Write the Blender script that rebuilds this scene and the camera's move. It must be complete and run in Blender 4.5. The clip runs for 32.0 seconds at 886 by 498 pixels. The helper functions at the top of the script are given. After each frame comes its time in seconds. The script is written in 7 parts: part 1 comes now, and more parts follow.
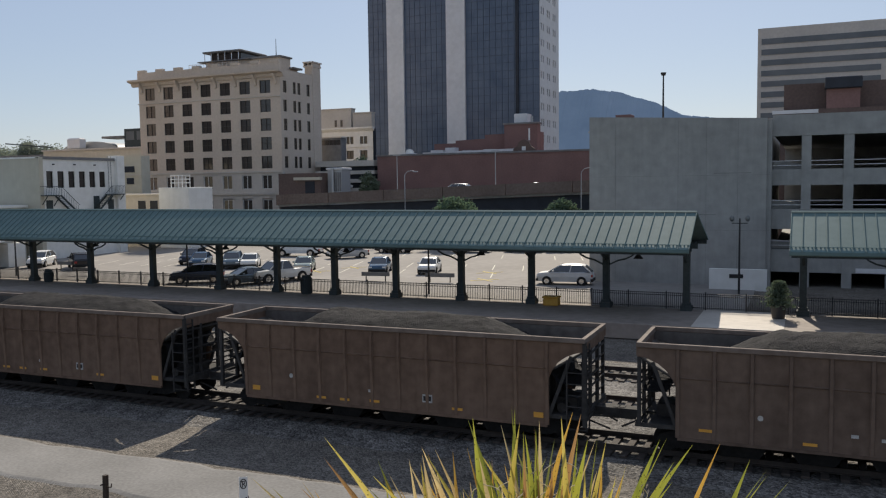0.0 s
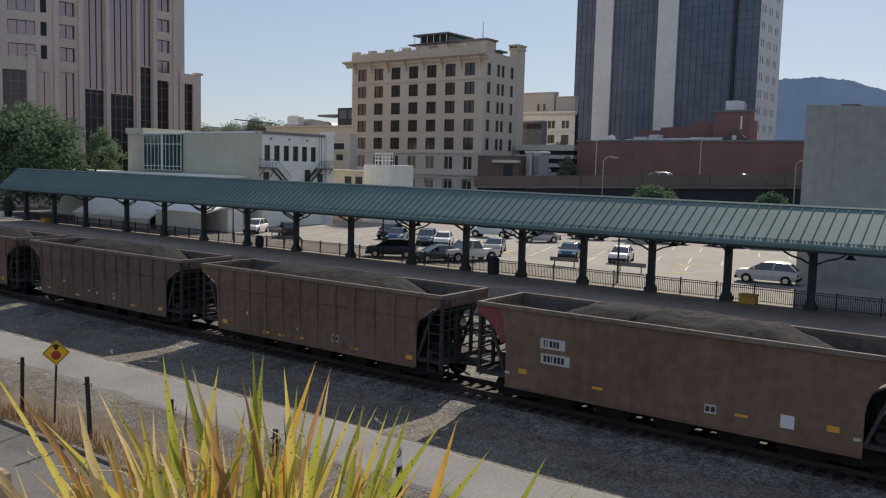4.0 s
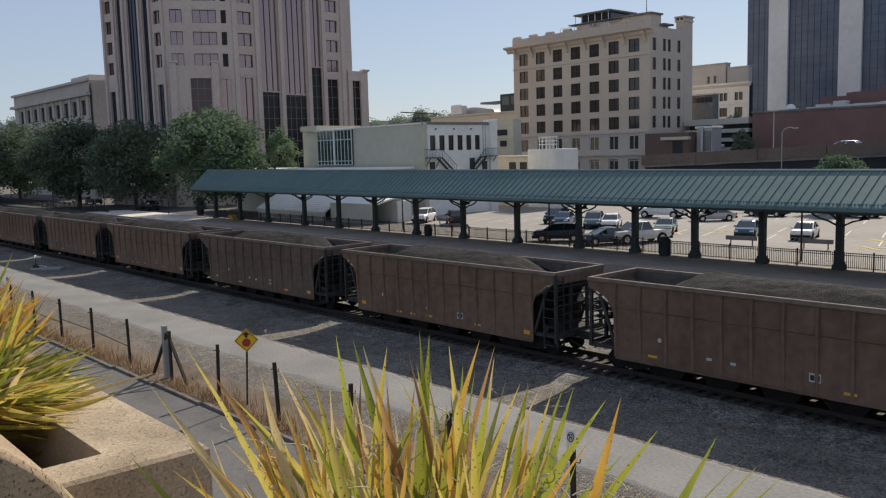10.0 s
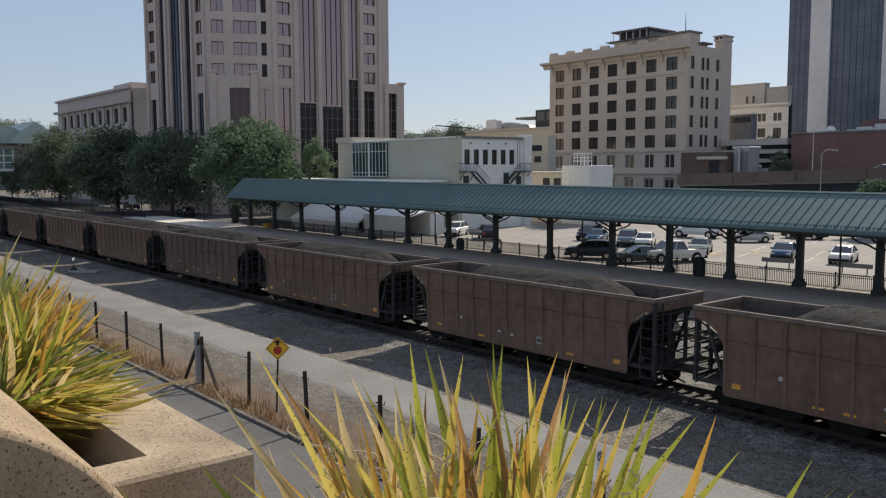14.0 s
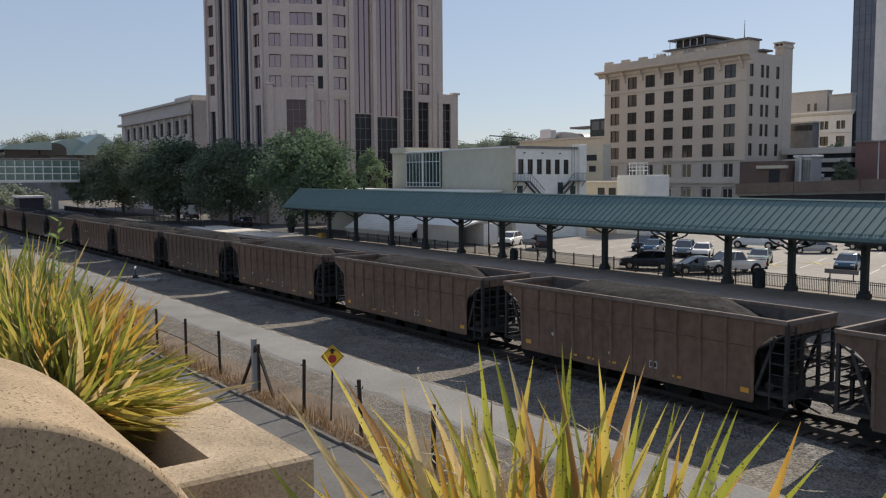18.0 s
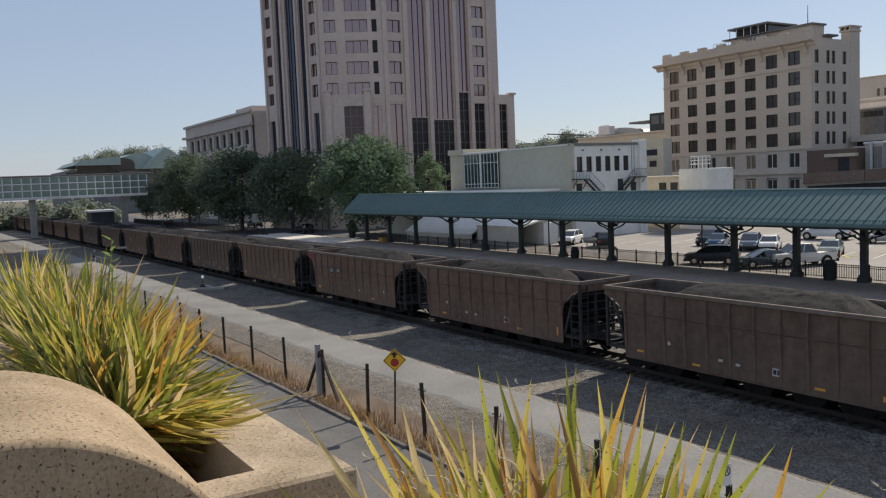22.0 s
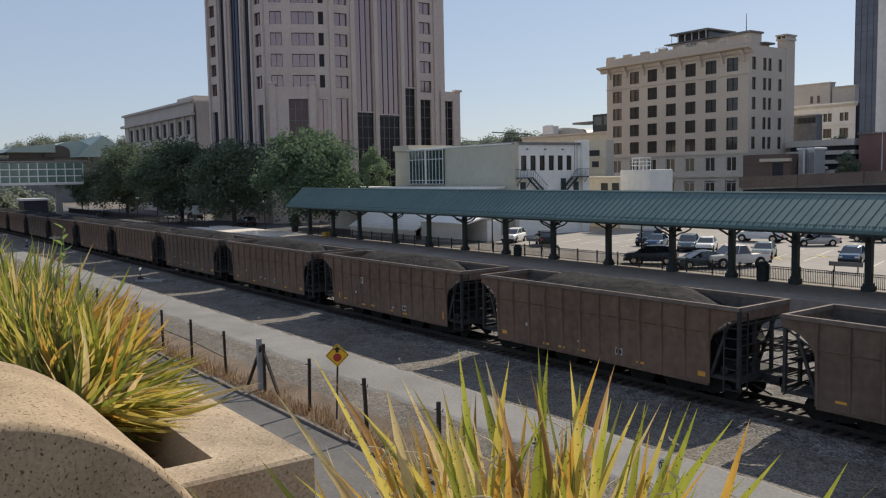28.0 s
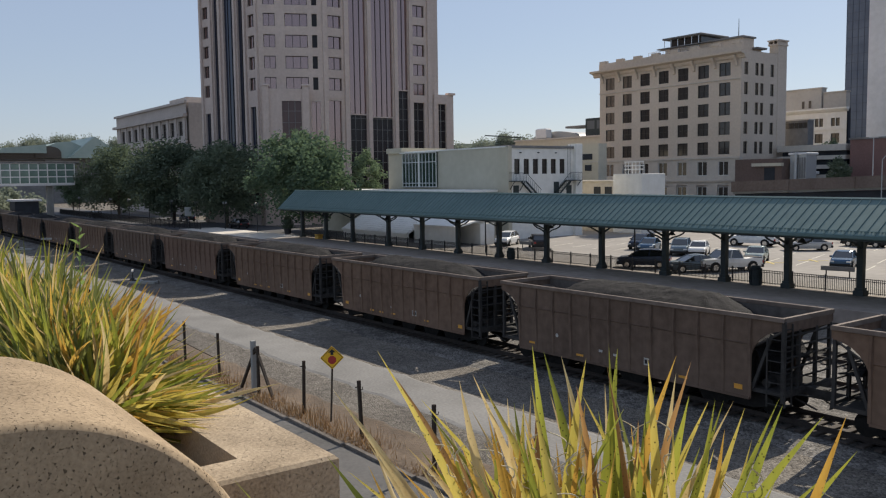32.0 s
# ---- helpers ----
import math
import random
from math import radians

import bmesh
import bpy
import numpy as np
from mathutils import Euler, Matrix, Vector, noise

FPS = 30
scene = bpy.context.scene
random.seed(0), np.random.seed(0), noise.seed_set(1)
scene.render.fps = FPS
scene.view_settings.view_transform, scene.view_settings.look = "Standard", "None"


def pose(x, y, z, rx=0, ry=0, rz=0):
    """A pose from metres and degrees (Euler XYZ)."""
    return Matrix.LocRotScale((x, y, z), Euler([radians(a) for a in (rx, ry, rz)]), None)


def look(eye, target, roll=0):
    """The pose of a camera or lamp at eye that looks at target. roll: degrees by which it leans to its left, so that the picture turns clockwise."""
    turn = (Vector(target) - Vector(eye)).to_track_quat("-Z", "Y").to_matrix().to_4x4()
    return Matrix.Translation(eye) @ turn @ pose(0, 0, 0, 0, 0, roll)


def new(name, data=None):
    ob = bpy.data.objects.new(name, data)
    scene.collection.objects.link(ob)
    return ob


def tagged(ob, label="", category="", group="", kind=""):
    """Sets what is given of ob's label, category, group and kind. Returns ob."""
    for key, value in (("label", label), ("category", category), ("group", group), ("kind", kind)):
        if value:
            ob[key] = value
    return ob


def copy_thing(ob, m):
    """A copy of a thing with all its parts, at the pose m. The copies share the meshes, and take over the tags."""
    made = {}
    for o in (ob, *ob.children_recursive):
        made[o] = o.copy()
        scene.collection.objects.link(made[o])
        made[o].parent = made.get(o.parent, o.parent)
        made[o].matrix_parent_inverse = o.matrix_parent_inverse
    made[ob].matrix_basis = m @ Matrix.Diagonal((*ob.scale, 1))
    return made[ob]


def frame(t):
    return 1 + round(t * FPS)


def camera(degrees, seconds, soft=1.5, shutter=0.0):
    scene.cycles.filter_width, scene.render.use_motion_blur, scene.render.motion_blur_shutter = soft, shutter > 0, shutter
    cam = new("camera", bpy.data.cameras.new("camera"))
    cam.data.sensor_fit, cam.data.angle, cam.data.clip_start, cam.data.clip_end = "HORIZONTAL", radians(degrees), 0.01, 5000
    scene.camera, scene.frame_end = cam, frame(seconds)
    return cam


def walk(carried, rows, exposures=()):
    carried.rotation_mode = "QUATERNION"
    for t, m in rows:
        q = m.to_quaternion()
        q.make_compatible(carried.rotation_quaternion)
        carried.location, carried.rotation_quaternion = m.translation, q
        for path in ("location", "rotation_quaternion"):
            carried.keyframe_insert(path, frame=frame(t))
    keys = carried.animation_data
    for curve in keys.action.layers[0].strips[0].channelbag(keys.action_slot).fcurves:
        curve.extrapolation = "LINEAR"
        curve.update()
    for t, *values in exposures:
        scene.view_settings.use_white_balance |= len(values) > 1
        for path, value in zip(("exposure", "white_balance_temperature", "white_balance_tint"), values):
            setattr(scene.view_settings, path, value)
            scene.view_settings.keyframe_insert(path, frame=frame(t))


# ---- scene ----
cam = camera(55.53, 32.0, soft=1.2)

PATH = [
    (0, -0.378, -0.682, 8.400, 85.592, 0.776, 23.461),
    (0.5, -0.457, -0.868, 8.444, 85.071, 1.429, 28.325),
    (1, -0.649, -0.370, 8.312, 85.317, 1.365, 32.497),
    (1.5, -0.560, -0.552, 8.370, 85.216, 0.553, 32.653),
    (2, -0.372, -0.425, 8.349, 85.182, 0.238, 32.398),
    (2.5, -0.303, -0.107, 8.252, 85.142, -0.738, 32.511),
    (3, -0.191, -0.138, 8.242, 85.037, -0.493, 32.335),
    (3.5, -0.036, -0.072, 8.247, 84.654, -0.904, 32.960),
    (4, 0.040, 0.044, 8.238, 84.493, -1.453, 37.109),
    (4.5, 0.025, 0.105, 8.214, 82.372, -1.123, 43.268),
    (6.5, 0.052, 0.155, 8.212, 81.956, 1.197, 46.391),
    (7, 0.049, 0.136, 8.215, 82.042, 1.806, 46.375),
    (7.5, 0.110, 0.094, 8.270, 82.317, 1.903, 47.099),
    (8, 0.072, 0.081, 8.247, 82.589, 1.781, 47.705),
    (8.5, 0.166, 0.040, 8.264, 82.855, 1.766, 47.846),
    (9, 0.047, 0.065, 8.227, 83.089, 1.694, 48.149),
    (9.5, 0.096, 0.043, 8.241, 83.298, 1.631, 48.065),
    (10, 0.054, 0.044, 8.231, 83.505, 1.553, 48.183),
    (10.5, 0.039, 0.039, 8.227, 83.756, 1.513, 50.002),
    (11, -0.006, 0.046, 8.214, 83.985, 1.363, 51.129),
    (11.5, 0.002, 0.041, 8.214, 84.108, 1.000, 51.061),
    (12, 0.025, 0.027, 8.224, 84.273, 0.699, 50.910),
    (12.5, 0.006, 0.020, 8.226, 84.363, 0.456, 50.758),
    (13, 0.008, 0.020, 8.230, 84.423, 0.386, 50.570),
    (13.5, -0.018, 0.018, 8.225, 84.455, 0.291, 50.434),
    (14, -0.009, 0.011, 8.219, 84.471, 0.208, 50.455),
    (14.5, -0.018, 0.022, 8.214, 84.545, 0.202, 50.953),
    (16.5, -0.011, 0.015, 8.212, 84.880, 0.135, 51.320),
    (17, -0.022, 0.012, 8.206, 84.949, 0.267, 52.894),
    (17.5, -0.020, 0.002, 8.209, 85.039, 0.234, 53.275),
    (18, -0.029, -0.001, 8.206, 85.168, 0.345, 54.082),
    (18.5, -0.046, -0.006, 8.198, 85.250, 0.348, 55.355),
    (19, -0.008, -0.027, 8.214, 85.332, 0.315, 55.377),
    (19.5, -0.015, -0.039, 8.209, 85.425, 0.343, 55.617),
    (20, 0.005, -0.060, 8.220, 85.488, 0.431, 57.402),
    (20.5, 0.024, -0.042, 8.228, 85.414, 1.470, 58.711),
    (21, 0.012, 0.004, 8.226, 85.431, 2.209, 58.595),
    (21.5, 0.019, 0.046, 8.220, 85.379, 2.504, 58.344),
    (22, 0.018, 0.075, 8.232, 85.354, 2.376, 58.074),
    (22.5, 0.006, 0.078, 8.227, 85.215, 2.050, 57.663),
    (23, 0.033, 0.053, 8.233, 85.080, 1.828, 55.681),
    (23.5, 0.058, 0.036, 8.233, 85.049, 1.809, 55.395),
    (24, 0.051, 0.028, 8.231, 85.117, 1.711, 55.108),
    (24.5, 0.041, 0.022, 8.223, 85.131, 1.649, 54.889),
    (25, 0.060, -0.000, 8.234, 85.141, 1.518, 54.781),
    (25.5, 0.054, -0.003, 8.230, 85.121, 1.471, 54.689),
    (27.5, 0.045, -0.013, 8.232, 85.078, 1.182, 54.513),
    (28, 0.049, -0.015, 8.231, 84.984, 1.090, 54.301),
    (28.5, 0.020, -0.031, 8.218, 85.011, 1.005, 54.226),
    (29, 0.032, -0.069, 8.223, 85.011, 0.756, 54.270),
    (29.5, 0.058, -0.084, 8.228, 85.049, 0.759, 54.274),
    (30, 0.052, -0.085, 8.231, 85.040, 0.850, 54.202),
    (30.5, 0.051, -0.083, 8.231, 85.154, 0.916, 54.043),
    (31, 0.065, -0.091, 8.239, 85.174, 1.073, 53.928),
    (31.5, 0.028, -0.104, 8.232, 85.170, 1.167, 53.971),
    (32, -0.022, -0.113, 8.225, 85.174, 0.791, 53.783),
]
EXPOSURES = [(t, e, 6800, 10) for t, e in ((0, 0.2), (4, 0.2), (6.5, 0.48), (7.2, 0.46), (8, 0.28), (9, 0.24), (10, 0.26), (32, 0.28))]
walk(cam, [(t, pose(*p)) for t, *p in PATH], EXPOSURES)

# ---- sky and sun ----
SUN_TURN, SUN_HEIGHT = 14.0, 37.0  # degrees left of +y, and above the horizon
world = bpy.data.worlds.new("world")
scene.world = world
world.use_nodes = True
wn, wl = world.node_tree.nodes, world.node_tree.links
sky = wn.new("ShaderNodeTexSky")
sky.sky_type = "NISHITA"
sky.sun_disc = False
sky.sun_elevation = radians(SUN_HEIGHT)
sky.sun_rotation = radians(-SUN_TURN)
sky.air_density, sky.dust_density, sky.ozone_density = 1.0, 0.35, 1.6
wn["Background"].inputs["Strength"].default_value = 0.115
haze = wn.new("ShaderNodeMix")  # even summer haze over the clear sky
haze.data_type = "RGBA"
haze.inputs["Factor"].default_value = 0.7
haze.inputs["B"].default_value = (2.5, 3.05, 4.3, 1)
wl.new(sky.outputs[0], haze.inputs["A"])
wl.new(haze.outputs["Result"], wn["Background"].inputs["Color"])
sun = new("sun", bpy.data.lights.new("sun", "SUN"))
sun.data.energy, sun.data.angle, sun.data.color = 4.6, radians(0.55), (1.0, 0.93, 0.82)
_toward = Vector((-math.sin(radians(SUN_TURN)) * math.cos(radians(SUN_HEIGHT)),
                  math.cos(radians(SUN_TURN)) * math.cos(radians(SUN_HEIGHT)), math.sin(radians(SUN_HEIGHT))))
sun.matrix_world = look(_toward * 200, (0, 0, 0))
scene.view_settings.exposure = 0.0


# ---- builders ----
class Shape:
    """Collects faces of one mesh."""

    def __init__(self):
        self.v, self.f, self.smooth = [], [], set()

    def add(self, verts, faces, smooth=False):
        b = len(self.v)
        self.v += [tuple(p) for p in verts]
        if smooth:
            self.smooth.update(range(len(self.f), len(self.f) + len(faces)))
        self.f += [tuple(b + i for i in q) for q in faces]
        return self

    def box(self, x0, x1, y0, y1, z0, z1):
        v = [(x, y, z) for z in (z0, z1) for y in (y0, y1) for x in (x0, x1)]
        return self.add(v, [(0, 2, 3, 1), (4, 5, 7, 6), (0, 1, 5, 4), (2, 6, 7, 3), (0, 4, 6, 2), (1, 3, 7, 5)])

    def slab(self, x0, x1, y0, y1, z0, z1, c=0.02):
        """A box with its long edges chamfered."""
        v = []
        for z, d in ((z0, c), (z0 + c, 0), (z1 - c, 0), (z1, c)):
            v += [(x0 + d, y0 + d, z), (x1 - d, y0 + d, z), (x1 - d, y1 - d, z), (x0 + d, y1 - d, z)]
        f = [(3, 2, 1, 0), (12, 13, 14, 15)]
        for k in range(3):
            f += [(4 * k + i, 4 * k + (i + 1) % 4, 4 * k + 4 + (i + 1) % 4, 4 * k + 4 + i) for i in range(4)]
        return self.add(v, f)

    def tube(self, a, b, r0, r1=None, n=8, caps=True, smooth=True):
        a, b = Vector(a), Vector(b)
        r1 = r0 if r1 is None else r1
        w = (b - a).normalized()
        u = w.orthogonal().normalized()
        k = w.cross(u)
        v = [p + (u * math.cos(2 * math.pi * i / n) + k * math.sin(2 * math.pi * i / n)) * r
             for p, r in ((a, r0), (b, r1)) for i in range(n)]
        self.add(v, [(i, (i + 1) % n, n + (i + 1) % n, n + i) for i in range(n)], smooth)
        if caps:
            self.add(v[:n], [tuple(reversed(range(n)))])
            self.add(v[n:], [tuple(range(n))])
        return self

    def beam(self, a, b, w, h):
        """A square bar between two points."""
        a, b = Vector(a), Vector(b)
        d = (b - a).normalized()
        s = d.cross(Vector((0, 0, 1)))
        s = s.normalized() if s.length > 1e-4 else Vector((1, 0, 0))
        t = s.cross(d)
        v = [p + s * i * w / 2 + t * j * h / 2 for p in (a, b) for i, j in ((-1, -1), (1, -1), (1, 1), (-1, 1))]
        return self.add(v, [(3, 2, 1, 0), (4, 5, 6, 7), (0, 1, 5, 4), (1, 2, 6, 5), (2, 3, 7, 6), (3, 0, 4, 7)])

    def prism(self, pts, a, b, axis="y", smooth=False):
        """The polygon pts swept from a to b along an axis; pts are the other two coordinates in order."""
        def at(p, k):
            return {"x": (k, p[0], p[1]), "y": (p[0], k, p[1]), "z": (p[0], p[1], k)}[axis]
        n = len(pts)
        v = [at(p, a) for p in pts] + [at(p, b) for p in pts]
        self.add(v[:n], [tuple(range(n))])
        self.add(v[n:], [tuple(reversed(range(n)))])
        return self.add(v, [(i, i + n, (i + 1) % n + n, (i + 1) % n) for i in range(n)], smooth)

    def ball(self, c, rx, ry, rz, n=8, m=5):
        v, f = [], []
        for j in range(m + 1):
            a = math.pi * j / m
            for i in range(n):
                b = 2 * math.pi * i / n
                v.append((c[0] + rx * math.sin(a) * math.cos(b), c[1] + ry * math.sin(a) * math.sin(b), c[2] - rz * math.cos(a)))
        for j in range(m):
            for i in range(n):
                f.append((j * n + i, j * n + (i + 1) % n, (j + 1) * n + (i + 1) % n, (j + 1) * n + i))
        return self.add(v, f, True)

    def mesh(self, name, *materials, flip=True):
        me = bpy.data.meshes.new(name)
        me.from_pydata(self.v, [], self.f)
        for m in materials:
            me.materials.append(m)
        if self.smooth:
            flags = [i in self.smooth for i in range(len(self.f))]
            me.polygons.foreach_set("use_smooth", flags)
        if flip:
            bm = bmesh.new()
            bm.from_mesh(me)
            bmesh.ops.recalc_face_normals(bm, faces=bm.faces)
            bm.to_mesh(me)
            bm.free()
        return me


def part(name, shape, material, parent, label="", at=None):
    """One mesh object under a thing; shape may be a Shape or a ready mesh."""
    me = shape.mesh(name, material) if isinstance(shape, Shape) else shape
    ob = new(name, me)
    ob.parent = parent
    if at is not None:
        ob.matrix_basis = at if isinstance(at, Matrix) else Matrix.Translation(at)
    return tagged(ob, label=label)


def thing(name, label, category, group="", at=None, kind=""):
    ob = new(name)
    ob.empty_display_size = 0.2
    if at is not None:
        ob.matrix_basis = at if isinstance(at, Matrix) else Matrix.Translation(at)
    return tagged(ob, label, category, group, kind)


def setting(name, shape, material, label, category):
    me = shape.mesh(name, material) if isinstance(shape, Shape) else shape
    return tagged(new(name, me), label, category, kind="structure")


def solid(name, shape, material, label, category, group="", at=None):
    """A thing that is one plain mesh."""
    me = shape.mesh(name, material) if isinstance(shape, Shape) else shape
    ob = tagged(new(name, me), label, category, group)
    if at is not None:
        ob.matrix_basis = at if isinstance(at, Matrix) else Matrix.Translation(at)
    return ob


# ---- materials ----
def paint(name, dark, light, rough=0.6, metal=0.0, grain=6.0, stain=0.5, bump=0.0, bump_scale=40.0, streak=0.0, pieces=0.0, spec=0.4):
    """A surface between two colours: grain at a fine scale, stains at a broad one, optional vertical streaks and relief."""
    m = bpy.data.materials.new(name)
    m.use_nodes = True
    n, l = m.node_tree.nodes, m.node_tree.links
    b = n["Principled BSDF"]
    b.inputs["Roughness"].default_value, b.inputs["Metallic"].default_value = rough, metal
    b.inputs["Specular IOR Level"].default_value = spec
    co = n.new("ShaderNodeTexCoord")
    fine, broad = n.new("ShaderNodeTexNoise"), n.new("ShaderNodeTexNoise")
    for tex, sc, det in ((fine, grain, 5.0), (broad, stain, 3.0)):
        tex.inputs["Scale"].default_value, tex.inputs["Detail"].default_value = sc, det
        l.new(co.outputs["Object"], tex.inputs["Vector"])
    mix = n.new("ShaderNodeMath")
    mix.operation = "ADD"
    l.new(fine.outputs["Fac"], mix.inputs[0])
    l.new(broad.outputs["Fac"], mix.inputs[1])
    out = mix.outputs[0]
    if streak:
        mp = n.new("ShaderNodeMapping")
        mp.inputs["Scale"].default_value = (3.0, 3.0, 0.25)
        st = n.new("ShaderNodeTexNoise")
        st.inputs["Scale"].default_value, st.inputs["Detail"].default_value = 1.0, 4.0
        l.new(co.outputs["Object"], mp.inputs["Vector"])
        l.new(mp.outputs[0], st.inputs["Vector"])
        ma = n.new("ShaderNodeMath")
        ma.operation = "MULTIPLY_ADD"
        ma.inputs[1].default_value, ma.inputs[2].default_value = streak, -streak * 0.5
        l.new(st.outputs["Fac"], ma.inputs[0])
        ad = n.new("ShaderNodeMath")
        l.new(out, ad.inputs[0])
        l.new(ma.outputs[0], ad.inputs[1])
        out = ad.outputs[0]
    if pieces:
        oi = n.new("ShaderNodeObjectInfo")
        ma = n.new("ShaderNodeMath")
        ma.operation = "MULTIPLY_ADD"
        ma.inputs[1].default_value, ma.inputs[2].default_value = pieces, -pieces * 0.5
        l.new(oi.outputs["Random"], ma.inputs[0])
        ad = n.new("ShaderNodeMath")
        l.new(out, ad.inputs[0])
        l.new(ma.outputs[0], ad.inputs[1])
        out = ad.outputs[0]
    ramp = n.new("ShaderNodeMapRange")
    ramp.inputs["From Min"].default_value, ramp.inputs["From Max"].default_value = 0.65, 1.35
    l.new(out, ramp.inputs["Value"])
    col = n.new("ShaderNodeMix")
    col.data_type = "RGBA"
    col.inputs["A"].default_value, col.inputs["B"].default_value = (*dark, 1), (*light, 1)
    l.new(ramp.outputs[0], col.inputs["Factor"])
    l.new(col.outputs["Result"], b.inputs["Base Color"])
    if bump:
        tx = n.new("ShaderNodeTexNoise")
        tx.inputs["Scale"].default_value, tx.inputs["Detail"].default_value = bump_scale, 4.0
        l.new(co.outputs["Object"], tx.inputs["Vector"])
        bp = n.new("ShaderNodeBump")
        bp.inputs["Strength"].default_value, bp.inputs["Distance"].default_value = min(1.0, bump * 10), bump
        l.new(tx.outputs["Fac"], bp.inputs["Height"])
        l.new(bp.outputs[0], b.inputs["Normal"])
    return m


def plain(name, colour, rough=0.5, metal=0.0, spec=0.5):
    m = bpy.data.materials.new(name)
    m.use_nodes = True
    b = m.node_tree.nodes["Principled BSDF"]
    b.inputs["Base Color"].default_value = (*colour, 1)
    b.inputs["Roughness"].default_value, b.inputs["Metallic"].default_value = rough, metal
    b.inputs["Specular IOR Level"].default_value = spec
    return m


def glass_dark(name, colour, rough=0.06):
    """Building glass that shows the sky and hides a dark room."""
    m = plain(name, colour, rough, 0.0, 0.9)
    m.node_tree.nodes["Principled BSDF"].inputs["IOR"].default_value = 1.6
    return m


def stones(name, dark, light, size, patch=0.3, contrast=(0.35, 1.5)):
    """Loose stones: each its own tone, with gaps between."""
    m = paint(name, dark, light, 0.95, grain=2.0, stain=patch, spec=0.2)
    n, l = m.node_tree.nodes, m.node_tree.links
    b = n["Principled BSDF"]
    co = n.new("ShaderNodeTexCoord")
    vo = n.new("ShaderNodeTexVoronoi")
    vo.inputs["Scale"].default_value = 1.0 / size
    l.new(co.outputs["Object"], vo.inputs["Vector"])
    sep = n.new("ShaderNodeSeparateColor")
    l.new(vo.outputs["Color"], sep.inputs[0])
    rg = n.new("ShaderNodeMapRange")
    rg.inputs["To Min"].default_value, rg.inputs["To Max"].default_value = contrast
    l.new(sep.outputs[0], rg.inputs["Value"])
    mul = n.new("ShaderNodeMix")
    mul.data_type, mul.blend_type = "RGBA", "MULTIPLY"
    mul.inputs["Factor"].default_value = 1.0
    l.new(b.inputs["Base Color"].links[0].from_socket, mul.inputs["A"])
    l.new(rg.outputs[0], mul.inputs["B"])
    l.new(mul.outputs["Result"], b.inputs["Base Color"])
    inv = n.new("ShaderNodeMath")
    inv.operation = "SUBTRACT"
    inv.inputs[0].default_value = 1.0
    l.new(vo.outputs["Distance"], inv.inputs[1])
    bp = n.new("ShaderNodeBump")
    bp.inputs["Strength"].default_value, bp.inputs["Distance"].default_value = 1.0, size * 0.6
    l.new(inv.outputs[0], bp.inputs["Height"])
    l.new(bp.outputs[0], b.inputs["Normal"])
    return m


M_GRAVEL = stones("gravel", (0.10, 0.088, 0.074), (0.205, 0.184, 0.157), 0.06, contrast=(.5, 1.55))
M_BALLAST = stones("ballast", (0.08, 0.074, 0.067), (0.21, 0.196, 0.178), 0.075, 0.5, contrast=(.45, 1.65))
M_ROAD = paint("service_road", (0.135, 0.13, 0.121), (0.245, 0.236, 0.222), 0.95, grain=9, stain=0.35, bump=0.008, bump_scale=30)
M_DIRT = paint("dry_earth", (0.075, 0.052, 0.034), (0.21, 0.155, 0.108), 0.95, grain=7, stain=0.8, bump=0.04, bump_scale=14)
M_PATH = paint("path_asphalt", (0.085, 0.08, 0.074), (0.145, 0.137, 0.128), 0.9, grain=8, stain=0.3, bump=0.01, bump_scale=60)
M_LOT = paint("lot_asphalt", (0.205, 0.187, 0.168), (0.295, 0.272, 0.245), 0.92, grain=1.2, stain=0.12, bump=0.01, bump_scale=30)
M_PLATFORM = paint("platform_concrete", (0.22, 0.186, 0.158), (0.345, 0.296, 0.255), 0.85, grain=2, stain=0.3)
# lit copy of the platform concrete, sunlight put into the colour
M_PLATSUN = paint("pale_apron_concrete", (.52, .475, .415), (.66, .605, .535), .88, grain=2, stain=.3)
M_CONCRETE = paint("garage_concrete", (0.25, 0.25, 0.237), (0.37, 0.367, 0.348), 0.92, grain=1.2, stain=0.1, bump=0.01, bump_scale=20, streak=0.45, spec=0.2)
M_GREEN = paint("green_roof_metal", (0.105, 0.165, 0.16), (0.145, 0.212, 0.205), 0.7, 0.0, grain=1.5, stain=0.2, streak=0.2, spec=0.16)
M_STEEL = paint("dark_green_steel", (0.028, 0.038, 0.04), (0.052, 0.066, 0.066), 0.6, grain=8, stain=1, spec=0.3)
M_BLACK = paint("black_steel", (0.018, 0.018, 0.019), (0.036, 0.036, 0.037), 0.5, grain=9, stain=1)
M_RUST = paint("hopper_rust_brown", (0.122, 0.079, 0.056), (0.208, 0.138, 0.098), 0.88, grain=3, stain=0.4, streak=0.7, pieces=0.12, spec=0.2)
M_RUST2 = paint("hopper_rust_red", (0.115, 0.074, 0.054), (0.192, 0.126, 0.094), 0.88, grain=3, stain=0.4, streak=0.7, pieces=0.12, spec=0.2)
M_RUST3 = paint("hopper_rust_dark", (0.10, 0.07, 0.053), (0.172, 0.122, 0.093), 0.88, grain=3, stain=0.4, streak=0.7, pieces=0.12, spec=0.2)
M_FADEDRED = paint("faded_red_panel", (0.15, 0.035, 0.035), (0.26, 0.07, 0.07), 0.8, grain=5, stain=1.5)
M_RIM = paint("worn_rim", (0.11, 0.082, 0.066), (0.22, 0.178, 0.15), 0.85, grain=3, stain=0.5, spec=0.2)
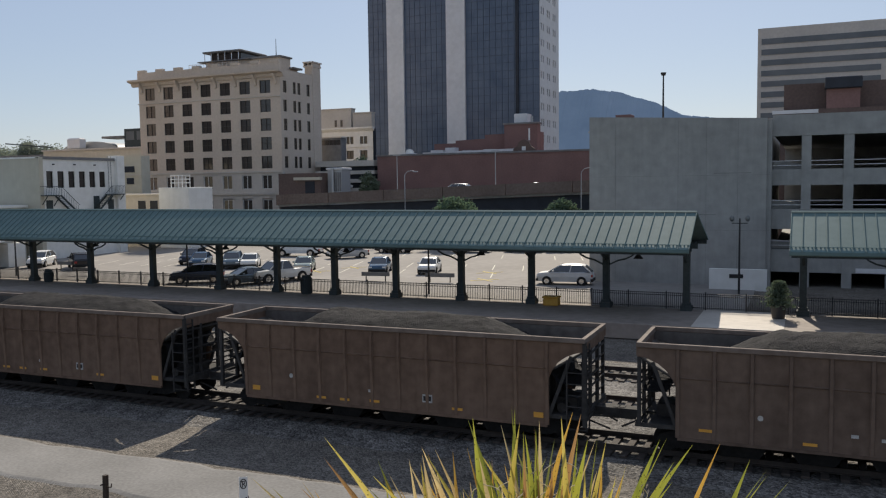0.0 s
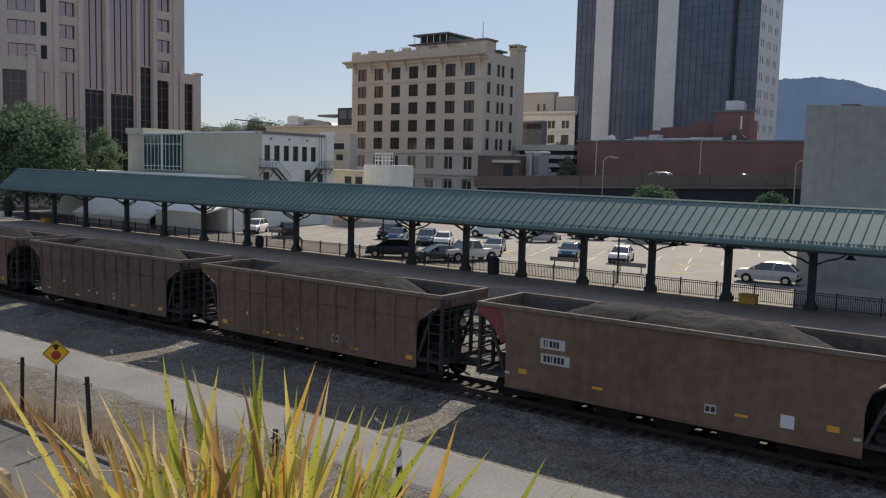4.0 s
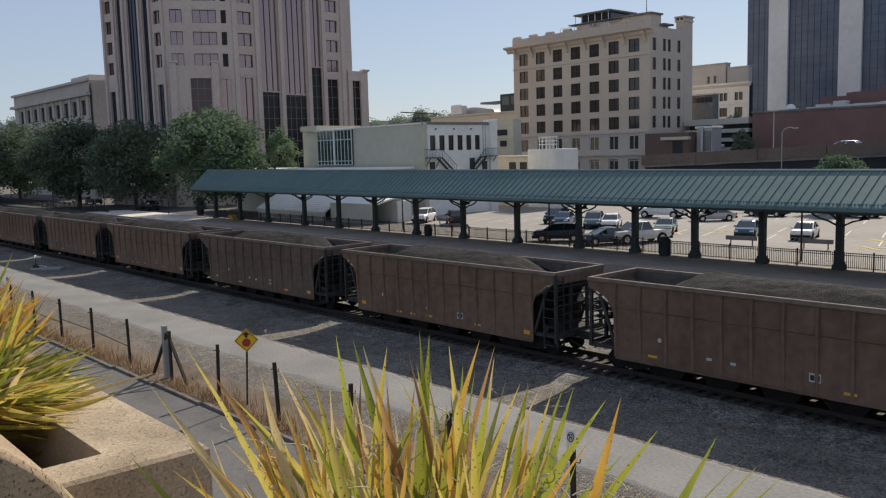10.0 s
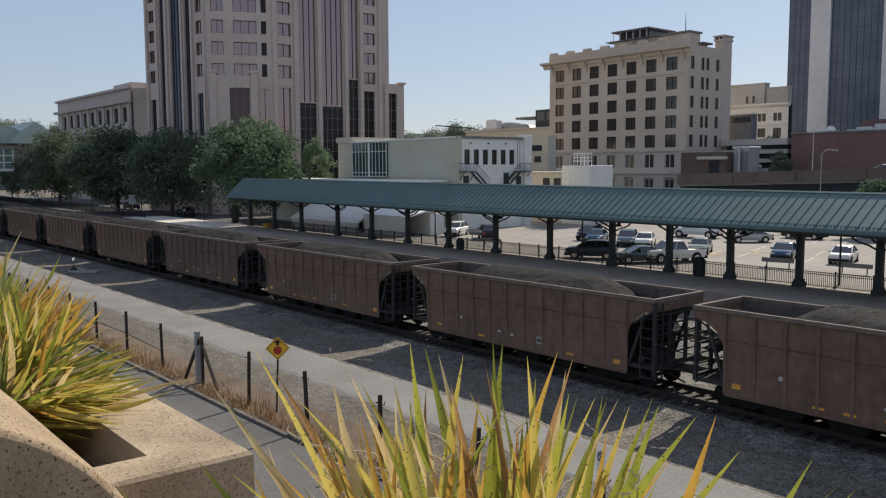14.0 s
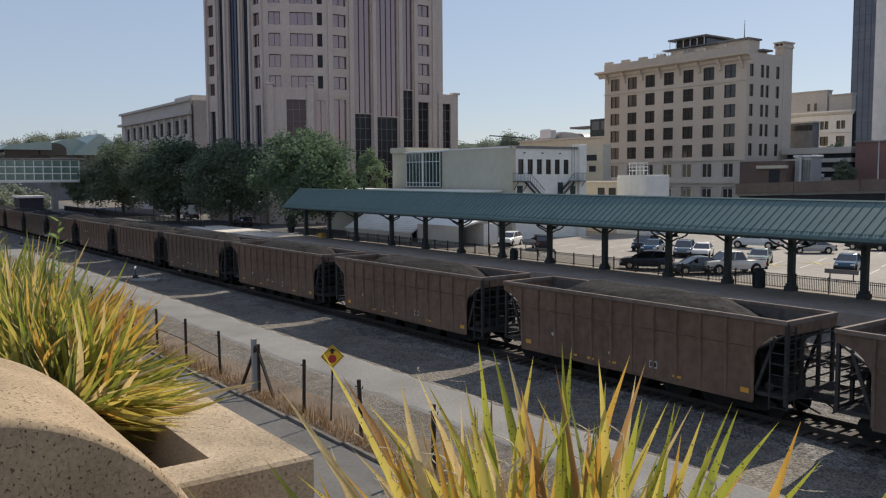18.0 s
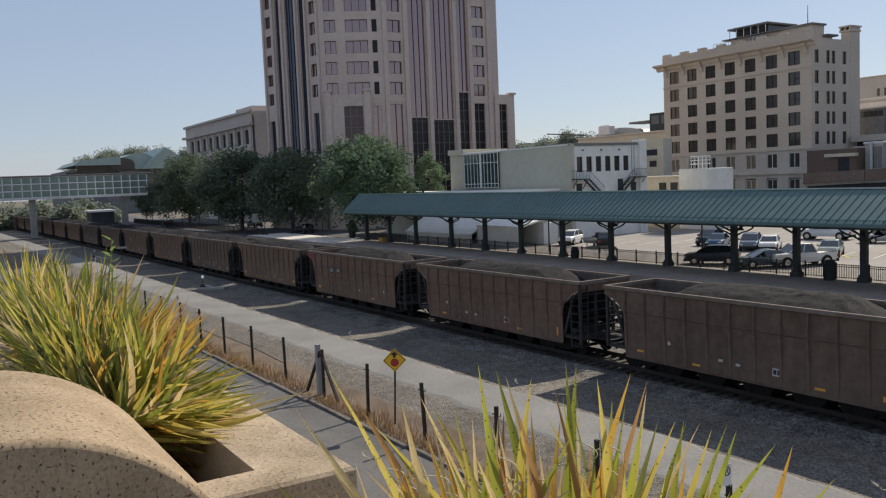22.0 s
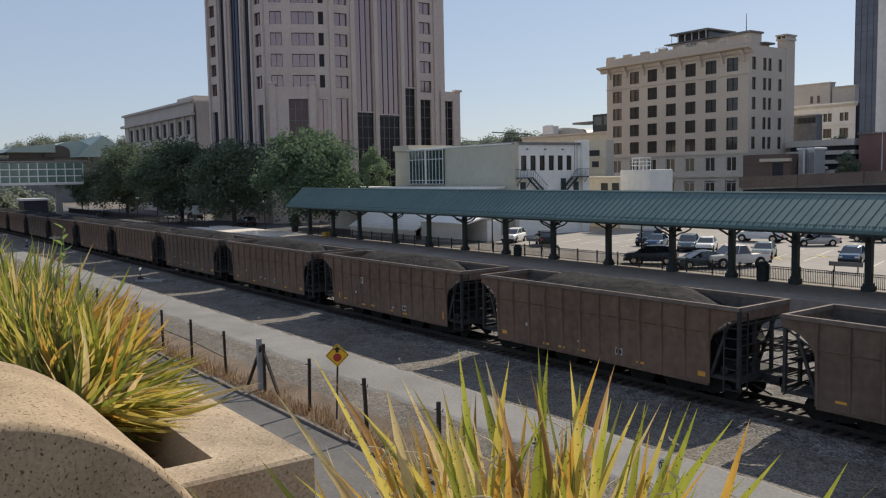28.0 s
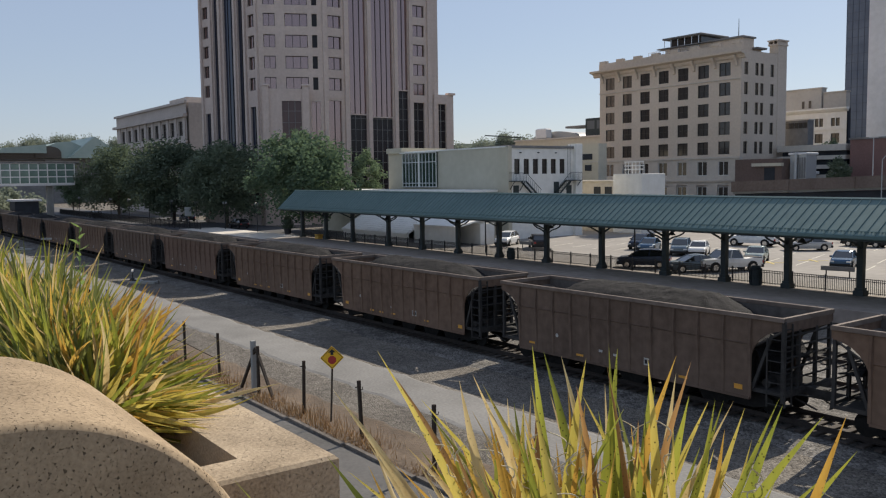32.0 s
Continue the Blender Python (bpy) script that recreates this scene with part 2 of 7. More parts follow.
# bays, trucks and wheels: shadow under the cars put into the colour
M_BAY = paint("coal_black_bay", (0.012, 0.012, 0.012), (0.03, 0.029, 0.028), 0.9, grain=6, stain=1, spec=0.1)
M_UNDER = paint("grimy_underframe", (0.03, 0.029, 0.0285), (0.066, 0.063, 0.06), 0.85, grain=6, stain=1, spec=0.2)
M_COAL = stones("coal", (0.010, 0.0097, 0.0102), (0.026, 0.0245, 0.0252), 0.045, 0.8, contrast=(.75, 1.35))
M_RAIL = paint("rail_steel", (0.022, 0.018, 0.016), (0.05, 0.04, 0.034), 0.8, 0.0, grain=8)
M_TIE = paint("sleeper_wood", (0.03, 0.024, 0.02), (0.08, 0.065, 0.055), 0.9, grain=6)
M_STONE = paint("hotel_brick_cream", (0.50, 0.425, 0.345), (0.625, 0.54, 0.455), 0.9, grain=2.5, stain=0.15, streak=0.2)
M_LIME = paint("hotel_limestone", (0.47, 0.435, 0.385), (0.585, 0.545, 0.485), 0.9, grain=1.5, stain=0.15, streak=0.25)
M_GRANITE = paint("tower_granite", (0.50, 0.405, 0.355), (0.63, 0.525, 0.465), 0.8, grain=2, stain=0.12, streak=0.25)
M_WHITE = paint("white_render", (0.68, 0.67, 0.62), (0.82, 0.81, 0.77), 0.9, grain=1.2, stain=0.2, streak=0.35)
M_CREAM = paint("cream_render", (0.47, 0.435, 0.345), (0.57, 0.53, 0.43), 0.9, grain=1, stain=0.15, streak=0.3)
M_BRICK = paint("red_brick", (0.175, 0.10, 0.09), (0.255, 0.148, 0.132), 0.9, grain=4, stain=0.2, streak=0.2)
M_BRICKB = paint("brown_brick", (0.10, 0.07, 0.06), (0.16, 0.112, 0.095), 0.9, grain=3, stain=0.2)
M_ROOF = paint("flat_roof_grey", (0.13, 0.13, 0.13), (0.24, 0.235, 0.23), 0.9, grain=1, stain=0.2)
M_BLUEGLASS = paint("dark_curtain_glass", (.065, .095, .145), (.12, .155, .21), .3, grain=.25, stain=.06, streak=.6, spec=.4)
M_PINKGLASS = plain("rose_tower_glass", (0.33, 0.235, 0.225), 0.1, 0.8)
M_PANE = plain("window_glass", (0.05, 0.044, 0.04), 0.12, 0.0, 0.6)
M_TOWERBAR = plain("blue_tower_bar", (.055, .078, .115), .5)
M_LIGHTPANEL = paint("pale_tower_panel", (0.58, 0.58, 0.58), (0.70, 0.70, 0.70), 0.8, grain=1, stain=0.1)
# near-black: shade of undersides and openings put into colour, also dark doors
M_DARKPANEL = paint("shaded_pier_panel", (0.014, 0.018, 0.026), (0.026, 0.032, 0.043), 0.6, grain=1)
M_TREE = paint("tree_leaf", (0.08, 0.112, 0.076), (0.17, 0.21, 0.132), 0.7, grain=0.9, stain=0.25, pieces=0.3)
M_TREE2 = paint("pale_tree_leaf", (0.085, 0.135, 0.082), (0.18, 0.245, 0.145), 0.75, grain=0.9, stain=0.25, pieces=0.3)
M_BARK = paint("bark", (0.05, 0.04, 0.03), (0.12, 0.10, 0.08), 0.95, grain=8)
M_HILL = paint("far_hill", (0.09, 0.13, 0.18), (0.12, 0.165, 0.22), 1.0, grain=0.02, stain=0.004)
M_GALV0 = plain("dull_flue_metal", (.35, .36, .36), .5, .5)
M_WHITEPAINT = plain("white_paint", (0.75, 0.75, 0.73), 0.6)
M_YELLOW = paint("sign_yellow", (0.75, 0.42, 0.02), (0.85, 0.50, 0.03), 0.5, grain=10)
M_ORANGE = paint("orange_placard", (0.60, 0.28, 0.04), (0.75, 0.38, 0.07), 0.6, grain=10)
M_TYRE = plain("tyre_rubber", (0.012, 0.012, 0.012), 0.8)
M_CHROME = plain("bright_metal", (0.6, 0.6, 0.6), 0.25, 1.0)
M_POST = paint("weathered_fence_post", (0.02, 0.014, 0.01), (0.06, 0.042, 0.03), 0.8, grain=10)
M_DRYGRASS = paint("dry_grass", (0.24, 0.13, 0.05), (0.46, 0.28, 0.12), 0.9, grain=4, stain=1)

# coal-dusted ballast, darkened further to paint the shade under the train
M_BEDSHADE = stones("coal_dusted_ballast", (0.04, 0.038, 0.035), (0.13, 0.122, 0.112), 0.10, 0.5, contrast=(.55, 1.4))
M_INNER = paint("hopper_inside", (0.075, 0.066, 0.06), (0.16, 0.145, 0.13), 0.8, grain=3, stain=0.5, streak=0.4)
# tower glass with the reflection of dark surroundings put into its colour
M_LOWGLASS = plain("dark_rose_glass", (0.022, 0.018, 0.021), .15, 0, .25)
M_BAYROSE = plain("bay_rose_glass", (0.085, 0.05, 0.05), .12, .3)


def let_light_through(m, share):
    """Thin leaves: part of the light passes."""
    n, l = m.node_tree.nodes, m.node_tree.links
    b, out = n["Principled BSDF"], n["Material Output"]
    tr, ms = n.new("ShaderNodeBsdfTranslucent"), n.new("ShaderNodeMixShader")
    l.new(b.inputs["Base Color"].links[0].from_socket, tr.inputs["Color"])
    ms.inputs[0].default_value = share
    l.new(b.outputs[0], ms.inputs[1])
    l.new(tr.outputs[0], ms.inputs[2])
    l.new(ms.outputs[0], out.inputs["Surface"])


let_light_through(M_TREE, 0.35)
let_light_through(M_TREE2, 0.4)

# asphalt colour lowered to carry the shade of trees and tower
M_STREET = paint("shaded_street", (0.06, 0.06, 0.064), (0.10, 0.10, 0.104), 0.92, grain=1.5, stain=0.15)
M_FED = paint("federal_stone", (0.42, 0.37, 0.335), (0.54, 0.485, 0.445), 0.9, grain=1.5, stain=0.15, streak=0.3)

# ---- ground ----
G0 = -0.55  # yard level
BED = -0.72  # level of the ground along the tracks
LOT = 0.0
PLAT = 0.3

g = Shape()
for x in (-2500, -430, 70, 2500):
    slant = .014 * min(max(x, -430), 70)
    g.v += [(x, -400, G0 - .06), (x, 20.6 + slant, G0 - .06), (x, 23.4 + slant, BED), (x, 46, BED), (x, 58, LOT - .06), (x, 4000, LOT - .06)]
g.f += [(6 * r + k, 6 * r + k + 6, 6 * r + k + 7, 6 * r + k + 1) for r in range(3) for k in range(5)]
setting("ground", g, M_GRAVEL, "flat grey gravel ground of the rail yard and town", "ground")


def strip(name, y0, y1, z, mat, label, category, x0=-430, x1=60, seed=1, wob=0.14, tilt=0.0, step=0.8):
    """A long band of ground with uneven edges."""
    rnd = random.Random(seed)
    n = int((x1 - x0) / step)
    v, f = [], []
    for i in range(n + 1):
        x = x0 + (x1 - x0) * i / n
        a, b = y0 + tilt * x + rnd.uniform(-wob, wob), y1 + tilt * x + rnd.uniform(-wob, wob)
        v += [(x, a, z - .045), (x, a + .2, z), (x, (a + b) / 2, z + 0.015), (x, b - .2, z), (x, b, z - .045)]
    for i in range(n):
        for k in range(4):
            a = 5 * i + k
            f.append((a, a + 5, a + 6, a + 1))
    return setting(name, Shape().add(v, f), mat, label, category)


TILT = 0.014  # the track runs at this slope to the platform
strip("road", 17.9, 20.9, G0 - 0.02, M_ROAD, "pale dusty gravel service road beside the track", "road", tilt=TILT, seed=3)
strip("path", 7.0, 13.9, G0 - 0.02, M_PATH, "grey asphalt footpath along the fence", "path", wob=0.02, tilt=0.028, seed=4)
strip("verge", 14.05, 16.6, G0 - 0.028, M_DIRT, "dry earth verge under the chain fence", "ground", tilt=0.030, seed=5)


def track(yc, name, x0=-430, x1=70, tilt=TILT):
    """Ballast shoulders, sleepers and two rails."""
    prof = [(-3.7, BED - .05), (-2.6, -.67), (-1.5, -.635), (-1.25, -.66), (0, -.67), (1.25, -.66), (1.5, -.635), (2.6, -.67), (3.7, BED - .05)]
    n, m = 500, len(prof)
    rnd = random.Random(int(yc * 10))
    v, f, g = [], [], []
    for i in range(n + 1):
        x = x0 + (x1 - x0) * i / n
        v += [(x, yc + tilt * x + p[0] + rnd.uniform(-.1, .1) * (abs(p[0]) > 2), p[1] + rnd.uniform(-.02, .02)) for p in prof]
    for i in range(n):
        for k in range(m - 1):
            a = m * i + k
            (g if 2 <= k <= 3 else f).append((a, a + m, a + m + 1, a + 1))
    top = thing(name, "railway track of rusty rails on dark timber sleepers in ballast", "track", kind="structure")
    part("ballast_bed", Shape().add(v, f).mesh("ballast_bed", M_BALLAST, flip=False), M_BALLAST, top)
    # near half between the rails; on the train's track painted dark as shade
    part("dusty_bed", Shape().add(v, g).mesh("dusty_bed", M_BEDSHADE if name == "track_near" else M_BALLAST, flip=False), M_BEDSHADE, top)
    near = -45 if name == "track_near" else x1
    shared = Shape().slab(0, .24, -1.35, 1.35, -.76, -.585, .012).mesh("sleeper", M_TIE)
    ties = Shape()
    for i in range(int((x1 - x0) / 0.55)):
        x = x0 + i * 0.55
        yy = yc + tilt * x
        if near < x < 22:
            part("sleeper", shared, M_TIE, top, at=(x, yy + rnd.uniform(-.05, .05), rnd.uniform(-.01, .01)))
        else:
            ties.box(x, x + 0.24, yy - 1.35, yy + 1.35, -.76, -.585)
    tagged(part("sleepers", ties.mesh("sleepers", M_TIE, flip=False), M_TIE, top), kind="stuff")
    for s in (-0.75, 0.75):
        r = Shape()
        for w, z0, z1 in ((0.07, -.585, -.56), (0.02, -.56, -.435), (0.036, -.435, RAIL)):
            r.add([(x, yc + tilt * x + s + w * k, z) for x in (x0, x1) for k, z in ((-1, z0), (1, z0), (1, z1), (-1, z1))],
                  [(0, 1, 5, 4), (1, 2, 6, 5), (2, 3, 7, 6), (3, 0, 4, 7)])
        part("rail", r, M_RAIL, top)
    return top


RAIL = -.40  # top of the rails
YC = 27.85  # centre line of the coal train's track at x = 0
track(YC, "track_near")
track(YC + 5.0, "track_middle")
track(YC + 10.5, "track_far")

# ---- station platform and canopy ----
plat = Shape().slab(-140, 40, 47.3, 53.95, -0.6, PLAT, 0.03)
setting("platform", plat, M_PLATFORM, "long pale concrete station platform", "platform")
# thin overlays that paint the platform sunlit where the canopy leaves it open
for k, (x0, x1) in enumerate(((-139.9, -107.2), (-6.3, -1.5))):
    setting("platform_apron_%d" % (k + 1), Shape().slab(x0, x1, 47.35, 53.9, PLAT - .02, PLAT + .006, .002), M_PLATSUN, "platform concrete coloured sunlit pale beyond the canopy", "platform")
lot = Shape().box(-100, -4, 54.3, 118, -0.5, LOT + 0.004)
setting("parking_lot", lot, M_LOT, "sunlit worn tan asphalt parking lot", "parking lot")


def run(x0, x1, ends):
    """A bar whose outline changes evenly from one end to the other; ends: two lists of (y, z)."""
    n = len(ends[0])
    s = Shape().add([(x, y, z) for x, e in zip((x0, x1), ends) for y, z in e], [(i, (i + 1) % n, n + (i + 1) % n, n + i) for i in range(n)])
    return s.add([(x0, y, z) for y, z in ends[0]], [tuple(reversed(range(n)))]).add([(x1, y, z) for y, z in ends[1]], [tuple(range(n))])


def canopy(x0, x1, posts, braced, far=(52.0, 48.4, 6.53, 4.50), name="platform_canopy"):
    """A gabled roof of standing-seam metal on one row of steel posts; far: ridge y, eave y, ridge z, eave z at its x0 end."""
    top = thing(name, "long platform canopy with green standing-seam roof on steel posts", "canopy", "platform canopies")
    # yf: hidden far eave stretched outwards so its shadow covers the platform
    near, yf = (52.0, 48.4, 6.53, 4.50), 58.4
    yr = 53.3

    def both(fn):
        return [fn(*far), fn(*near)]
    n = round((x1 - x0) / 0.62)
    v, f = [], []
    for i in range(n + 1):
        r, e, zr, ze = (p + (q - p) * i / n for p, q in zip(far, near))
        v += [(x0 + (x1 - x0) * i / n, y, z) for y, z in ((e, ze), (r, zr), (yf, ze), (yf, ze - .1), (r, zr - .12), (e, ze - .1))]
    for i in range(n):
        f += [(6 * i + k, 6 * i + (k + 1) % 6, 6 * i + 6 + (k + 1) % 6, 6 * i + 6 + k) for k in range(6)]
    f += [(0, 5, 4, 1), (1, 4, 3, 2), (6 * n, 6 * n + 1, 6 * n + 4, 6 * n + 5), (6 * n + 1, 6 * n + 2, 6 * n + 3, 6 * n + 4)]
    part("roof", Shape().add(v, f), M_GREEN, top)
    for i in range(n + 1):
        s = i / n
        r, e, zr, ze = (p + (q - p) * s for p, q in zip(far, near))
        k = Vector((0, r - e, zr - ze))
        nrm = Vector((0, -k.z, k.y)).normalized() * 0.045
        seam = Shape().add([Vector((dx, e, ze)) + k * u + nrm * h for u in (0.004, 0.985) for dx, h in ((-.016, 0), (.016, 0), (.016, 1), (-.016, 1))],
                           [(0, 1, 2, 3), (7, 6, 5, 4), (0, 4, 5, 1), (1, 5, 6, 2), (2, 6, 7, 3), (3, 7, 4, 0)])
        part("seam", seam.mesh("seam", M_GREEN, flip=False), M_GREEN, top, at=(x0 + 0.02 + (x1 - x0 - 0.04) * s, 0, 0))
    part("ridge_cap", run(x0, x1, both(lambda r, e, zr, ze: [(r - .16, zr - .03), (r, zr + .07), (r + .16, zr - .03)])), M_GREEN, top)
    guards = Shape()
    for i in range(3 * n):
        s = (i + .5) / (3 * n)
        r, e, zr, ze = (p + (q - p) * s for p, q in zip(far, near))
        x, y, z = x0 + (x1 - x0) * s, e + .09 * (r - e), ze + .09 * (zr - ze)
        guards.box(x - .04, x + .04, y - .02, y + .02, z - .02, z + .06)
    tagged(part("snow_guard_row", guards.mesh("snow_guard_row", M_GREEN, flip=False), M_GREEN, top), kind="stuff")
    part("snow_rail", run(x0, x1, both(lambda r, e, zr, ze: [(e + .09 * (r - e) - .02, ze + .09 * (zr - ze) + .05), (e + .09 * (r - e) + .02, ze + .09 * (zr - ze) + .05), (e + .09 * (r - e), ze + .09 * (zr - ze) + .08)])), M_GREEN, top)
    part("gutter", run(x0, x1, both(lambda r, e, zr, ze: [(e - .02, ze - .22), (e - .02, ze - .02), (e - .16, ze), (e - .16, ze - .16), (e - .1, ze - .22)])), M_GREEN, top)
    part("fascia_beam", run(x0 + .1, x1 - .1, both(lambda r, e, zr, ze: [(e + .05, ze - .34), (e + .25, ze - .34), (e + .25, ze - .1), (e + .05, ze - .1)])), M_STEEL, top)
    part("fascia_beam", Shape().box(x0 + .1, x1 - .1, yf - .25, yf - .05, 4.16, 4.4), M_STEEL, top)
    part("ridge_beam", Shape().box(x0 + .1, x1 - .1, yr - .14, yr + .14, 4.2, 4.5), M_STEEL, top)
    post = Shape().box(-.2, .2, -.2, .2, .0, 4.05).box(-.34, .34, -.34, .34, 0, .32).box(-.27, .27, -.27, .27, .32, .5).box(-.27, .27, -.27, .27, 3.7, 3.92)
    pme = post.mesh("post", M_STEEL)
    arm = Shape()
    for s in (-1, 1):
        arm.beam((0, 0, 3.8), (0, s * 3.2 if s < 0 else 4.9, 4.0), .16, .22)
        arm.beam((0, 0, 3.0), (0, s * 2.0, 3.85), .1, .12)
    ame = arm.mesh("arm", M_STEEL)
    br = Shape()
    pts = [(-.15, 2.75)] + [(-.15 - 1.75 * math.sin(a), 3.75 - 0.75 * math.cos(a)) for a in (0.35, .7, 1.05, 1.35)]
    for a, b in zip(pts, pts[1:]):
        br.beam((a[0], 0, a[1]), (b[0], 0, b[1]), .1, .1)
    br.box(-2.0, .0, -.06, .06, 3.72, 3.84)
    bme = br.mesh("brace", M_STEEL)
    for i, x in enumerate(posts):
        part("post", pme, M_STEEL, top, at=(x, yr, PLAT))
        part("arm", ame, M_STEEL, top, at=(x, yr, PLAT))
        if i % 2 == braced:
            part("brace", bme, M_STEEL, top, at=(x, yr, PLAT))
            part("brace", bme, M_STEEL, top, at=Matrix.Translation((x, yr, PLAT)) @ pose(0, 0, 0, 0, 0, 180))
    return top


POSTS = [-7.3, -12.35, -17.4, -22.5, -27.6, -32.7, -37.8, -43.25, -50.05, -56.9, -63.7, -70.4, -77.0, -84.0, -92.4, -99.4, -106.3]
canopy(-106.8, -6.55, POSTS, 1, (52.6, 50.05, 6.80, 4.47))
canopy(-1.3, 45.0, [-.6 + 5.1 * i for i in range(9)], 1)


# ---- coal train ----
PITCH, BODY = 16.35, 14.7


def car_meshes(rust, ribbed=True):
    """Shared meshes of one hopper car; x runs along the car, z from the rail's top."""
    h, top, sill, fold = BODY / 2, 3.45, 0.47, 2.42
    d = {"rust": rust, "ribbed": ribbed}
    cut = [(h - 1.3, sill), (h - 1.3, 1.7)]
    for a in (15, 30, 45, 60, 75):
        cut.append((h - 1.3 + 1.25 * (1 - math.cos(radians(a))), 1.7 + 1.30 * math.sin(radians(a))))
    cut += [(h, 3.05), (h, top)]
    outline = cut + [(-x, z) for x, z in reversed(cut)]
    for s, nm in ((-1, "side_near"), (1, "side_far")):
        d[nm] = Shape().prism(outline, s * 1.55, s * 1.60).mesh("side_sheet", rust)
    d["chord"] = Shape().slab(-h, h, -.08, .08, -.13, .03, .02).mesh("top_chord", M_RIM)
    d["end_chord"] = Shape().box(-.07, .07, -1.5, 1.5, -.14, .022).mesh("end_chord", M_RIM)
    d["rib"] = Shape().add([(x, y, z) for z, k in ((sill + .02, .02), (fold - .05, .10), (fold + .05, .115), (top - .13, .05))
                            for x, y in ((-.07, 1.603), (-.045, 1.603 + k), (.045, 1.603 + k), (.07, 1.603))],
                           [(0, 1, 2, 3), (15, 14, 13, 12)] + [(4 * j + i, 4 * j + (i + 1) % 4, 4 * j + 4 + (i + 1) % 4, 4 * j + 4 + i)
                                                              for j in range(3) for i in range(4)]).mesh("rib", rust)
    d["fold"] = Shape().prism([(1.603, fold - .05), (1.635, fold), (1.603, fold + .02)], -h + 1.3, h - 1.3, "x").mesh("side_fold", rust)
    d["sill"] = Shape().box(-h + 1.3, h - 1.3, -.05, .05, sill - .06, sill + .03).mesh("side_sill", rust)
    sl = Shape().prism([(h - .05, top - .42), (h - .05, top - .38), (h - 4.2, .62), (h - 4.2, .58)], -1.54, 1.54)
    d["slope"] = sl.mesh("slope_sheet", M_INNER)
    su = Shape().prism([(h - .05, top - .47), (h - .05, top - .43), (h - 4.2, .57), (h - 4.2, .53)], -1.54, 1.54)
    d["slope_under"] = su.mesh("slope_underside", M_UNDER)
    d["crown"] = Shape().box(h - .1, h - .03, -1.55, 1.55, top - .5, top - .14).mesh("end_sheet", rust)
    e = Shape()
    for y in (-1.5, -.55, .55, 1.5):
        e.beam((h - .08, y, .75), (h - .08, y, top - .45), .11, .13)
    for y in (-1.5, 1.5):
        e.beam((h - 1.25, y, .8), (h - .5, y, top - .6), .09, .11)
    for y in (-1.45, -.75, .0, .75, 1.45):
        e.beam((h - 1.5, y, .8), (h - 1.5, y, 2.0), .12, .1)
    e.box(h - 1.7, h + .05, -1.5, 1.5, .70, .84).box(h - .1, h + .02, -1.55, 1.55, .72, .95)
    for z in (1.3, 1.68, 2.06, 2.44, 2.82):
        e.beam((h - .04, -1.5, z), (h - .04, 1.5, z), .05, .055)
    d["end_frame"] = e.mesh("end_frame", M_UNDER)
    d["bulkhead"] = Shape().box(h - 1.75, h - 1.7, -1.5, 1.5, .6, 2.05).mesh("bulkhead", M_UNDER)
    d["post"] = Shape().box(h - .1, h + .02, -1.61, -1.5, .5, top - .1).mesh("corner_post", M_UNDER)
    lining = [(x - .06, z) for x, z in cut if z > 1.6]
    lining[-1] = (lining[-1][0], top - .13)
    d["inner"] = Shape().prism(lining + [(-x, z) for x, z in reversed(lining)], -.02, 0).mesh("inner_wall", M_INNER)
    la = Shape()
    for y in (-1.56, -1.14):
        la.beam((h + .03, y, .35), (h + .03, y, top - .2), .05, .05)
    for i in range(8):
        la.beam((h + .03, -1.56, .42 + .38 * i), (h + .03, -1.14, .42 + .38 * i), .03, .03)
    for i in range(7):
        la.beam((h - .62, -1.62, .42 + .38 * i), (h + .02, -1.62, .42 + .38 * i), .03, .03)
    la.beam((h - .62, -1.62, .3), (h - .62, -1.62, 2.75), .045, .045)
    d["ladder"] = la.mesh("ladder", M_UNDER)
    d["centre_sill"] = Shape().box(-h - .9, h + .9, -.22, .22, .55, .9).mesh("centre_sill", M_UNDER)
    cp = Shape().box(h + .85, h + 1.02, -.16, .16, .56, .92).box(h + .5, h + .9, -.1, .1, .64, .84).beam((h - .1, -.9, .72), (h + .75, -.2, .66), .04, .04).beam((h + .1, .3, .6), (h + .7, .3, .3), .06, .06).beam((h - .2, -.5, .5), (h + .6, -.45, .22), .05, .05)
    d["coupler"] = cp.mesh("coupler", M_UNDER)
    hp = Shape()
    hp.prism([(-.99, sill), (.99, sill), (.84, .34), (.55, -.08), (.48, -.13), (-.48, -.13), (-.55, -.08), (-.84, .34)], -.98, .98)
    d["hopper"] = hp.mesh("hopper_bay", M_BAY)
    d["brake"] = Shape().box(h - 1.2, h - .5, -.7, .5, .84, 1.25).tube((h - .9, -1.2, 1.0), (h - .9, -.75, 1.0), .17, n=10).mesh("brake_gear", M_UNDER)
    t = Shape()
    for y in (-1.08, 1.08):
        t.prism([(-1.15, .22), (-1.1, .42), (-.45, .66), (.45, .66), (1.1, .42), (1.15, .22), (.9, .18), (.35, .02), (-.35, .02), (-.9, .18)], y - .08, y + .08)
    t.box(-.2, .2, -1.1, 1.1, .3, .56)
    d["truck"] = t.mesh("truck_frame", M_BAY)
    w = Shape()
    for y in (-.78, .78):
        w.tube((0, y - .06, .22), (0, y + .06, .22), .42, n=18)
    w.tube((0, -.95, .22), (0, .95, .22), .08, n=8)
    d["wheel"] = w.mesh("wheelset", M_BAY)
    d["plate"] = Shape().box(-.17, .17, -.012, 0, -.09, .09).mesh("orange_plate", M_ORANGE)
